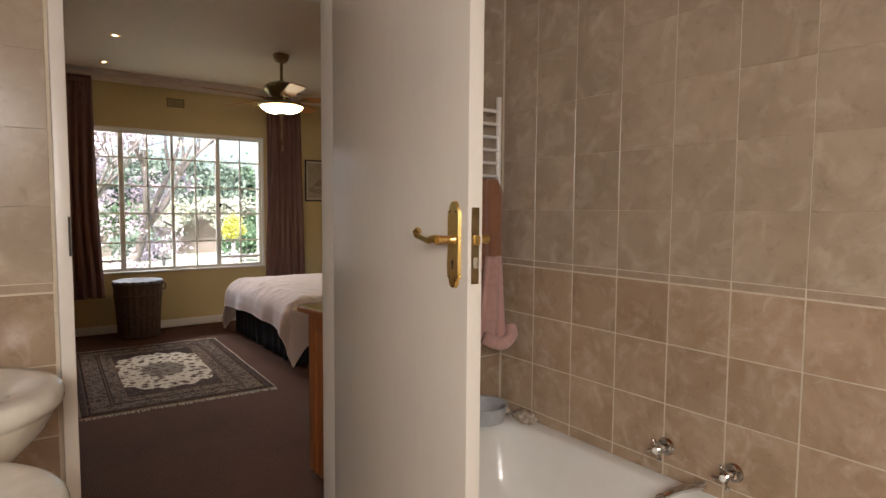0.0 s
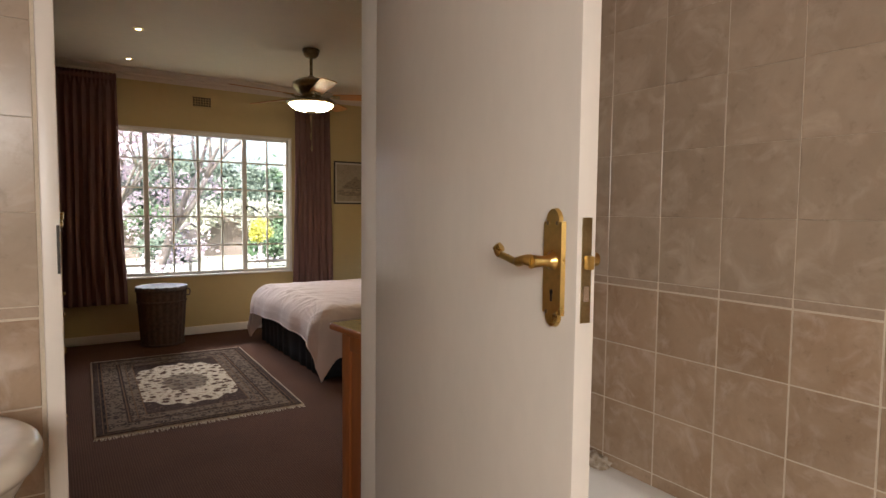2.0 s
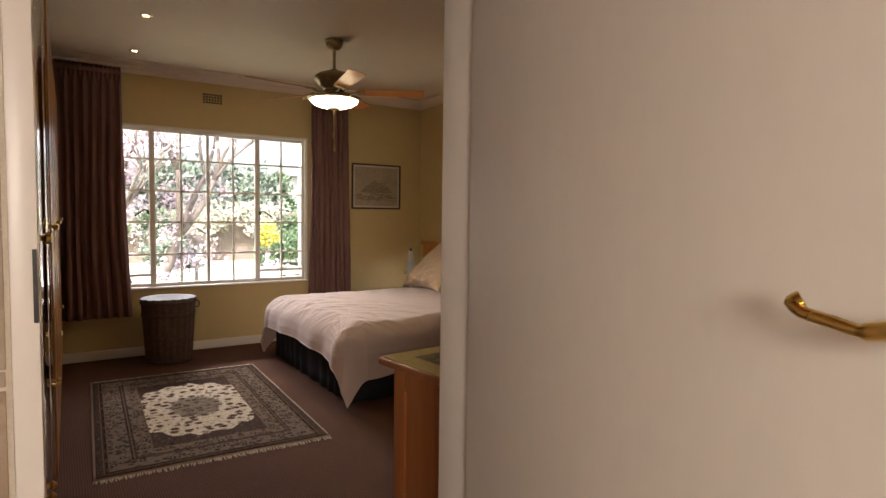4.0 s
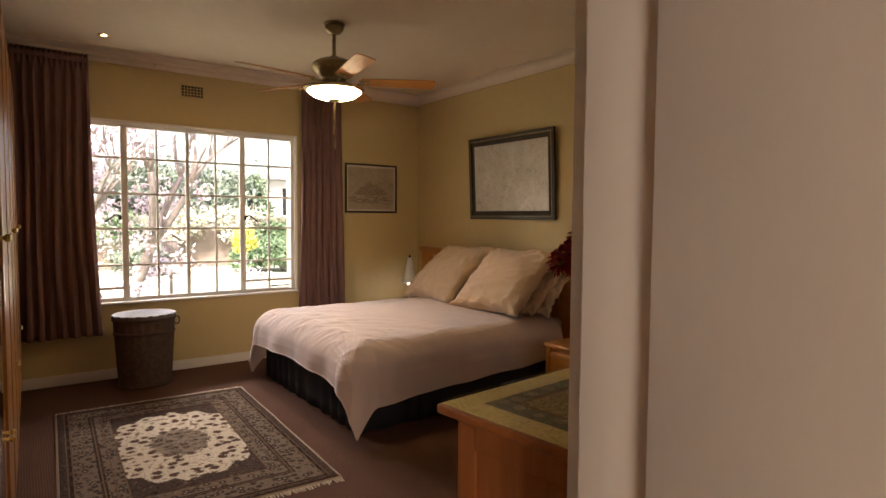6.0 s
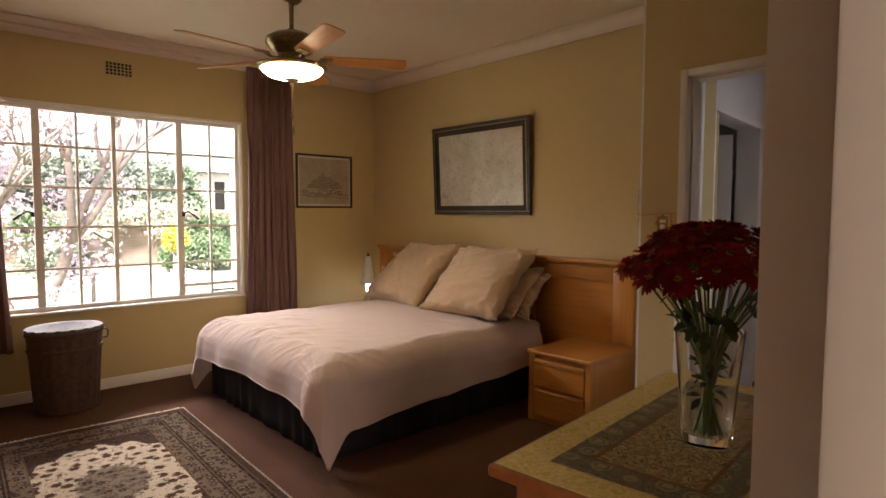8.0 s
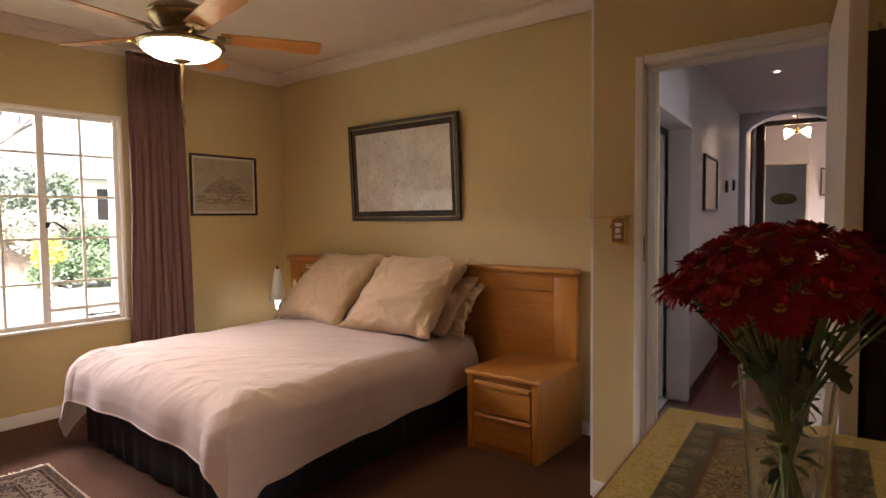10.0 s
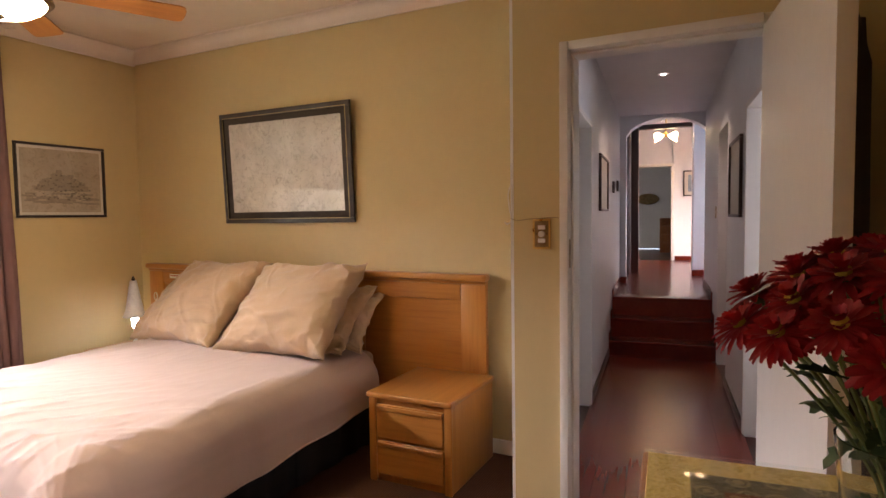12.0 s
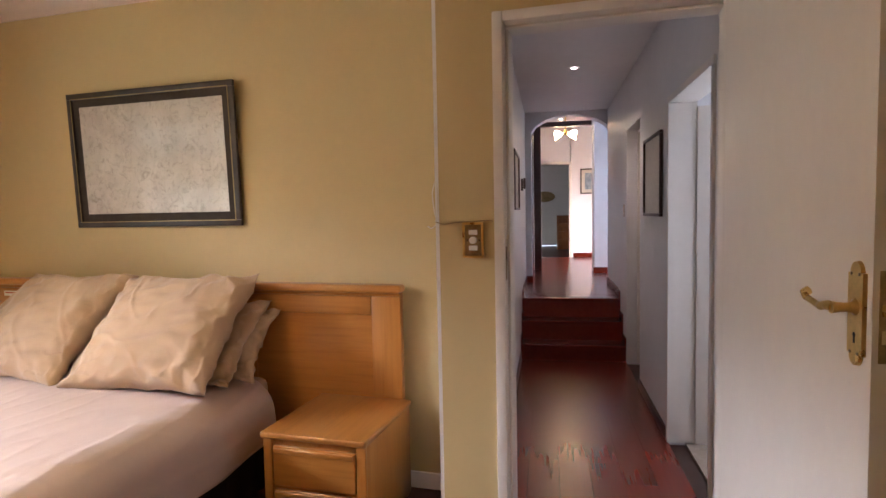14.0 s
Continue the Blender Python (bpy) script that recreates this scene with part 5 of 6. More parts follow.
M_MAP = paper("old_map_paper", (0.62, 0.585, 0.52), (0.44, 0.41, 0.35), (0.62, 0.60, 0.56), 0)
M_PRINT = paper("sepia_print_paper", (0.42, 0.35, 0.25), (0.33, 0.27, 0.19), (0.65, 0.6, 0.52), 1)
M_MOUNT = surface("dark_mount_card", (0.055, 0.045, 0.038), (0.075, 0.062, 0.052), 8, 0.9, relief=0.05, spec=0.1)
M_CREAMMOUNT = surface("cream_mount_card", (0.55, 0.50, 0.40), (0.60, 0.55, 0.45), 5, 0.6, relief=0.05, coat=0.4)
M_GOLDLINE = surface("gilt_line", (0.30, 0.23, 0.11), (0.40, 0.31, 0.16), 20, 0.5, 0.8, relief=0.05)
M_INK = surface("grey_print_ink", (0.12, 0.095, 0.065), (0.17, 0.14, 0.10), 30, 0.7, relief=0.0)
M_INK2 = surface("pale_print_ink", (0.235, 0.19, 0.13), (0.31, 0.25, 0.175), 30, 0.7, relief=0.0)


def picture(label, m, w, h, fw, mount, sheet_mat, frame_mat=None, gap=0.02, gilt=False, scene_kind=None):
    """A framed picture, its back on the local plane y = 0, facing -y, its middle at the origin."""
    root = thing("picture_frame", label, "framed picture", m, "framed pictures")
    fm = frame_mat or M_BLACKFRAME
    for nm, a, b in (("frame_rail", (-w / 2, -0.024, h / 2 - fw), (w / 2, -0.002, h / 2)), ("frame_rail", (-w / 2, -0.024, -h / 2), (w / 2, -0.002, -h / 2 + fw)),
                     ("frame_stile", (-w / 2, -0.024, -h / 2 + fw), (-w / 2 + fw, -0.002, h / 2 - fw)), ("frame_stile", (w / 2 - fw, -0.024, -h / 2 + fw), (w / 2, -0.002, h / 2 - fw))):
        part(nm, cube(bmesh.new(), a, b, 0.005), fm, root)
    part("mount", cube(bmesh.new(), (-w / 2 + fw, -0.010, -h / 2 + fw), (w / 2 - fw, -0.004, h / 2 - fw)), mount, root)
    if gilt:
        g = bmesh.new()
        q = fw - 0.004
        cube(g, (-w / 2 + q, -0.0262, h / 2 - fw - 0.001), (w / 2 - q, -0.0242, h / 2 - q))
        cube(g, (-w / 2 + q, -0.0262, -h / 2 + q), (w / 2 - q, -0.0242, -h / 2 + fw + 0.001))
        cube(g, (-w / 2 + q, -0.0262, -h / 2 + fw + 0.001), (-w / 2 + fw + 0.001, -0.0242, h / 2 - fw - 0.001))
        cube(g, (w / 2 - fw - 0.001, -0.0262, -h / 2 + fw + 0.001), (w / 2 - q, -0.0242, h / 2 - fw - 0.001))
        part("gilt_edge", g, M_GOLDLINE, root)
    e = fw + gap
    sh = part("print", cube(bmesh.new(), (-w / 2 + e, -0.012, -h / 2 + e), (w / 2 - e, -0.0102, h / 2 - e)), sheet_mat, root)
    if scene_kind:
        ow, oh = w - 2 * e, h - 2 * e
        ink = bmesh.new()
        rng = random.Random(scene_kind)
        wash = bmesh.new()
        for k in range(60):
            x = (rng.random() - 0.5) * ow * 0.86
            s = rng.uniform(0.015, 0.05)
            z = -oh * (0.20 + 0.16 * rng.random())
            cube(wash, (x - s, -0.0124 - 0.00002 * k, z - s * 0.16), (x + s, -0.0121, z + s * 0.16))
        for k in range(50):
            x = (rng.random() - 0.5) * ow * 0.66
            s = rng.uniform(0.008, 0.022)
            top = -oh * 0.12 + oh * 0.36 * max(0.15, 1 - abs(x) / ow * 2.6) * rng.uniform(0.45, 1.0)
            cube(wash, (x - s, -0.0126 - 0.00002 * k, -oh * 0.16), (x + s, -0.0121, top))
        part("drawing", wash, M_INK2, sh, kind="stuff")
        for k in range(110):
            x = (rng.random() - 0.5) * ow * 0.74
            s = rng.uniform(0.002, 0.008)
            z = -oh * 0.30 + rng.random() * oh * 0.40 * (1.15 - abs(x) / ow * 1.8)
            cube(ink, (x - s, -0.0142 - 0.00001 * k, z - s * 0.5), (x + s, -0.0138, z + s * 0.8))
        part("drawing", ink, M_INK, sh, kind="stuff")
    return root


picture("large antique map in a black frame with gilt line", pose(BED_X - 0.024, 5.560, 1.760, 0, 0, -90) @ pose(0, 0, 0, 2.6, 0, 0), 1.145, 0.785, 0.034, M_MOUNT, M_MAP, gap=0.045, gilt=True)
picture("small sepia print of old buildings in a black frame", pose(3.610, WIN_Y - 0.001, 1.688), 0.630, 0.52, 0.018, M_CREAMMOUNT, M_PRINT, gap=0.02, scene_kind=3)
picture("narrow framed print hanging on the white hall wall", HALL @ pose(2.06, 0.001, 1.635, 0, 0, 180), 0.64, 0.54, 0.020, M_CREAMMOUNT, M_CREAMMOUNT, M_DARKWOOD, 0.05)
picture("framed print hanging on the white hall wall", HALL @ pose(2.80, HW - 0.001, 1.66), 0.74, 0.47, 0.02, M_CREAMMOUNT, M_CREAMMOUNT, M_DARKWOOD, 0.05)
for u, z in ((3.92, 1.68), (4.55, 1.72)):
    picture("tiny square picture on the white hall wall", HALL @ pose(u, HW - 0.001, z), 0.10, 0.12, 0.02, M_MOUNT, M_INK, M_DARKWOOD, 0.004)
M_BLUEPRINT = surface("blue_landscape_print", (0.12, 0.17, 0.22), (0.34, 0.40, 0.42), 12, 0.5, relief=0.0, coat=0.4)
picture("framed blue landscape print on the far white wall", HALL @ pose(9.048, -0.115, 1.935, 0, 0, -90), 0.44, 0.465, 0.022, M_CREAMMOUNT, M_BLUEPRINT, M_BLACKFRAME, 0.06)
picture("framed print in the far hall beside the curtain", HALL @ pose(6.2, 1.018, 1.9), 0.34, 0.42, 0.02, M_CREAMMOUNT, M_BLUEPRINT, M_BLACKFRAME, 0.05)


def switch(m):
    root = thing("light_switch", "brass-framed wall switch with two white rockers and dial", "light switch", m)
    w, h = 0.078, 0.128
    part("face_plate", cube(bmesh.new(), (-w / 2, -0.007, -h / 2), (w / 2, 0, h / 2), 0.003), M_OLDBRASS, root)
    for nm, a, b in (("rim", (-w / 2, -0.011, h / 2 - 0.009), (w / 2, -0.0072, h / 2)), ("rim", (-w / 2, -0.011, -h / 2), (w / 2, -0.0072, -h / 2 + 0.009)),
                     ("rim", (-w / 2, -0.011, -h / 2 + 0.0095), (-w / 2 + 0.009, -0.0072, h / 2 - 0.0095)), ("rim", (w / 2 - 0.009, -0.011, -h / 2 + 0.0095), (w / 2, -0.0072, h / 2 - 0.0095))):
        part(nm, cube(bmesh.new(), a, b, 0.0015), M_BRASS, root)
    for z in (-0.028, 0.028):
        part("rocker", cube(bmesh.new(), (-0.016, -0.013, z - 0.009), (0.016, -0.0072, z + 0.009), 0.003), M_CERAMIC, root)
    part("dimmer_knob", lathe(bmesh.new(), [(0.014, 0), (0.013, 0.010), (0.006, 0.012)], 24), M_CERAMIC, root, at=pose(0, -0.0072, 0, 90))
    for x in (-0.022, 0.022):
        part("screw", lathe(bmesh.new(), [(0.003, 0), (0.002, 0.002)], 8), M_BLACKMETAL, root, at=pose(x, -0.0072, 0, 90))


switch(pose(DOOR_X - 0.001, 3.512, 1.318, 0, 0, -90))
wire = thing("bell_wire", "thin slack wire pinned along the wall to the switch", "wire", pose(DOOR_X, 3.55, 1.38))
wb = bmesh.new()
tube(wb, curve_points([(-0.004, 0.105, 0.006), (-0.006, 0.07, -0.004), (-0.006, 0.03, 0.001), (-0.006, -0.03, 0.004), (-0.005, -0.09, 0.008), (-0.004, -0.11, 0.004)]), 0.0016, 6)
part("wire_run", wb, M_OLDBRASS, wire)
wb = bmesh.new()
tube(wb, curve_points([(-0.004, 0.099, 0.012), (-0.010, 0.106, 0.05), (-0.006, 0.112, 0.11), (-0.003, 0.100, 0.15), (-0.003, 0.094, 0.10), (-0.004, 0.097, 0.02)]), 0.0022, 6)
tube(wb, curve_points([(0.0, 0.098, -0.002), (0.03, 0.13, -0.02), (0.08, 0.16, -0.012)]), 0.002, 6)
part("loose_end", wb, M_TRIM, wire, "white")
cb = thing("coiled_cable", "small coil of white cable on the carpet by the skirting", "cable", pose(4.12, 3.74, 0))
bm = bmesh.new()
for k in range(3):
    tube(bm, [((0.045 + 0.004 * k) * math.cos(a), 0.012 * math.sin(a * 2 + k), 0.060 + (0.045 + 0.003 * k) * math.sin(a)) for a in [2 * math.pi * i / 30 for i in range(31)]], 0.003, 6)
part("cable_coil", bm, M_TRIM, cb)
for m, lab in ((HALL @ pose(3.62, 0.001, 1.40, 0, 0, 180), "white hall light switch beside the closed door"),):
    sw = thing("hall_switch", lab, "light switch", m)
    part("face_plate", cube(bmesh.new(), (-0.035, -0.008, -0.057), (0.035, 0, 0.057), 0.003), M_OLDBRASS, sw)
    part("rocker", cube(bmesh.new(), (-0.010, -0.013, -0.014), (0.010, -0.008, 0.014), 0.003), M_CERAMIC, sw)
sp = thing("strike_plate", "brass strike plate let into the bedroom door jamb", "strike plate", pose(DOOR_X - 0.005, HD1 - 0.001, 1.235))
part("plate", cube(bmesh.new(), (0, -0.0015, -0.06), (0.022, 0.0, 0.06), 0.0005, 1), M_OLDBRASS, sp)
part("bolt_hole", cube(bmesh.new(), (0.006, -0.0022, 0.01), (0.016, -0.0016, 0.04)), M_BLACKFRAME, sp)
sp2 = thing("strike_plate", "dark strike plate let into the bathroom door jamb", "strike plate", pose(BD0 + 0.024, BATH_Y - 0.046, 1.26))
part("plate", cube(bmesh.new(), (0, -0.0015, -0.055), (0.006, 0.0, 0.055), 0.0005, 1), M_BLACKMETAL, sp2)


# ---- wardrobe ----
def wardrobe():
    root = thing("wardrobe", "tall fitted oak wardrobe with brass knobs along the wall", "wardrobe", pose(-0.078, 2.24, 0, 0, 0, -0.73))
    part("carcass", cube(bmesh.new(), (0, 0, 0.0), (0.50, 4.72, 2.40), 0.004), M_OAK_Z, root)
    n = 8
    for i in range(n):
        y0, y1 = 0.01 + i * 0.588, 0.01 + (i + 1) * 0.588 - 0.006
        d = part("wardrobe_door", cube(bmesh.new(), (0.502, y0, 0.08), (0.522, y1, 2.36), 0.004), M_OAK_Z, root)
        if i in (1, 2):
            part("mirror", cube(bmesh.new(), (0.5225, y0 + 0.05, 0.14), (0.527, y1 - 0.05, 2.30), 0.002), M_MIRROR, d, "silvered mirror")
        else:
            part("door_panel", cube(bmesh.new(), (0.5225, y0 + 0.07, 0.16), (0.530, y1 - 0.07, 2.28), 0.006), M_OAK_Z, d)
        ky = y1 - 0.035 if i % 2 == 0 else y0 + 0.035
        part("knob", lathe(bmesh.new(), [(0.008, 0), (0.006, 0.012), (0.015, 0.022), (0.012, 0.032), (0.003, 0.036)], 18), M_BRASS, d, at=pose(0.522, ky, 1.30, 0, 90))
        part("knob", lathe(bmesh.new(), [(0.008, 0), (0.006, 0.012), (0.013, 0.02), (0.003, 0.03)], 18), M_BRASS, d, at=pose(0.522, ky, 0.62, 0, 90))


wardrobe()


# ---- flowers ----
def bouquet():
    root = thing("flower_vase", "clear glass vase of dark red chrysanthemums on the chest", "vase of flowers", pose(1.90, 2.59, 0.8668))
    v = bmesh.new()
    lathe(v, [(0.050, 0.0), (0.054, 0.004), (0.060, 0.10), (0.074, 0.262), (0.0710, 0.262), (0.0565, 0.10), (0.048, 0.026), (0.01, 0.022)], 48)
    g = part("vase", v, M_GLASS, root, "clear glass", smooth=60)
    g.visible_shadow = False
    M_STEM = surface("flower_stem_green", (0.12, 0.19, 0.06), (0.20, 0.27, 0.10), 20, 0.5, relief=0.2)
    M_LEAF = surface("chrysanthemum_leaf", (0.045, 0.09, 0.03), (0.08, 0.14, 0.05), 20, 0.55, relief=0.3)
    M_PETAL = surface("dark_red_petal", (0.33, 0.006, 0.011), (0.54, 0.016, 0.021), 12, 0.6, relief=0.15, vary=0.25)
    M_EYE = surface("yellow_flower_centre", (0.55, 0.36, 0.04), (0.62, 0.48, 0.10), 60, 0.8, relief=0.6, fine=400)
    rng = random.Random(11)

    def bloom_mesh(seed, size):
        r = random.Random(seed)
        bm = bmesh.new()
        for ring, (n, lift, ln) in enumerate(((24, 0.05, 1.0), (22, 0.34, 0.94), (18, 0.70, 0.76), (12, 1.10, 0.48))):
            for k in range(n):
                a = 2 * math.pi * (k + 0.5 * (ring % 2)) / n + r.uniform(-0.1, 0.1)
                L = size * ln * r.uniform(0.88, 1.08)
                wd = size * 0.115
                el = lift + r.uniform(-0.12, 0.12)
                d = Vector((math.cos(a), math.sin(a), 0))
                s = Vector((-math.sin(a), math.cos(a), 0))
                rows = []
                for q, (f, w) in enumerate(((0.12, 0.4), (0.45, 0.9), (0.8, 1.0), (1.0, 0.45))):
                    e = el * (0.6 + 0.5 * f) - 0.25 * f * f
                    c = d * (L * f * math.cos(e)) + Vector((0, 0, L * f * math.sin(e) + 0.003 * ring))
                    rows.append([bm.verts.new(c - s * wd * w), bm.verts.new(c - Vector((0, 0, wd * 0.35))), bm.verts.new(c + s * wd * w)])
                for p, qq in zip(rows, rows[1:]):
                    for i in range(2):
                        bm.faces.new((p[i], p[i + 1], qq[i + 1], qq[i]))
        return mesh_of("petals", bm, M_PETAL, 180)

    heads = [bloom_mesh(s, 0.040) for s in (1, 2, 3)]
    eye = mesh_of("flower_eye", lathe(bmesh.new(), [(0.008, 0.004), (0.009, 0.010), (0.006, 0.014), (0.002, 0.016)], 14), M_EYE, 60)
    calyx = mesh_of("calyx", lathe(bmesh.new(), [(0.003, -0.016), (0.009, -0.008), (0.012, 0.001)], 10, close=False), M_LEAF, 60)
    places = []
    for k in range(56):
        for _ in range(60):
            a, el = rng.uniform(0, 2 * math.pi), rng.uniform(0.26, 1.5)
            rad = rng.uniform(0.168, 0.198)
            p = Vector((rad * math.cos(el) * math.cos(a), rad * math.cos(el) * math.sin(a), 0.345 + 0.140 * math.sin(el)))
            if all((p - q).length > 0.049 for q in places):
                places.append(p)
                break
    for k in range(4):
        a = rng.uniform(0, 6.28)
        places.append(Vector((0.13 * math.cos(a), 0.13 * math.sin(a), rng.uniform(0.38, 0.42))))
    for i, p in enumerate(places):
        out = (p - Vector((0, 0, 0.17))).normalized()
        m = Matrix.Translation(p) @ out.to_track_quat("Z", "Y").to_matrix().to_4x4() @ pose(0, 0, 0, 0, 0, rng.uniform(0, 360))
        st = bmesh.new()
        foot = Vector((-p.x * 0.16 + rng.uniform(-0.012, 0.012), -p.y * 0.16 + rng.uniform(-0.012, 0.012), 0.028))
        neck = Vector((p.x * 0.24, p.y * 0.24, 0.235))
        tube(st, curve_points([foot, foot.lerp(neck, 0.5), neck, p.lerp(neck, 0.4) + Vector((0, 0, 0.01)), p - out * 0.012], 4), 0.0023, 6)
        s = part("stem", st, M_STEM, root, smooth=180)
        fl = new("flower_head", heads[i % 3])
        fl.parent = s
        fl.matrix_basis = m
        for nm, me in (("flower_eye", eye), ("calyx", calyx)):
            o = new(nm, me)
            o.parent = s
            o.matrix_basis = m
    leafm = bmesh.new()
    half = [(0.0, 0.002), (0.012, 0.004), (0.020, 0.014), (0.024, 0.009), (0.036, 0.024), (0.040, 0.014), (0.055, 0.022), (0.060, 0.012), (0.075, 0.012), (0.086, 0.0)]
    mid = [leafm.verts.new((x, 0, 0.004 - x * x * 2.0)) for x, y in half]
    for s in (1, -1):
        side = [leafm.verts.new((x + 0.003, s * (y + 0.0005), -x * x * 2.0 + 0.3 * y)) for x, y in half]
        for i in range(len(half) - 1):
            leafm.faces.new((mid[i], mid[i + 1], side[i + 1], side[i]) if s > 0 else (mid[i + 1], mid[i], side[i], side[i + 1]))
    lm = mesh_of("leaf", leafm, M_LEAF, 180)
    for k in range(110):
        a = rng.uniform(0, 2 * math.pi)
        z = rng.uniform(0.10, 0.37)
        r = 0.02 + max(0, z - 0.23) * rng.uniform(0.3, 0.85)
        if z < 0.25:
            r = rng.uniform(0.0, 0.03)
        o = new("leaf", lm)
        o.parent = root
        sc = rng.uniform(0.40, 0.80) if z > 0.26 else rng.uniform(0.25, 0.42)
        o.matrix_basis = pose(r * math.cos(a), r * math.sin(a), z, rng.uniform(-40, 40), rng.uniform(-50, 40), math.degrees(a) + rng.uniform(-40, 40)) @ Matrix.Scale(sc, 4)


bouquet()



# ---- far hall things ----
M_SHADE = glow("tulip_shade_glow", (1.0, 0.78, 0.42), 2.5)


def chandelier():
    root = thing("ceiling_lamp", "brass ceiling lamp with two lit tulip glass shades", "ceiling lamp", HALL @ pose(7.4, 0.42, 2.94))
    part("rose", lathe(bmesh.new(), [(0.06, 0), (0.055, -0.02), (0.02, -0.04)], 24), M_BRASS, root)
    part("stem", lathe(bmesh.new(), [(0.01, -0.03), (0.01, -0.26), (0.035, -0.29), (0.045, -0.32), (0.02, -0.35)], 20), M_BRASS, root)
    for s in (-1, 1):
        for c in (-0.06, 0.10):
            a = bmesh.new()
            tube(a, curve_points([(0, 0, -0.31), (c * 0.5, s * 0.06, -0.34), (c, s * 0.12, -0.31), (c, s * 0.155, -0.29)]), 0.006)
            arm = part("arm", a, M_BRASS, root)
            sh = bmesh.new()
            lathe(sh, [(0.022, 0), (0.040, -0.022), (0.052, -0.055), (0.074, -0.095), (0.088, -0.102)], 20, (0, 0, 0), close=False)
            part("tulip_shade", sh, M_SHADE, arm, "lit tulip glass shade", at=pose(c, s * 0.155, -0.285, s * -35))


chandelier()
ch = thing("chest_of_drawers", "red-brown wooden chest of drawers in the far room", "chest of drawers", HALL @ pose(11.2, -0.10, UP))
part("carcass", cube(bmesh.new(), (0, 0, 0.0), (0.45, 0.60, 0.76), 0.01), M_DRESS_X, ch)
for k in range(4):
    d = part("drawer", cube(bmesh.new(), (-0.02, 0.03, 0.06 + 0.18 * k), (-0.001, 0.57, 0.22 + 0.18 * k), 0.006), M_DRESS_X, ch)
    part("drawer_knob", lathe(bmesh.new(), [(0.012, 0), (0.016, 0.01), (0.004, 0.02)], 12), M_BRASS, d, at=pose(-0.02, 0.3, 0.14 + 0.18 * k, 0, -90))
fc = thing("curtain", "dark red curtain hanging beside the far doorway", "curtain", HALL @ pose(6.55, 0.93, UP), "window curtains")
bm = bmesh.new()
sheet(bm, 40, 20, lambda u, v: Vector(((u - 0.5) * 0.32, 0.02 * math.sin(u * 34), v * 2.2)))
solidify(part("curtain_cloth", bm, M_DARKWOOD, fc, smooth=180), 0.004)
dsh = thing("wall_plate", "dark oval plate hanging on the far room wall", "wall plate", HALL @ pose(12.89, 0.78, 1.75, 0, -90, 0))
part("plate", lathe(bmesh.new(), [(0.10, 0), (0.20, 0.015), (0.22, 0.03), (0.21, 0.032), (0.10, 0.012)], 30, squash=(0.6, 1.2)), M_OLDBRASS, dsh)


# ---- bathroom things ----
def bathtub():
    root = thing("bathtub", "white built-in bathtub along the tiled wall", "bathtub", pose(BX1 - 0.39, 1.155, 0))
    W, L, H = 0.39, 0.89, 0.44
    bm = bmesh.new()
    n = 64

    def ringpt(a, fx, fy, p):
        c, s = math.cos(a), math.sin(a)
        return fx * math.copysign(abs(c) ** (2 / p), c), fy * math.copysign(abs(s) ** (2 / p), s)
    rows = [(W, L, 60, 0.0), (W, L, 60, H - 0.008), (W - 0.004, L - 0.004, 50, H), (W - 0.055, L - 0.07, 7, H), (W - 0.070, L - 0.085, 6, H - 0.008), (W - 0.085, L - 0.11, 6, H - 0.05),
            (W - 0.105, L - 0.16, 5, H - 0.20), (W - 0.135, L - 0.24, 4.5, H - 0.33), (W - 0.20, L - 0.34, 4, H - 0.375), (0.02, 0.05, 2, H - 0.38)]
    rings = []
    for fx, fy, p, z in rows:
        rings.append([bm.verts.new((*ringpt(2 * math.pi * (i + 0.5) / n, fx, fy, p), z)) for i in range(n)])
    for a, b in zip(rings, rings[1:]):
        for i in range(n):
            bm.faces.new((a[i], a[(i + 1) % n], b[(i + 1) % n], b[i]))
    bm.faces.new(rings[-1])
    part("tub_shell", bm, M_CERAMIC, root, smooth=50)
    part("overflow", lathe(bmesh.new(), [(0.028, 0), (0.026, 0.006), (0.006, 0.008)], 24), M_CHROME, root, at=pose(0, -L + 0.10, H - 0.11, -70))
    part("plug_hole", lathe(bmesh.new(), [(0.03, 0), (0.026, 0.004), (0.012, 0.002)], 24), M_CHROME, root, at=pose(0, -L + 0.42, H - 0.379))


bathtub()


def bath_tap(x, y, z):
    root = thing("bath_tap", "chrome cross-handled tap on the tiled wall", "tap", pose(x, y, z, 0, -90, 0), "bath taps")
    part("flange", lathe(bmesh.new(), [(0.030, 0), (0.031, 0.004), (0.026, 0.012), (0.016, 0.016)], 28), M_CHROME, root)
    part("body", lathe(bmesh.new(), [(0.013, 0.014), (0.012, 0.040), (0.017, 0.046), (0.017, 0.058), (0.010, 0.064)], 24), M_CHROME, root)
    for k in range(4):
        a = radians(20 + 90 * k)
        h = bmesh.new()
        d = Vector((math.cos(a), math.sin(a), 0))
        rod(h, Vector((0, 0, 0.056)) + d * 0.006, Vector((0, 0, 0.058)) + d * 0.030, 0.0045, 10, 0.0035)
        bmesh.ops.create_uvsphere(h, u_segments=12, v_segments=8, radius=0.007, matrix=Matrix.Translation(Vector((0, 0, 0.058)) + d * 0.032))
        part("cross_arm", h, M_CHROME, root, smooth=60)
    part("cap", lathe(bmesh.new(), [(0.010, 0.063), (0.010, 0.070), (0.004, 0.074)], 16), M_CERAMIC, root)


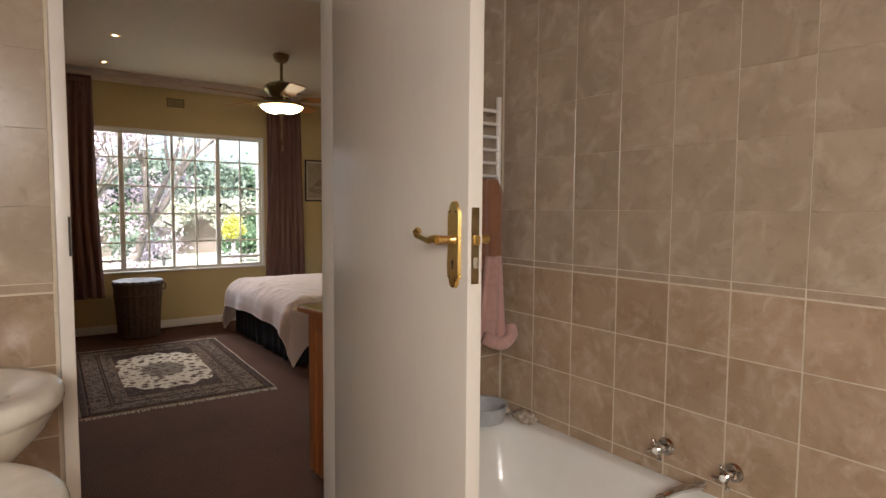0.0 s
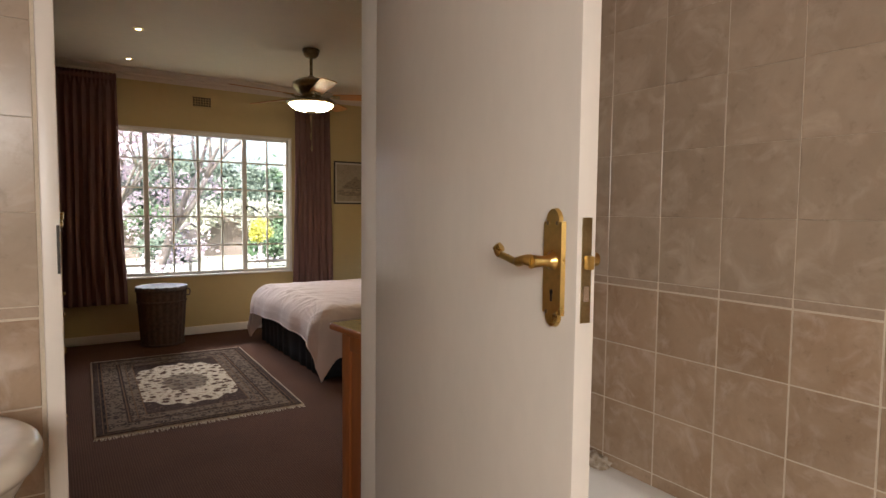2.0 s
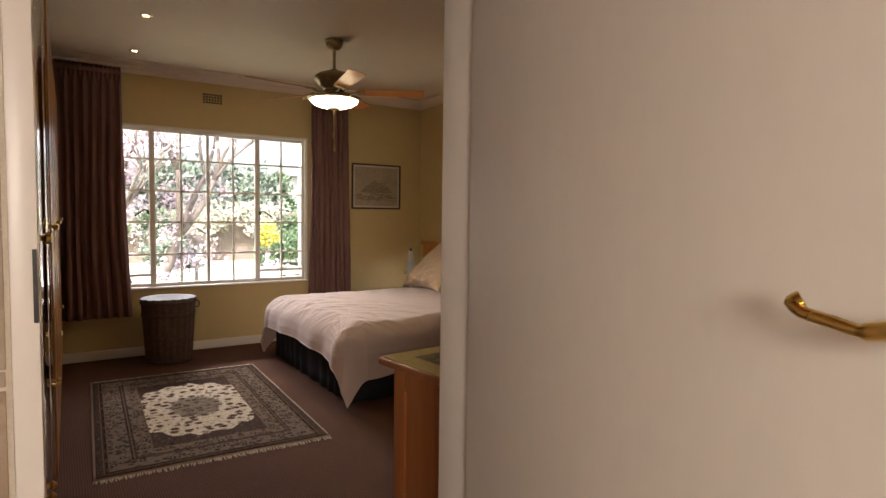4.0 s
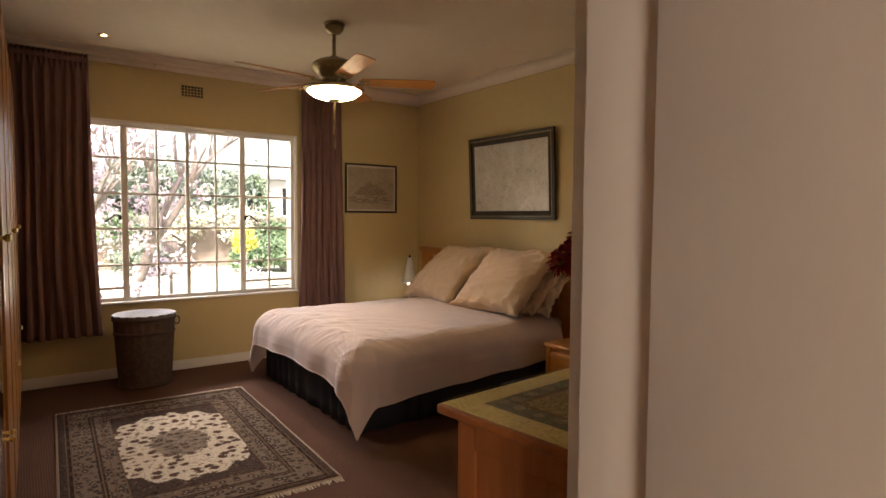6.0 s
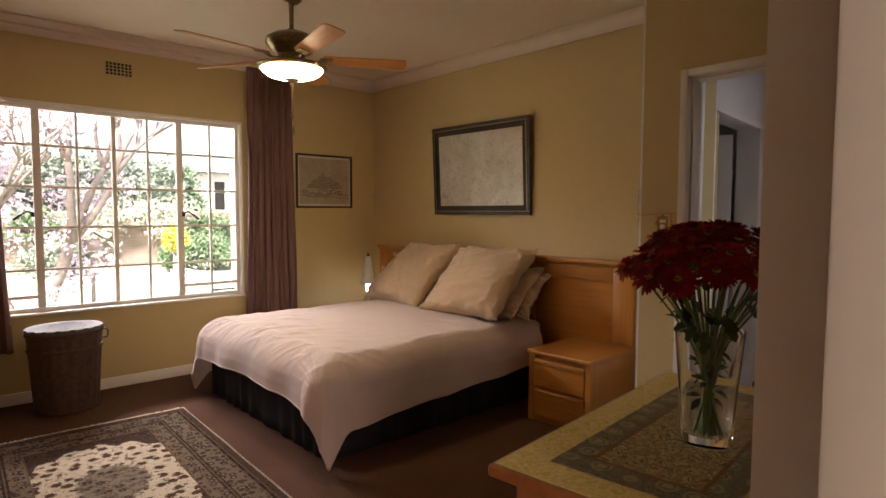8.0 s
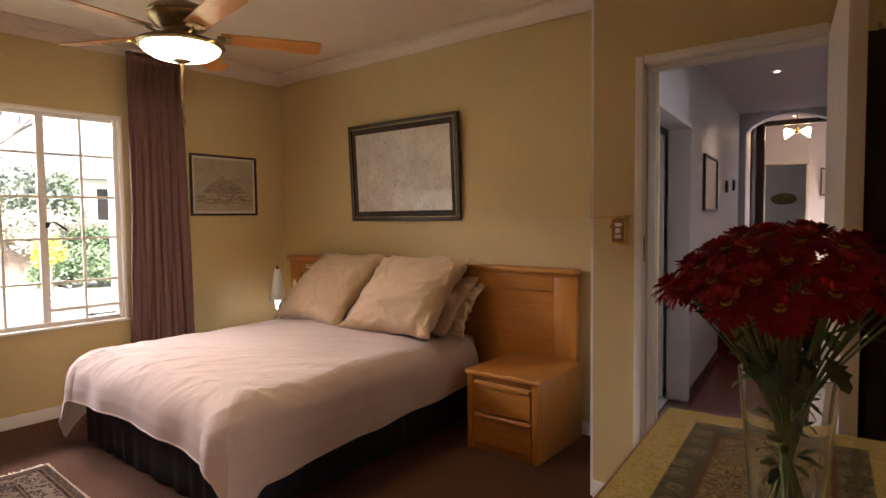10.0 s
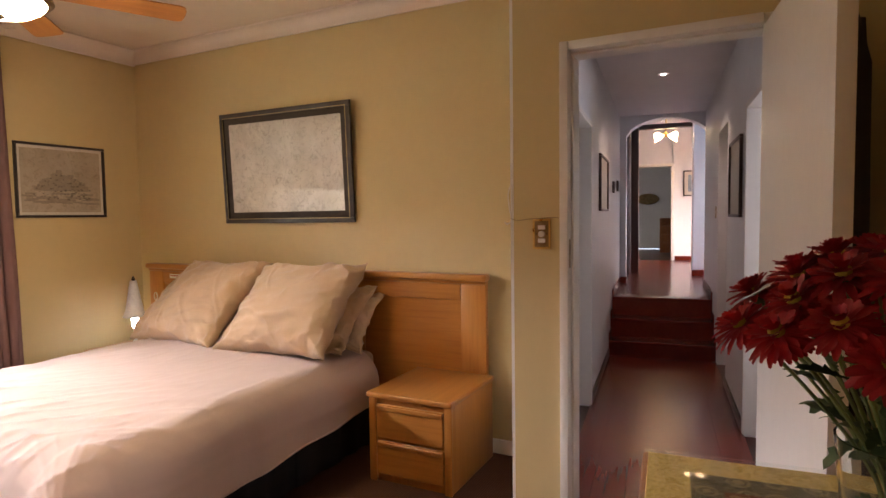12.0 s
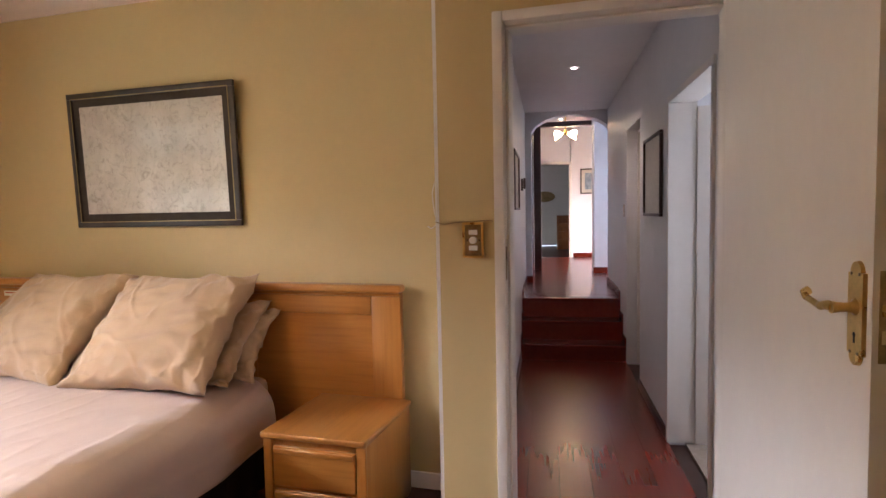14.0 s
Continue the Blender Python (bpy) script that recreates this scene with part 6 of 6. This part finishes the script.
bath_tap(BX1 - 0.006, 1.217, 0.545)
bath_tap(BX1 - 0.006, 0.985, 0.540)
spt = thing("bath_spout", "low chrome bath spout over the tub rim", "bath spout", pose(BX1 - 0.008, 1.08, 0.462))
bm = bmesh.new()
tube(bm, curve_points([(0, 0, 0), (-0.05, 0.01, 0.006), (-0.11, 0.03, 0.0), (-0.15, 0.045, -0.012)]), [0.014] * 10 + [0.012] * 9, 14)
part("spout_pipe", bm, M_CHROME, spt)
part("spout_mouth", cube(bmesh.new(), (-0.175, 0.038, -0.024), (-0.140, 0.062, -0.006), 0.006), M_CHROME, spt)


def towel_rail():
    root = thing("towel_radiator", "white ladder towel radiator on the end wall", "towel radiator", pose(1.98, 2.06, 0))
    for x in (-0.22, 0.055):
        rb = bmesh.new()
        rod(rb, (x, -0.045, 0.95), (x, -0.045, 1.82), 0.012, 14)
        part("upright", rb, M_CERAMIC, root)
    for k in range(15):
        z = 0.99 + 0.055 * k
        rb = bmesh.new()
        rod(rb, (-0.22, -0.047, z), (0.055, -0.047, z), 0.008, 10)
        part("rung", rb, M_CERAMIC, root)
    for z in (1.02, 1.75):
        rb = bmesh.new()
        rod(rb, (-0.20, -0.045, z), (-0.20, 0.012, z), 0.008, 8)
        rod(rb, (0.04, -0.045, z), (0.04, 0.012, z), 0.008, 8)
        part("wall_bracket", rb, M_CHROME, root)


towel_rail()


def towel(label, mat, x0, x1, y, z0, z1, seed, flare=0.0):
    root = thing("towel", label, "towel", pose((x0 + x1) / 2, y, z0), "hanging towels")
    w, h = x1 - x0, z1 - z0
    bm = bmesh.new()

    def f(u, v):
        ww = w * (1 + flare * (1 - v)) * (0.55 + 0.45 * min(1, (1.02 - v) * 9))
        return Vector(((u - 0.5) * ww, -0.02 * (1 - (2 * u - 1) ** 2) + 0.010 * math.sin(u * 12 + seed + v), v * h + 0.008 * math.sin(u * 5 + seed) * (v < 0.02)))
    sheet(bm, 30, 36, f)
    solidify(part("towel_cloth", bm, mat, root, smooth=180), 0.016)
    return root


M_TOWEL1 = surface("rust_brown_towel", (0.24, 0.105, 0.055), (0.31, 0.145, 0.08), 6, 0.95, relief=0.7, fine=260, sheen=0.3)
M_TOWEL2 = surface("pink_towel", (0.48, 0.28, 0.25), (0.55, 0.34, 0.30), 6, 0.95, relief=0.7, fine=260, sheen=0.3)
towel("rust brown towel hanging on the towel radiator", M_TOWEL1, 1.86, 2.055, 1.99, 0.955, 1.47, 1.0)
tb = thing("towel", "pink towel hanging over the tub edge by the wall", "towel", pose(1.945, 1.93, 0.80), "hanging towels")
bm = bmesh.new()
sheet(bm, 24, 40, lambda u, v: Vector(((u - 0.5) * (0.16 - 0.10 * v), -0.03 * math.sin(math.pi * u) + 0.008 * math.sin(u * 14), v * 0.35)))
solidify(part("towel_cloth", bm, M_TOWEL2, tb, smooth=180), 0.018)
bm = bmesh.new()
tube(bm, curve_points([(-0.07, -0.02, 0.02), (0.0, -0.05, -0.01), (0.06, -0.045, 0.02), (0.075, -0.02, 0.055)]), [0.026] * 18 + [0.02], 12)
part("rolled_hem", bm, M_TOWEL2, tb, smooth=180)

bk = thing("basin_bowl", "pale grey plastic bowl on the tub corner", "bowl", pose(1.925, 1.965, 0.4405))
bm = bmesh.new()
lathe(bm, [(0.06, 0.0), (0.085, 0.01), (0.10, 0.075), (0.106, 0.078), (0.104, 0.082), (0.096, 0.078), (0.08, 0.016), (0.01, 0.012)], 36)
part("bowl", bm, surface("grey_white_plastic", (0.42, 0.44, 0.46), (0.50, 0.52, 0.54), 6, 0.35, relief=0.05), bk)
lf = thing("loofah", "crumpled cream and brown wash mitt on the tub rim", "wash mitt", pose(2.065, 1.86, 0.441))
bm = bmesh.new()
bmesh.ops.create_icosphere(bm, subdivisions=4, radius=0.05)
for v in bm.verts:
    k = 1 + 0.35 * noise.noise(v.co * 42) + 0.2 * noise.noise(v.co * 90)
    v.co = Vector((v.co.x * 0.6 * k, v.co.y * 1.2 * k, max(-0.0, (v.co.z * 0.5 + 0.02) * k)))
part("mitt", bm, surface("cream_brown_cloth", (0.28, 0.20, 0.13), (0.62, 0.56, 0.46), 40, 0.9, relief=0.5), lf, smooth=180)
so = thing("soap", "small cream bar of soap on the tub corner", "soap", pose(2.07, 2.00, 0.441))
bm = bmesh.new()
lathe(bm, [(0.012, 0), (0.026, 0.006), (0.029, 0.015), (0.022, 0.024), (0.006, 0.027)], 24, squash=(1, 1.3))
part("soap_bar", bm, M_CREAMMOUNT, so, smooth=180)


def basin(label, m, pedestal=True):
    """A round white wash basin with its wide rim."""
    root = thing("wash_basin", label, "wash basin", m, "wash basins")
    M_BAS = surface("cream_white_ceramic", (0.76, 0.72, 0.62), (0.80, 0.76, 0.66), 2.0, 0.10, relief=0.0, coat=0.4)
    bm = bmesh.new()
    lathe(bm, [(0.05, -0.25), (0.10, -0.235), (0.20, -0.175), (0.262, -0.105), (0.284, -0.062), (0.288, -0.056), (0.296, -0.050), (0.303, -0.038), (0.304, -0.020), (0.299, -0.007), (0.288, 0.0), (0.262, 0.000),
               (0.215, -0.010), (0.19, -0.018), (0.178, -0.04), (0.15, -0.09), (0.09, -0.125), (0.02, -0.132)], 72, squash=(1, 0.86))
    part("bowl", bm, M_BAS, root, smooth=60)
    part("pedestal", lathe(bmesh.new(), [(0.11, -0.845), (0.10, -0.80), (0.075, -0.55), (0.08, -0.33), (0.10, -0.235)], 32), M_BAS, root, smooth=60)
    part("waste", lathe(bmesh.new(), [(0.022, -0.131), (0.02, -0.128), (0.006, -0.129)], 20), M_CHROME, root)
    tp = bmesh.new()
    tube(tp, curve_points([(-0.23, 0, 0.0), (-0.23, 0, 0.09), (-0.19, 0, 0.13), (-0.12, 0, 0.11)]), 0.011, 12)
    part("tap", tp, M_CHROME, root)


basin("white pedestal wash basin with wide rounded rim by the door", pose(0.128, 1.79, 0.925))
basin("second white pedestal wash basin in front of the tub", pose(0.105, 1.27, 0.868))


# ---- garden ----
def lawn():
    m, t, b = nodes_of("garden_lawn")
    v = coords(t, world=True)
    n1, n2 = noise_tex(t, v, 0.7, 5), noise_tex(t, v, 30, 3)
    c = ramp(t, n1, [(0.35, (0.36, 0.39, 0.27)), (0.65, (0.50, 0.52, 0.42))])
    c = mixed(t, 1.0, c, ramp(t, n2, [(0.3, (0.7, 0.7, 0.7)), (0.7, (1.2, 1.2, 1.2))]), "MULTIPLY")
    t.links.new(c, b.inputs["Base Color"])
    b.inputs["Roughness"].default_value = 0.95
    bump(t, b, n2, 0.8, 0.03)
    bm = bmesh.new()
    cube(bm, (-60, WIN_Y + 0.23, -0.45), (90, 160, -0.15))
    part("ground", bm, m, kind="structure")


lawn()
M_BARK = surface("grey_lichen_bark", (0.15, 0.125, 0.12), (0.28, 0.245, 0.23), 12, 0.9, relief=0.8, fine=40)
M_GREEN1 = surface("hedge_leaf", (0.105, 0.140, 0.105), (0.150, 0.190, 0.150), 3, 0.6, relief=0.2, world=True)
M_GREEN2 = surface("bright_shrub_leaf", (0.07, 0.125, 0.06), (0.11, 0.175, 0.095), 3, 0.6, relief=0.2, world=True)
M_YELLOW = surface("yellow_shrub_leaf", (0.42, 0.40, 0.06), (0.52, 0.50, 0.12), 3, 0.6, relief=0.2, world=True)
M_BLOSSOM = surface("pink_magnolia_petal", (0.52, 0.40, 0.50), (0.74, 0.64, 0.72), 3, 0.6, relief=0.1, world=True)
M_PALEFLOWER = surface("cream_climber_leaf", (0.40, 0.41, 0.32), (0.58, 0.57, 0.49), 3, 0.7, relief=0.2, world=True)


def foliage(name, material, centre, radii, count, size, seed, parent, hollow=0.45, clump=14):
    """A crown of many small leaves in uneven clumps."""
    rng = np.random.default_rng(seed)
    base = rng.normal(size=(clump, 3))
    base /= np.linalg.norm(base, axis=1)[:, None]
    base *= rng.uniform(hollow, 1.0, (clump, 1))
    pick = rng.integers(0, clump, count)
    p = base[pick] + rng.normal(size=(count, 3)) * 0.22
    p = p * np.array(radii) + np.array(centre)
    d1 = rng.normal(size=(count, 3))
    d1 /= np.linalg.norm(d1, axis=1)[:, None]
    d2 = np.cross(d1, rng.normal(size=(count, 3)))
    d2 /= np.linalg.norm(d2, axis=1)[:, None]
    s = size * rng.uniform(0.6, 1.4, (count, 1))
    verts = np.concatenate([p - d1 * s, p + d2 * s * 0.45, p + d1 * s, p - d2 * s * 0.45], axis=1).reshape(-1, 3)
    faces = np.arange(count * 4).reshape(-1, 4)
    me = bpy.data.meshes.new(name)
    me.from_pydata(verts.tolist(), [], faces.tolist())
    me.materials.append(material)
    ob = new(name, me)
    ob.parent = parent
    return ob


def limbs(root, start, seed, levels=4, length=1.0, radius=0.12, spread=0.6, lean_dir=(0, 0, 1)):
    rng = random.Random(seed)
    tips = []
    limb_bm = bmesh.new()

    def grow(p, d, ln, r, lv):
        pts, rs = [p], [r]
        q, dd = p.copy(), d.copy()
        for k in range(4):
            dd = (dd + Vector((rng.uniform(-1, 1), rng.uniform(-1, 1), rng.uniform(-0.4, 0.8))) * 0.16).normalized()
            q = q + dd * ln / 4
            pts.append(q.copy())
            rs.append(r * (1 - 0.10 * (k + 1)))
        tube(limb_bm, pts, rs, 7 if lv > 1 else 5)
        if lv == 0:
            tips.append(q)
            return
        if lv <= 2:
            tips.append(q)
        for k in range(3 if lv > 1 else 4):
            nd = (dd + Vector((rng.uniform(-1, 1), rng.uniform(-1, 1), rng.uniform(-0.3, 0.9))) * spread).normalized()
            grow(q, nd, ln * rng.uniform(0.6, 0.85), r * 0.58, lv - 1)
    grow(Vector(start), Vector(lean_dir).normalized(), length, radius, levels)
    part("trunk", limb_bm, M_BARK, root, smooth=180)
    return tips


def magnolia():
    root = thing("magnolia_tree", "bare-branched magnolia tree in pink blossom on the lawn", "tree", pose(1.75, 10.6, -0.15))
    tips = limbs(root, (-0.15, 0, 0), 4, 5, 1.25, 0.105, 0.62, (0.50, 0, 1))
    tips += limbs(root, (-0.20, 0.1, 0), 9, 5, 1.05, 0.08, 0.75, (-0.50, 0.1, 1))
    rng = np.random.default_rng(3)
    tp = np.array([[t.x, t.y, t.z] for t in tips])
    n = 16000
    c = tp[rng.integers(0, len(tp), n)] + rng.normal(size=(n, 3)) * 0.15
    low = rng.normal(size=(40, 3)) * (0.75, 0.45, 0.50) + (-0.35, 0.1, 1.25)
    c[:5000] = low[rng.integers(0, 40, 5000)] + rng.normal(size=(5000, 3)) * 0.11
    d1 = rng.normal(size=(n, 3))
    d1 /= np.linalg.norm(d1, axis=1)[:, None]
    d2 = np.cross(d1, rng.normal(size=(n, 3)))
    d2 /= np.linalg.norm(d2, axis=1)[:, None]
    s = 0.030 * rng.uniform(0.6, 1.4, (n, 1))
    verts = np.concatenate([c - d1 * s, c + d2 * s * 0.5, c + d1 * s, c - d2 * s * 0.5], axis=1).reshape(-1, 3)
    me = bpy.data.meshes.new("blossom")
    me.from_pydata(verts.tolist(), [], np.arange(n * 4).reshape(-1, 4).tolist())
    me.materials.append(M_BLOSSOM)
    ob = new("blossom", me)
    ob.parent = root


magnolia()


def shrub(name, label, x, y, r, h, mat, seed, count=5000, size=0.05, half=None):
    root = thing(name, label, "shrub", pose(x, y, -0.15))
    rng = random.Random(seed)
    bm = bmesh.new()
    for k in range(5):
        tube(bm, curve_points([(0, 0, 0), (rng.uniform(-0.2, 0.2) * r, rng.uniform(-0.2, 0.2) * r, h * 0.3), (rng.uniform(-0.7, 0.7) * r, rng.uniform(-0.7, 0.7) * r, h * 0.75)], 4), [0.035] * 5 + [0.018] * 4, 6)
    part("trunk", bm, M_BARK, root, smooth=180)
    foliage("crown", mat, (0, 0, h - half if half else h * 0.52), (r, r * 0.8, half or h * 0.46), count, size, seed, root)


shrub("yellow_shrub", "bright yellow rounded shrub before the brick wall", 5.05, 16.2, 0.23, 1.2, M_YELLOW, 3, 2600, 0.04, 0.30)
shrub("green_shrub", "low green shrub at the foot of the wall", 6.55, 17.6, 0.85, 1.05, M_GREEN2, 5)
shrub("green_shrub", "low green shrub beside the yellow shrub", 5.75, 17.8, 0.6, 0.75, M_GREEN2, 8)
shrub("green_shrub", "small dark shrub on the lawn edge", 3.2, 17.9, 0.8, 0.8, M_GREEN1, 6)
shrub("tall_tree", "tall dense green tree behind the garden wall", 5.3, 21.5, 1.5, 3.3, M_GREEN1, 12, 14000, 0.085)
shrub("tall_tree", "broad green tree behind the garden wall", 2.6, 22.5, 2.4, 3.1, M_GREEN1, 14, 14000, 0.085)
shrub("tall_tree", "green tree rising behind the hedge", 6.9, 22.0, 0.75, 2.9, M_GREEN2, 15, 8000, 0.075)
shrub("tall_tree", "dark green tree behind the hedge", -1.0, 22.0, 2.4, 3.6, M_GREEN1, 16, 12000, 0.09)
shrub("tall_tree", "dark green tree at the garden's edge", 13.8, 23.0, 2.0, 3.0, M_GREEN1, 17, 10000, 0.09)
for k in range(9):
    root = thing("climber", "pale flowering climber spilling over the brick wall", "climbing plant", pose(-2.0 + k * 1.55, 19.6, 0.6 + 0.12 * (k % 3)), "climbers along the wall")
    foliage("crown", M_PALEFLOWER if k % 3 else M_GREEN2, (0, 0, 0.35), (0.95, 0.35, 0.55), 2600, 0.055, 30 + k, root, 0.2)

M_BRICK = surface("weathered_brick", (0.22, 0.165, 0.14), (0.33, 0.27, 0.235), 4, 0.9, relief=0.4, vary=0.35)
M_MORTAR = surface("grey_mortar", (0.30, 0.27, 0.23), (0.38, 0.34, 0.30), 10, 0.95, relief=0.4)
solid("garden_wall", [((-12, 20.02, -0.3), (22, 20.24, 1.38))], M_MORTAR)
bb = bmesh.new()
for j in range(20):
    for i in range(150):
        x = -9 + i * 0.165 + (0.082 if j % 2 else 0)
        cube(bb, (x, 20.0, -0.15 + j * 0.076), (x + 0.155, 20.019, -0.15 + j * 0.076 + 0.066))
part("brickwork", bb, M_BRICK, kind="stuff")
tagged(bpy.data.objects["brickwork"], "weathered red-brown brick courses of the garden wall", "brickwork")


def bird_house():
    root = thing("bird_table", "wooden bird house with pitched roof on a post", "bird house", pose(2.5, 11.8, -0.15))
    pb = bmesh.new()
    rod(pb, (0, 0, 0), (0, 0, 0.95), 0.03, 10)
    part("post", pb, M_BARK, root)
    part("tray", cube(bmesh.new(), (-0.20, -0.16, 0.95), (0.20, 0.16, 0.97), 0.004), M_BARK, root)
    part("box", cube(bmesh.new(), (-0.12, -0.10, 0.971), (0.12, 0.10, 1.12), 0.004), M_BARK, root)
    for s in (-1, 1):
        part("roof_panel", cube(bmesh.new(), (-0.20, -0.17, 0), (0.0, 0.17, 0.012), 0.003) if s < 0 else cube(bmesh.new(), (0.0, -0.17, 0), (0.20, 0.17, 0.012), 0.003), M_BARK, root, at=pose(0, 0, 1.24, 0, 36 * s, 0))


bird_house()


def house():
    root = thing("neighbour_house", "white rendered single-storey house with dark windows beyond trees", "house", pose(9.9, 25.0, -0.15))
    M_RENDER = surface("white_render", (0.70, 0.70, 0.70), (0.78, 0.78, 0.78), 2, 0.8, relief=0.2)
    M_ROOF = surface("grey_roof_tile", (0.20, 0.20, 0.21), (0.30, 0.30, 0.31), 6, 0.8, relief=0.3)
    part("wall", cube(bmesh.new(), (-2.2, 0, 0), (6.0, 5, 3.02)), M_RENDER, root)
    part("roof", cube(bmesh.new(), (-2.6, -0.5, 3.025), (6.4, 5.4, 3.2), 0.03), M_ROOF, root)
    for x in (-1.85, -0.62, 1.5, 3.4):
        w = part("window", cube(bmesh.new(), (x, -0.03, 1.55), (x + 0.50, 0.0, 2.75), 0.01), M_TRIM, root)
        part("pane", cube(bmesh.new(), (x + 0.05, -0.04, 1.6), (x + 0.45, -0.031, 2.70)), M_BLACKMETAL, w)


house()


# ---- tiles ----
def tile_run(parent_name, label_wall, m, n_cols, cols, rows, pw, skip=None):
    """Tiles as pieces of a wall: local x along the wall, z up, facing -y. rows: (z0, z1, material)."""
    cache = {}
    parent = bpy.data.objects[parent_name]
    for ci, (x0, x1) in enumerate(cols):
        for z0, z1, mat in rows:
            key = (round(x1 - x0, 4), round(z1 - z0, 4), mat.name)
            if key not in cache:
                w, h = x1 - x0 - (0.0028 if z0 > 1.12 else 0.0055), z1 - z0 - (0.0007 if z0 > 1.12 else 0.0045 if z1 - z0 > 0.05 else 0.004)
                bm = cube(bmesh.new(), (-w / 2, -0.0022, -h / 2), (w / 2, 0, h / 2), 0.001, 1)
                cache[key] = mesh_of("tile", bm, mat, 30)
            ob = new("tile", cache[key])
            ob.parent = parent
            ob.matrix_basis = m @ pose((x0 + x1) / 2, 0, (z0 + z1) / 2)


PY_, PZL, PZU = 0.2115, 0.2065, 0.213
ROWS_T = [(1.100 - PZL * (k + 1), 1.100 - PZL * k, M_TILE_BROWN) for k in range(5)] + [(1.102, 1.129, M_TILE_DADO)] + [(1.130 + PZU * k, 1.130 + PZU * (k + 1), M_TILE_LIGHT) for k in range(7)]
ROWS_E = [r for r in ROWS_T if r[1] > 0.44]
c0 = BATH_Y - 0.012
tile_run("bathroom_wall_east", "", pose(BX1 + 0.0022, 0, 0, 0, 0, -90), 0, [(-(1.868 + 0.0 - PY_ * k), -(1.868 - PY_ * (k + 1))) for k in range(12)] + [(-c0, -1.868)], ROWS_E, PY_)
tile_run("bathroom_wall_north", "", pose(0, BATH_Y - 0.004, 0), 0, [(BX1 - 0.002 - 0.205 * (k + 1), BX1 - 0.002 - 0.205 * k) for k in range(3)], ROWS_T, PY_)
tile_run("bathroom_wall_north", "", pose(0, BATH_Y - 0.004, 0), 0, [(BD0 - 0.012 - 0.21 * (k + 1), BD0 - 0.012 - 0.21 * k) for k in range(6)], ROWS_T, PY_)

# ---- hall floor boards ----
sub = bpy.data.objects["hall_subfloor"]
rngf = random.Random(7)
for band, (u0, u1, va, vb, zt) in enumerate(((0.0, 3.445, 0.001, HW - 0.001, 0.0), (U3 + 0.263, 9.0, -0.9, 1.7, UP))):
    w = 0.165
    v = va
    while v < vb - 0.02:
        u = u0 - rngf.uniform(0, 1.0) * 0
        while u < u1:
            ln = min(rngf.uniform(0.9, 2.2), u1 - u)
            if u1 - u - ln < 0.3:
                ln = u1 - u
            bmf = cube(bmesh.new(), (u, v, zt - 0.018), (u + ln - 0.0006, min(v + w, vb) - 0.0006, zt + 0.0003 * rngf.random()), 0.0006, 1)
            ob = part("plank", bmf, M_FLOORWOOD, sub)
            u += ln
        v += w
